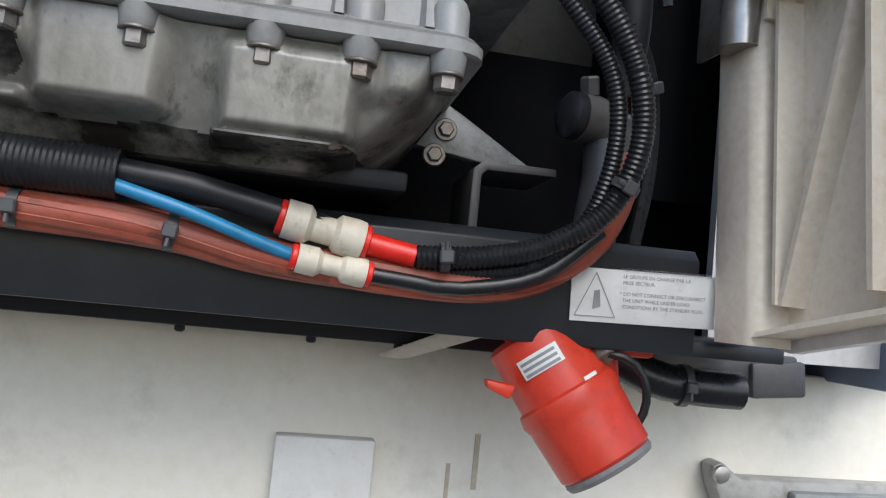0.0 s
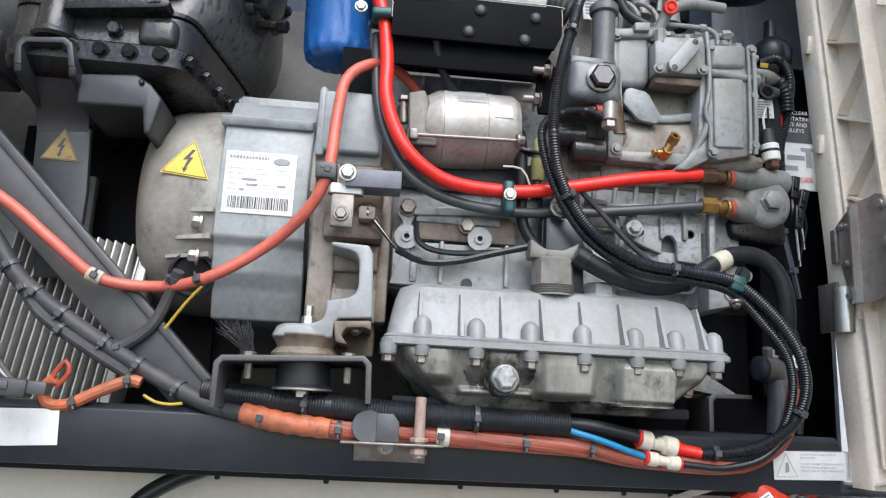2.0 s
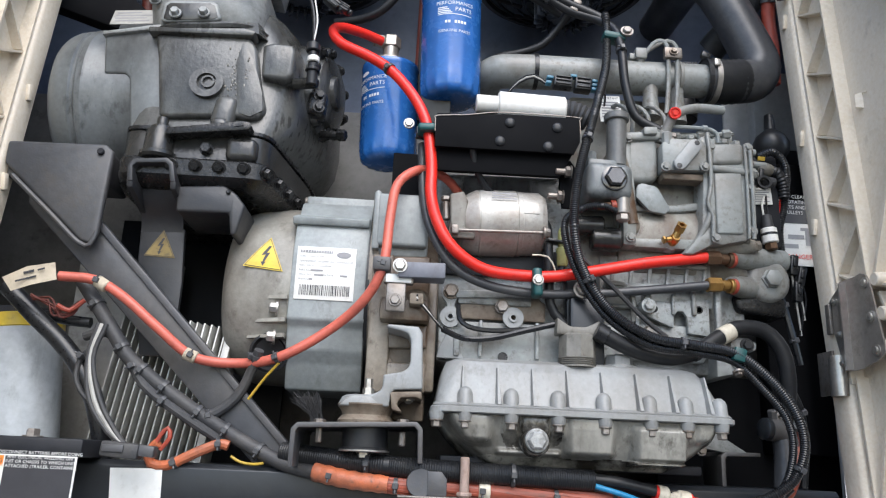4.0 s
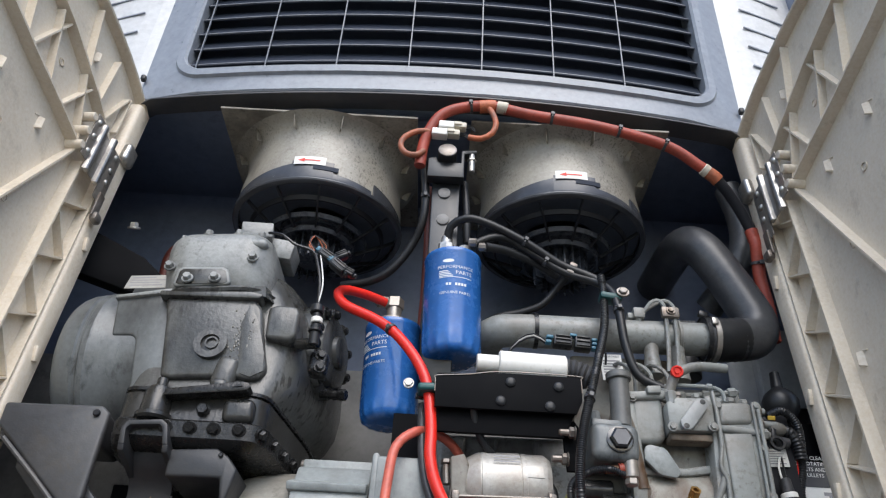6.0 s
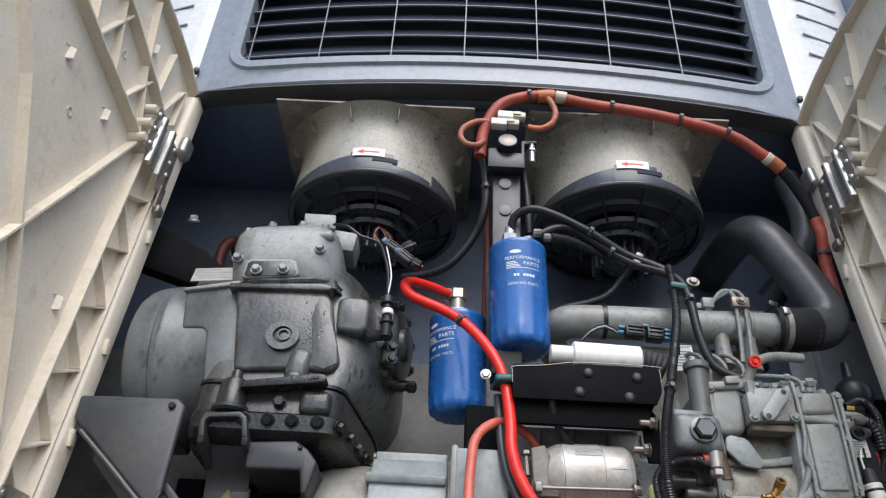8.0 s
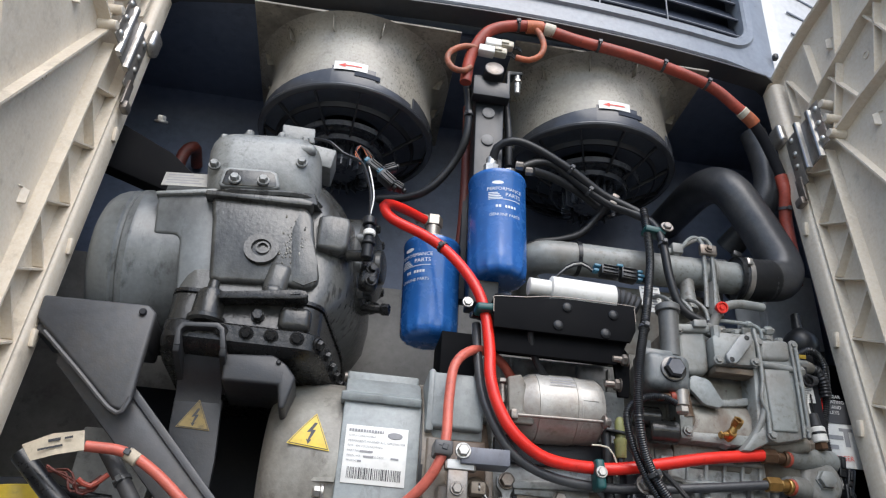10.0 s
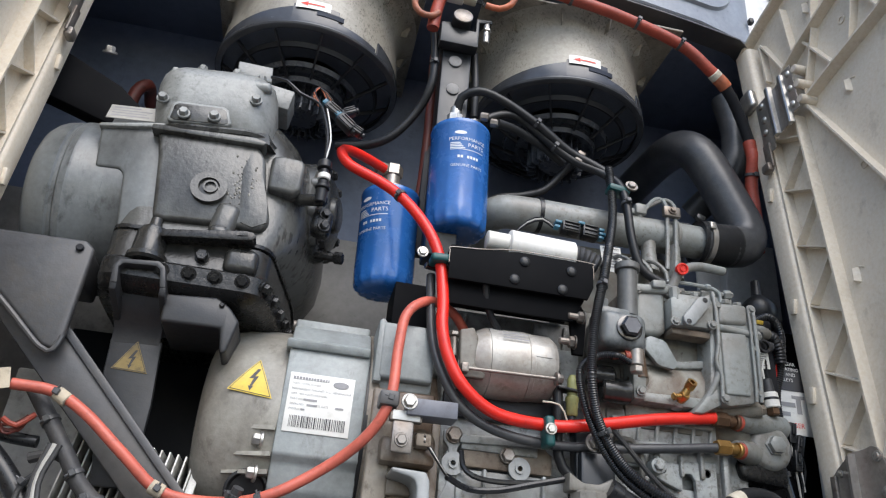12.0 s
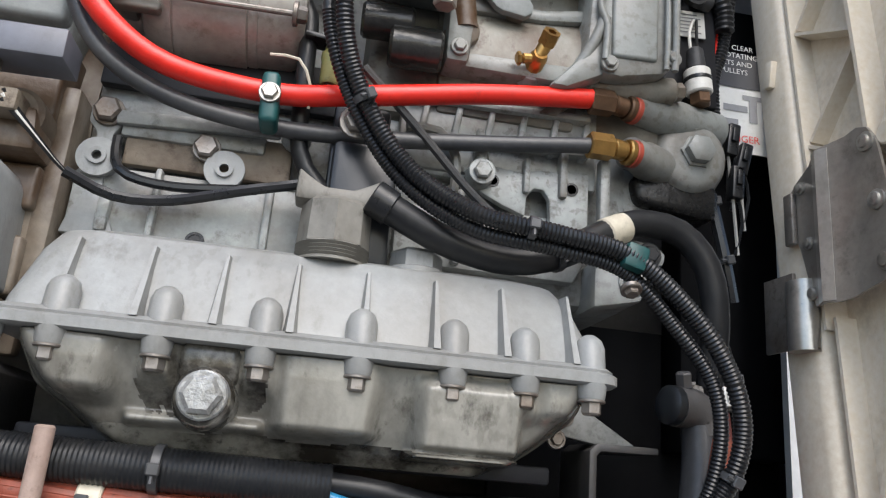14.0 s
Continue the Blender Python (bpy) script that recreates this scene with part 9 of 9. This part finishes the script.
hose("orange_wire", [(-0.395, 0.503, 3.163), (-0.42, 0.50, 3.160), (-0.447, 0.50, 3.142), (-0.455, 0.50, 3.118), (-0.443, 0.50, 3.096), (-0.42, 0.502, 3.094), (-0.405, 0.505, 3.11)], 0.0065, "orange", "orange sheathed wires curled beside the white connectors", "wire")
hose("orange_wire", [(-0.272, 0.497, 3.24), (-0.262, 0.49, 3.215), (-0.254, 0.49, 3.185), (-0.262, 0.492, 3.158), (-0.285, 0.497, 3.145), (-0.312, 0.50, 3.150)], 0.0065, "orange", "orange sheathed wires dropping to the connectors", "wire")

# connectors between compressor and red hose
cn = thing("wire_connector", (-0.555, 0.50, 2.80), "black wire connectors with teal seals beside the compressor", "connector")
for cx, cz, tilt, size in ((-0.574, 2.829, 36, 0.9), (-0.548, 2.806, 40, 1.0), (-0.546, 2.830, -30, 0.75), (-0.528, 2.795, 30, 0.7)):
    CN = pose(cx, 0.506, cz, 0, tilt, 0)
    s = Shape()
    s.box((0, 0, 0), (0.036 * size, 0.024 * size, 0.018 * size), bev=0.003)
    for dz in (-0.3, 0.1, 0.4):
        s.box((0.002, -0.0125 * size, 0.018 * size * dz), (0.028 * size, 0.003, 0.002), bev=0.0006)
    s.cyl((0.018 * size, 0, 0), (0.026 * size, 0, 0), 0.008 * size, seg=12)
    s.moved(CN)
    part("housing", s, "loom", cn)
    s = Shape()
    s.box((-0.021 * size, -0.003, 0), (0.009 * size, 0.017 * size, 0.012 * size), bev=0.002)
    s.moved(CN)
    part("seal", s, "steel_blue", cn, "dull blue seal")
for k in range(4):
    s = Shape()
    s.tube([(-0.60, 0.515, 2.84 + 0.003 * k), (-0.612, 0.515, 2.86 + 0.003 * k), (-0.605, 0.52, 2.885), (-0.59 + 0.004 * k, 0.53, 2.87), (-0.585, 0.54, 2.845)], 0.0016, 6)
    part("wire", s, ("orange", "loom", "orange", "loom")[k], cn)
hose("sensor_wire", [(-0.69, 0.50, 2.872), (-0.66, 0.49, 2.862), (-0.635, 0.49, 2.842), (-0.60, 0.50, 2.835), (-0.585, 0.492, 2.80), (-0.575, 0.485, 2.76), (-0.571, 0.484, 2.71)], 0.0028, "loom", "thin black sensor wire over the compressor", "wire", seg=6)
hose("sensor_wire", [(-0.585, 0.50, 2.83), (-0.575, 0.49, 2.79), (-0.568, 0.484, 2.75), (-0.571, 0.483, 2.71)], 0.0014, "white", "thin pale sensor wire", "wire", seg=6)
cn = thing("wire_connector", (-0.10, 0.52, 2.67), "black injector connectors with blue latches under the intake pipe", "connector")
CN = pose(-0.108, 0.515, 2.676, 0, 4, 0)
for x0, w, h in ((-0.020, 0.034, 0.020), (0.016, 0.030, 0.024)):
    s = Shape()
    s.box((x0, 0, 0), (w, 0.022, h), bev=0.003)
    for dz in (-0.3, 0.05, 0.38):
        s.box((x0, -0.012, dz * h), (w * 0.8, 0.004, 0.0022), bev=0.0008)
    s.moved(CN)
    part("housing", s, "loom", cn)
for x0, z0, w in ((-0.044, 0.005, 0.012), (-0.046, -0.005, 0.010), (0.036, 0.008, 0.010), (0.038, 0.000, 0.013), (0.036, -0.008, 0.010), (-0.002, 0.013, 0.012)):
    s = Shape()
    s.box((x0, -0.004, z0), (w, 0.014, 0.0055), bev=0.0015)
    s.moved(CN)
    part("latch", s, "steel_blue", cn, "dull blue latch")
for k in range(3):
    s = Shape()
    s.tube([(-0.156, 0.517, 2.674 + 0.002 * k), (-0.18, 0.512, 2.684 + 0.003 * k), (-0.205, 0.52, 2.676 + 0.003 * k), (-0.225, 0.535, 2.660)], 0.0018, 6)
    part("wire", s, "bulk" if k == 1 else "loom", cn)
    s = Shape()
    s.tube([(-0.066, 0.515, 2.667 + 0.004 * k), (-0.052, 0.513, 2.660 + 0.004 * k), (-0.052, 0.520, 2.640)], 0.002, 6)
    part("wire", s, "loom", cn)

# right-hand small wiring
hose("thin_loom", [(0.22, 0.52, 2.56), (0.25, 0.52, 2.57), (0.275, 0.53, 2.545), (0.272, 0.54, 2.48), (0.262, 0.545, 2.43), (0.268, 0.55, 2.36)], 0.0075, "loom", "thin black loom at the engine end", "loom", rib=0.004, seg=10)
hose("thin_loom", [(0.245, 0.545, 2.36), (0.262, 0.55, 2.30), (0.275, 0.55, 2.24), (0.285, 0.555, 2.20)], 0.006, "loom", "thin black wiring hanging behind the housing", "loom", ties=(1.0, 2.0), seg=8)
sw = thing("pressure_switch", (0.228, 0.51, 2.38), "zinc pressure switch with clear plug and wires on the housing", "switch")
s = Shape()
s.cyl((0.232, 0.515, 2.388), (0.231, 0.515, 2.400), 0.011, seg=6)
part("nut", s, "bronze", sw)
s = Shape()
s.cyl((0.231, 0.515, 2.400), (0.228, 0.515, 2.426), 0.0135, seg=18)
part("body", s, "white", sw)
s = Shape()
s.cyl((0.2295, 0.515, 2.412), (0.229, 0.515, 2.418), 0.0142, seg=18)
part("band", s, "loom", sw)
s = Shape()
s.cyl((0.228, 0.515, 2.426), (0.226, 0.515, 2.450), 0.010, 0.0085, seg=14)
part("plug", s, "tape", sw)
for k in range(2):
    s = Shape()
    s.tube([(0.222 + 0.007 * k, 0.515, 2.448), (0.220 + 0.008 * k, 0.514, 2.468), (0.226 + 0.003 * k, 0.516, 2.485), (0.235, 0.53, 2.49)], 0.0018, 6)
    part("wire", s, ("white", "loom")[k], sw)
for z, x1 in ((2.542, 0.232), (2.522, 0.222), (2.565, 0.215)):
    c = thing("terminal_stud", (0.2, 0.51, z), "grey terminal stud with nut on the pump end", "stud", "terminal studs")
    s = Shape()
    s.cyl((0.188, 0.515, z), (x1, 0.515, z), 0.0062, seg=12)
    part("stud", s, "engine", c)
    s = Shape()
    s.cyl((0.198, 0.515, z), (0.208, 0.515, z), 0.0105, seg=6)
    part("nut", s, "steel_dark", c)
s = Shape()
s.ring((0.222, 0.508, 2.506), (0, -1, 0.1), 0.0085, 0.0125, 0.006, 24)
s.box((0.220, 0.508, 2.522), (0.008, 0.006, 0.022), (0, 8, 0), bev=0.002)
solo("wire_loop", s, "rubber", "black looped lead on the terminal stud", "wire")
so = thing("solenoid_valve", (0.238, 0.53, 2.535), "pale solenoid with black boot at the pump end", "solenoid")
s = Shape()
s.lathe((0.216, 0.52, 2.539), (1, 0.12, -0.08), [(0, 0.007), (0.004, 0.011), (0.016, 0.0125), (0.026, 0.011), (0.032, 0.008)], 20)
part("body", s, "filler", so)
s = Shape()
s.box((0.222, 0.5085, 2.552), (0.013, 0.002, 0.007), (20, 0, 0), bev=0.0005)
part("yellow_mark", s, "ochre", so, "small yellow label")
s = Shape()
s.tube([(0.246, 0.524, 2.536), (0.258, 0.526, 2.532), (0.268, 0.530, 2.512), (0.270, 0.532, 2.49)], 0.0105, 12, rib=0.006)
part("boot", s, "rubber", so)
s = Shape()
s.cyl((0.232, 0.522, 2.516), (0.250, 0.524, 2.514), 0.009, seg=14)
part("lower_body", s, "tape", so)
sl = thing("instruction_label", (0.228, 0.53, 2.49), "small white printed label on the pump end", "label")
s = Shape()
s.box((0.228, 0.532, 2.491), (0.038, 0.0016, 0.031), (0, -3, 0), bev=0.0004)
q = part("film", s, "paper", sl)
bars([(-0.015, -0.011 + 0.0042 * k, 0.014 - 0.004 * (k % 2), -0.0095 + 0.0042 * k) for k in range(6)], facing(0.228, 0.5312, 2.491, 0, 0, 3), "grey_ink", q)
s = Shape()
s.prism([(0.196, 2.40), (0.196, 2.56), (0.262, 2.575), (0.262, 2.40)], 0.536, 0.545, "y", 0.002)
solo("label_bracket", s, "black", "black bracket sheet behind the pump end", "bracket")
# connectors hanging behind the housing
for k, (x, z, tilt) in enumerate(((0.284, 2.372, 8), (0.296, 2.352, 14), (0.288, 2.325, 4))):
    c = thing("wire_connector", (x, 0.55, z), "black wire connector hanging beside the door edge", "connector", "hanging connectors")
    s = Shape()
    s.box((x, 0.55, z), (0.013, 0.016, 0.036), (0, tilt, 0), bev=0.002)
    s.box((x, 0.541, z + 0.004), (0.006, 0.006, 0.016), (0, tilt, 0), bev=0.001)
    part("housing", s, "loom", c)
    for j in range(2):
        s = Shape()
        s.tube([(x - 0.003 + 0.006 * j, 0.55, z - 0.016), (x + 0.008 * j, 0.552, z - 0.04), (x + 0.004 - 0.003 * j, 0.555, z - 0.075)], 0.0018, 6)
        part("wire", s, ("bulk", "loom")[j], c)
hose("thin_red_wire", [(0.258, 0.535, 2.53), (0.266, 0.54, 2.49), (0.258, 0.54, 2.45), (0.25, 0.545, 2.41)], 0.0016, "red", "thin red wire at the engine end", "wire", seg=6)

# sleeves near the starter
s = Shape()
s.lathe((-0.133, 0.49, 2.332), (0.02, 0, 1), [(0, 0.0075), (0.002, 0.009), (0.022, 0.0095), (0.024, 0.0105), (0.03, 0.0105), (0.032, 0.008), (0.05, 0.0085), (0.06, 0.008), (0.066, 0.005)], 16)
wj = thing("wire_joint", (-0.133, 0.49, 2.332), "yellow-green sleeved wire joint by the starter", "joint")
part("sleeve", s, "lime", wj)
s = Shape()
s.cyl((-0.134, 0.49, 2.322), (-0.133, 0.49, 2.334), 0.005, seg=10)
part("core", s, "loom", wj)
s = Shape()
s.box((-0.142, 0.488, 2.372), (0.034, 0.022, 0.005), (0, 6, 0), bev=0.0015)
part("tie_strap", s, "loom", wj)
hose("starter_cable", [(-0.175, 0.50, 2.43), (-0.158, 0.495, 2.40), (-0.155, 0.49, 2.34), (-0.15, 0.50, 2.27), (-0.125, 0.50, 2.235)], 0.008, "rubber", "black cable below the starter", "cable")
hose("pale_wire", [(-0.185, 0.475, 2.345), (-0.16, 0.47, 2.342), (-0.148, 0.47, 2.32), (-0.147, 0.475, 2.30)], 0.0014, "connector", "thin pale wire by the starter", "wire", seg=6)
hose("black_hose", [(-0.29, 0.455, 2.53), (-0.282, 0.47, 2.49), (-0.255, 0.49, 2.455), (-0.21, 0.51, 2.44)], 0.006, "rubber", "thin black hose below the shelf", seg=10)
hose("thin_rod", [(-0.105, 0.47, 2.345), (-0.05, 0.485, 2.30), (0.0, 0.495, 2.255), (0.04, 0.50, 2.226)], 0.004, "tape", "dark dipstick tube across the block", "tube", seg=8)
hose("steel_line", [(-0.06, 0.50, 2.31), (-0.03, 0.505, 2.312), (-0.012, 0.507, 2.29), (-0.012, 0.508, 2.25)], 0.0045, "engine", "thin grey steel line on the block", "pipe", seg=8)

# dark brackets and pipes between pan and rail
br = thing("corner_bracket", (0.17, 0.56, 1.998), "dark folded bracket with bolts between the sump and the base rail", "bracket")
s = Shape()
s.prism([(0.135, 1.998), (0.135, 2.045), (0.143, 2.052), (0.20, 2.052), (0.20, 2.046), (0.146, 2.045), (0.142, 2.041), (0.142, 1.998)], 0.54, 0.62, "y", 0.001)
part("fold", s, "frame", br)
s = Shape()
s.prism([(0.09, 2.058), (0.112, 2.092), (0.125, 2.085), (0.18, 2.052), (0.175, 2.046)], 0.545, 0.56, "y", 0.002)
part("gusset", s, "comp_head", br)
for x, z in ((0.112, 2.072), (0.105, 2.052)):
    s = Shape()
    s.bolt((x, 0.545, z), (0, -1, 0), 0.006, 0.006)
    part("bolt", s, "steel_dark", br)
hose("drain_pipe", [(0.231, 0.525, 2.076), (0.231, 0.522, 2.05), (0.227, 0.518, 2.02), (0.224, 0.516, 1.998)], 0.0165, "dusty_rubber", "smooth dark grey drain hose beside the loom", seg=20)
dv = thing("drain_valve", (0.205, 0.525, 2.09), "dark grey plastic drain elbow with a screwed plug", "valve")
s = Shape()
s.tube([(0.219, 0.525, 2.078), (0.218, 0.525, 2.092), (0.206, 0.522, 2.101), (0.188, 0.518, 2.102)], 0.0185, 18, 0.005)
s.moved(pose(0.017, 0, -0.013))
part("body", s, "frame", dv)
s = Shape()
s.lathe((0.190, 0.5185, 2.102), (-1, -0.25, 0.05), [(0, 0.0165), (0.003, 0.0175), (0.010, 0.0175), (0.013, 0.014), (0.014, 0.007)], 24)
s.moved(pose(0.017, 0, -0.013))
part("plug", s, "rail", dv, "black plug")
s = Shape()
s.cyl((0.196, 0.516, 2.118), (0.193, 0.512, 2.132), 0.0075, seg=6)
s.moved(pose(0.017, 0, -0.013))
part("nut", s, "frame", dv)
s = Shape()
s.box((0.236, 0.524, 2.106), (0.026, 0.016, 0.010), (0, -8, 0), bev=0.003)
s.moved(pose(0.017, 0, -0.013))
part("spigot", s, "frame", dv)
hose("red_wire", [(0.240, 0.528, 2.17), (0.242, 0.522, 2.128), (0.252, 0.522, 2.10), (0.257, 0.522, 2.067), (0.249, 0.52, 2.03), (0.236, 0.515, 2.0)], 0.0042, "brick_dark", "dull red wire between the black looms", "wire", seg=8)
wc = thing("wire_connector", (0.251, 0.514, 2.098), "small white plastic connector between the black looms", "connector")
s = Shape()
s.box((0.251, 0.512, 2.101), (0.010, 0.012, 0.018), (0, -8, 0), bev=0.002)
s.box((0.251, 0.5055, 2.101), (0.006, 0.003, 0.008), (0, -8, 0), bev=0.0008)
part("housing", s, "white", wc)
s = Shape()
s.tube([(0.250, 0.515, 2.109), (0.243, 0.520, 2.125), (0.240, 0.526, 2.16)], 0.0045, 8)
part("sleeve", s, "red", wc, "red wire sleeve")
hose("thin_loom", [(0.235, 0.50, 2.16), (0.262, 0.52, 2.12), (0.27, 0.53, 2.06), (0.262, 0.53, 2.0)], 0.006, "loom", "thin dark wiring near the door edge", "loom", ties=(1.0,), seg=8)

# ---------- standby plug under the rail ----------
plug = thing("standby_plug", (0.21, 0.5, 1.92), "red industrial standby plug hanging under the rail with grey cap", "plug")
A = Vector((0.193, 0.530, 1.918))
D = Vector((0.066, -0.030, -0.098)).normalized()
s = Shape()
s.lathe(A - D * 0.012, D, [(0, 0.030), (0.004, 0.0345), (0.05, 0.0355), (0.052, 0.038), (0.060, 0.0395), (0.066, 0.037), (0.072, 0.037), (0.105, 0.0355), (0.108, 0.033)], 40)
part("shell", s, "plug_red", plug)
s = Shape()
s.lathe(A + D * 0.0955, D, [(0, 0.034), (0.003, 0.0345), (0.006, 0.033), (0.0065, 0.031)], 40)
part("cap_face", s, "grey_cap", plug, "grey end cap")
s = Shape()
s.prism([(0.150, 1.893), (0.152, 1.887), (0.168, 1.880), (0.172, 1.890)], 0.50, 0.512, "y", 0.002)
part("lug", s, "plug_red", plug)
s = Shape()
s.box((0.236, 0.535, 1.905), (0.034, 0.045, 0.045), (0, -8, 0), bev=0.005)
s.box((0.23, 0.55, 1.922), (0.10, 0.07, 0.012), bev=0.004)
part("flange", s, "plug_red", plug)
side = Vector((-0.25, -1, 0.1)).normalized()
side = (side - D * side.dot(D)).normalized()
right = D.cross(side)
for k, (along, turn_, w_, h_) in enumerate(((0.012, 10, 0.032, 0.014), (0.045, -32, 0.012, 0.018))):
    e = Matrix.Rotation(radians(turn_), 3, D) @ side
    rr = D.cross(e)
    mm = Matrix((( -rr.x, -D.x, e.x, 0), (-rr.y, -D.y, e.y, 0), (-rr.z, -D.z, e.z, 0), (0, 0, 0, 1)))
    mm.translation = A + D * along + e * 0.0357
    q = Shape()
    for i in range(6):
        a, b = -w_ / 2 + w_ * i / 6, -w_ / 2 + w_ * (i + 1) / 6
        q.add([(a, -h_ / 2, 0), (b, -h_ / 2, 0), (b, h_ / 2, 0), (a, h_ / 2, 0)], [(0, 1, 2, 3)])
    place_flat(q, mm, 0.0357, 0.0006)
    l_ = part("rating_label", q, "paper", plug, "white printed label", 0)
    if k == 0:
        bars([(-0.014, -0.006 + 0.0042 * j, 0.013, -0.0038 + 0.0042 * j) for j in range(3)], mm, "grey_ink", l_, wrap=0.0357, lift=0.0010)
s = Shape()
s.tube([(0.224, 0.515, 1.912), (0.24, 0.505, 1.918), (0.258, 0.50, 1.912), (0.268, 0.50, 1.895), (0.268, 0.502, 1.878), (0.262, 0.505, 1.865)], 0.0032, 8)
part("retaining_strap", s, "rubber", plug, "black retaining strap")
s = Shape()
s.cyl((0.232, 0.516, 1.924), (0.238, 0.505, 1.914), 0.009, seg=14)
part("strap_clamp", s, "steel_dark", plug)

# conduit under the right end of the rail
hose("black_conduit", [(0.25, 0.57, 1.922), (0.285, 0.56, 1.905), (0.31, 0.555, 1.897), (0.345, 0.553, 1.895), (0.372, 0.552, 1.895)], 0.0150, "loom", "smooth black conduit end under the base rail", "conduit", ties=(2.3,), seg=16)
s = Shape()
s.box((0.36, 0.60, 1.912), (0.16, 0.05, 0.022), (0, -2, 0), bev=0.003)
s.box((0.42, 0.585, 1.905), (0.05, 0.03, 0.03), (0, -5, 0), bev=0.003)
solo("rail_end_bracket", s, "frame", "dark bracket at the end of the base rail", "bracket")

# things on the front wall
s = Shape()
s.box((0.054, 0.69, 1.735), (0.089, 0.018, 0.155), bev=0.002)
solo("wall_plate", s, "white", "plain white square box on the cream wall", "box")
wb = thing("wall_coupling", (0.5, 0.68, 1.79), "grey cast coupling holder on the cream wall", "holder")
s = Shape()
s.prism([(0.425, 1.812), (0.435, 1.816), (0.455, 1.801), (0.70, 1.803), (0.70, 1.70), (0.47, 1.70), (0.43, 1.79)], 0.672, 0.699, "y", 0.004)
part("plate", s, "bulk", wb)
s = Shape()
s.prism([(0.505, 1.793), (0.70, 1.796), (0.70, 1.71), (0.515, 1.71)], 0.660, 0.674, "y", 0.004)
part("cover", s, "gen_plate", wb)
s = Shape()
s.lathe((0.434, 0.673, 1.804), (0, -1, 0), [(0, 0.009), (0.003, 0.008), (0.004, 0.005)], 20)
part("pivot", s, "steel", wb)
s = Shape()
for x, z0, z1, w_ in ((0.197, 1.77, 1.822, 0.005), (0.171, 1.75, 1.793, 0.004)):
    s.box((x, 0.6996, (z0 + z1) / 2), (w_, 0.0010, z1 - z0), bev=0)
solo("wall_scuffs", s, "tag", "faint grey scuff streaks on the cream wall", "scuff")
hose("hanging_hose", [(-0.53, 0.64, 1.93), (-0.575, 0.63, 1.912), (-0.62, 0.62, 1.892), (-0.66, 0.61, 1.86), (-0.69, 0.61, 1.80), (-0.70, 0.61, 1.6)], 0.012, "rubber", "black hose hanging below the base rail")
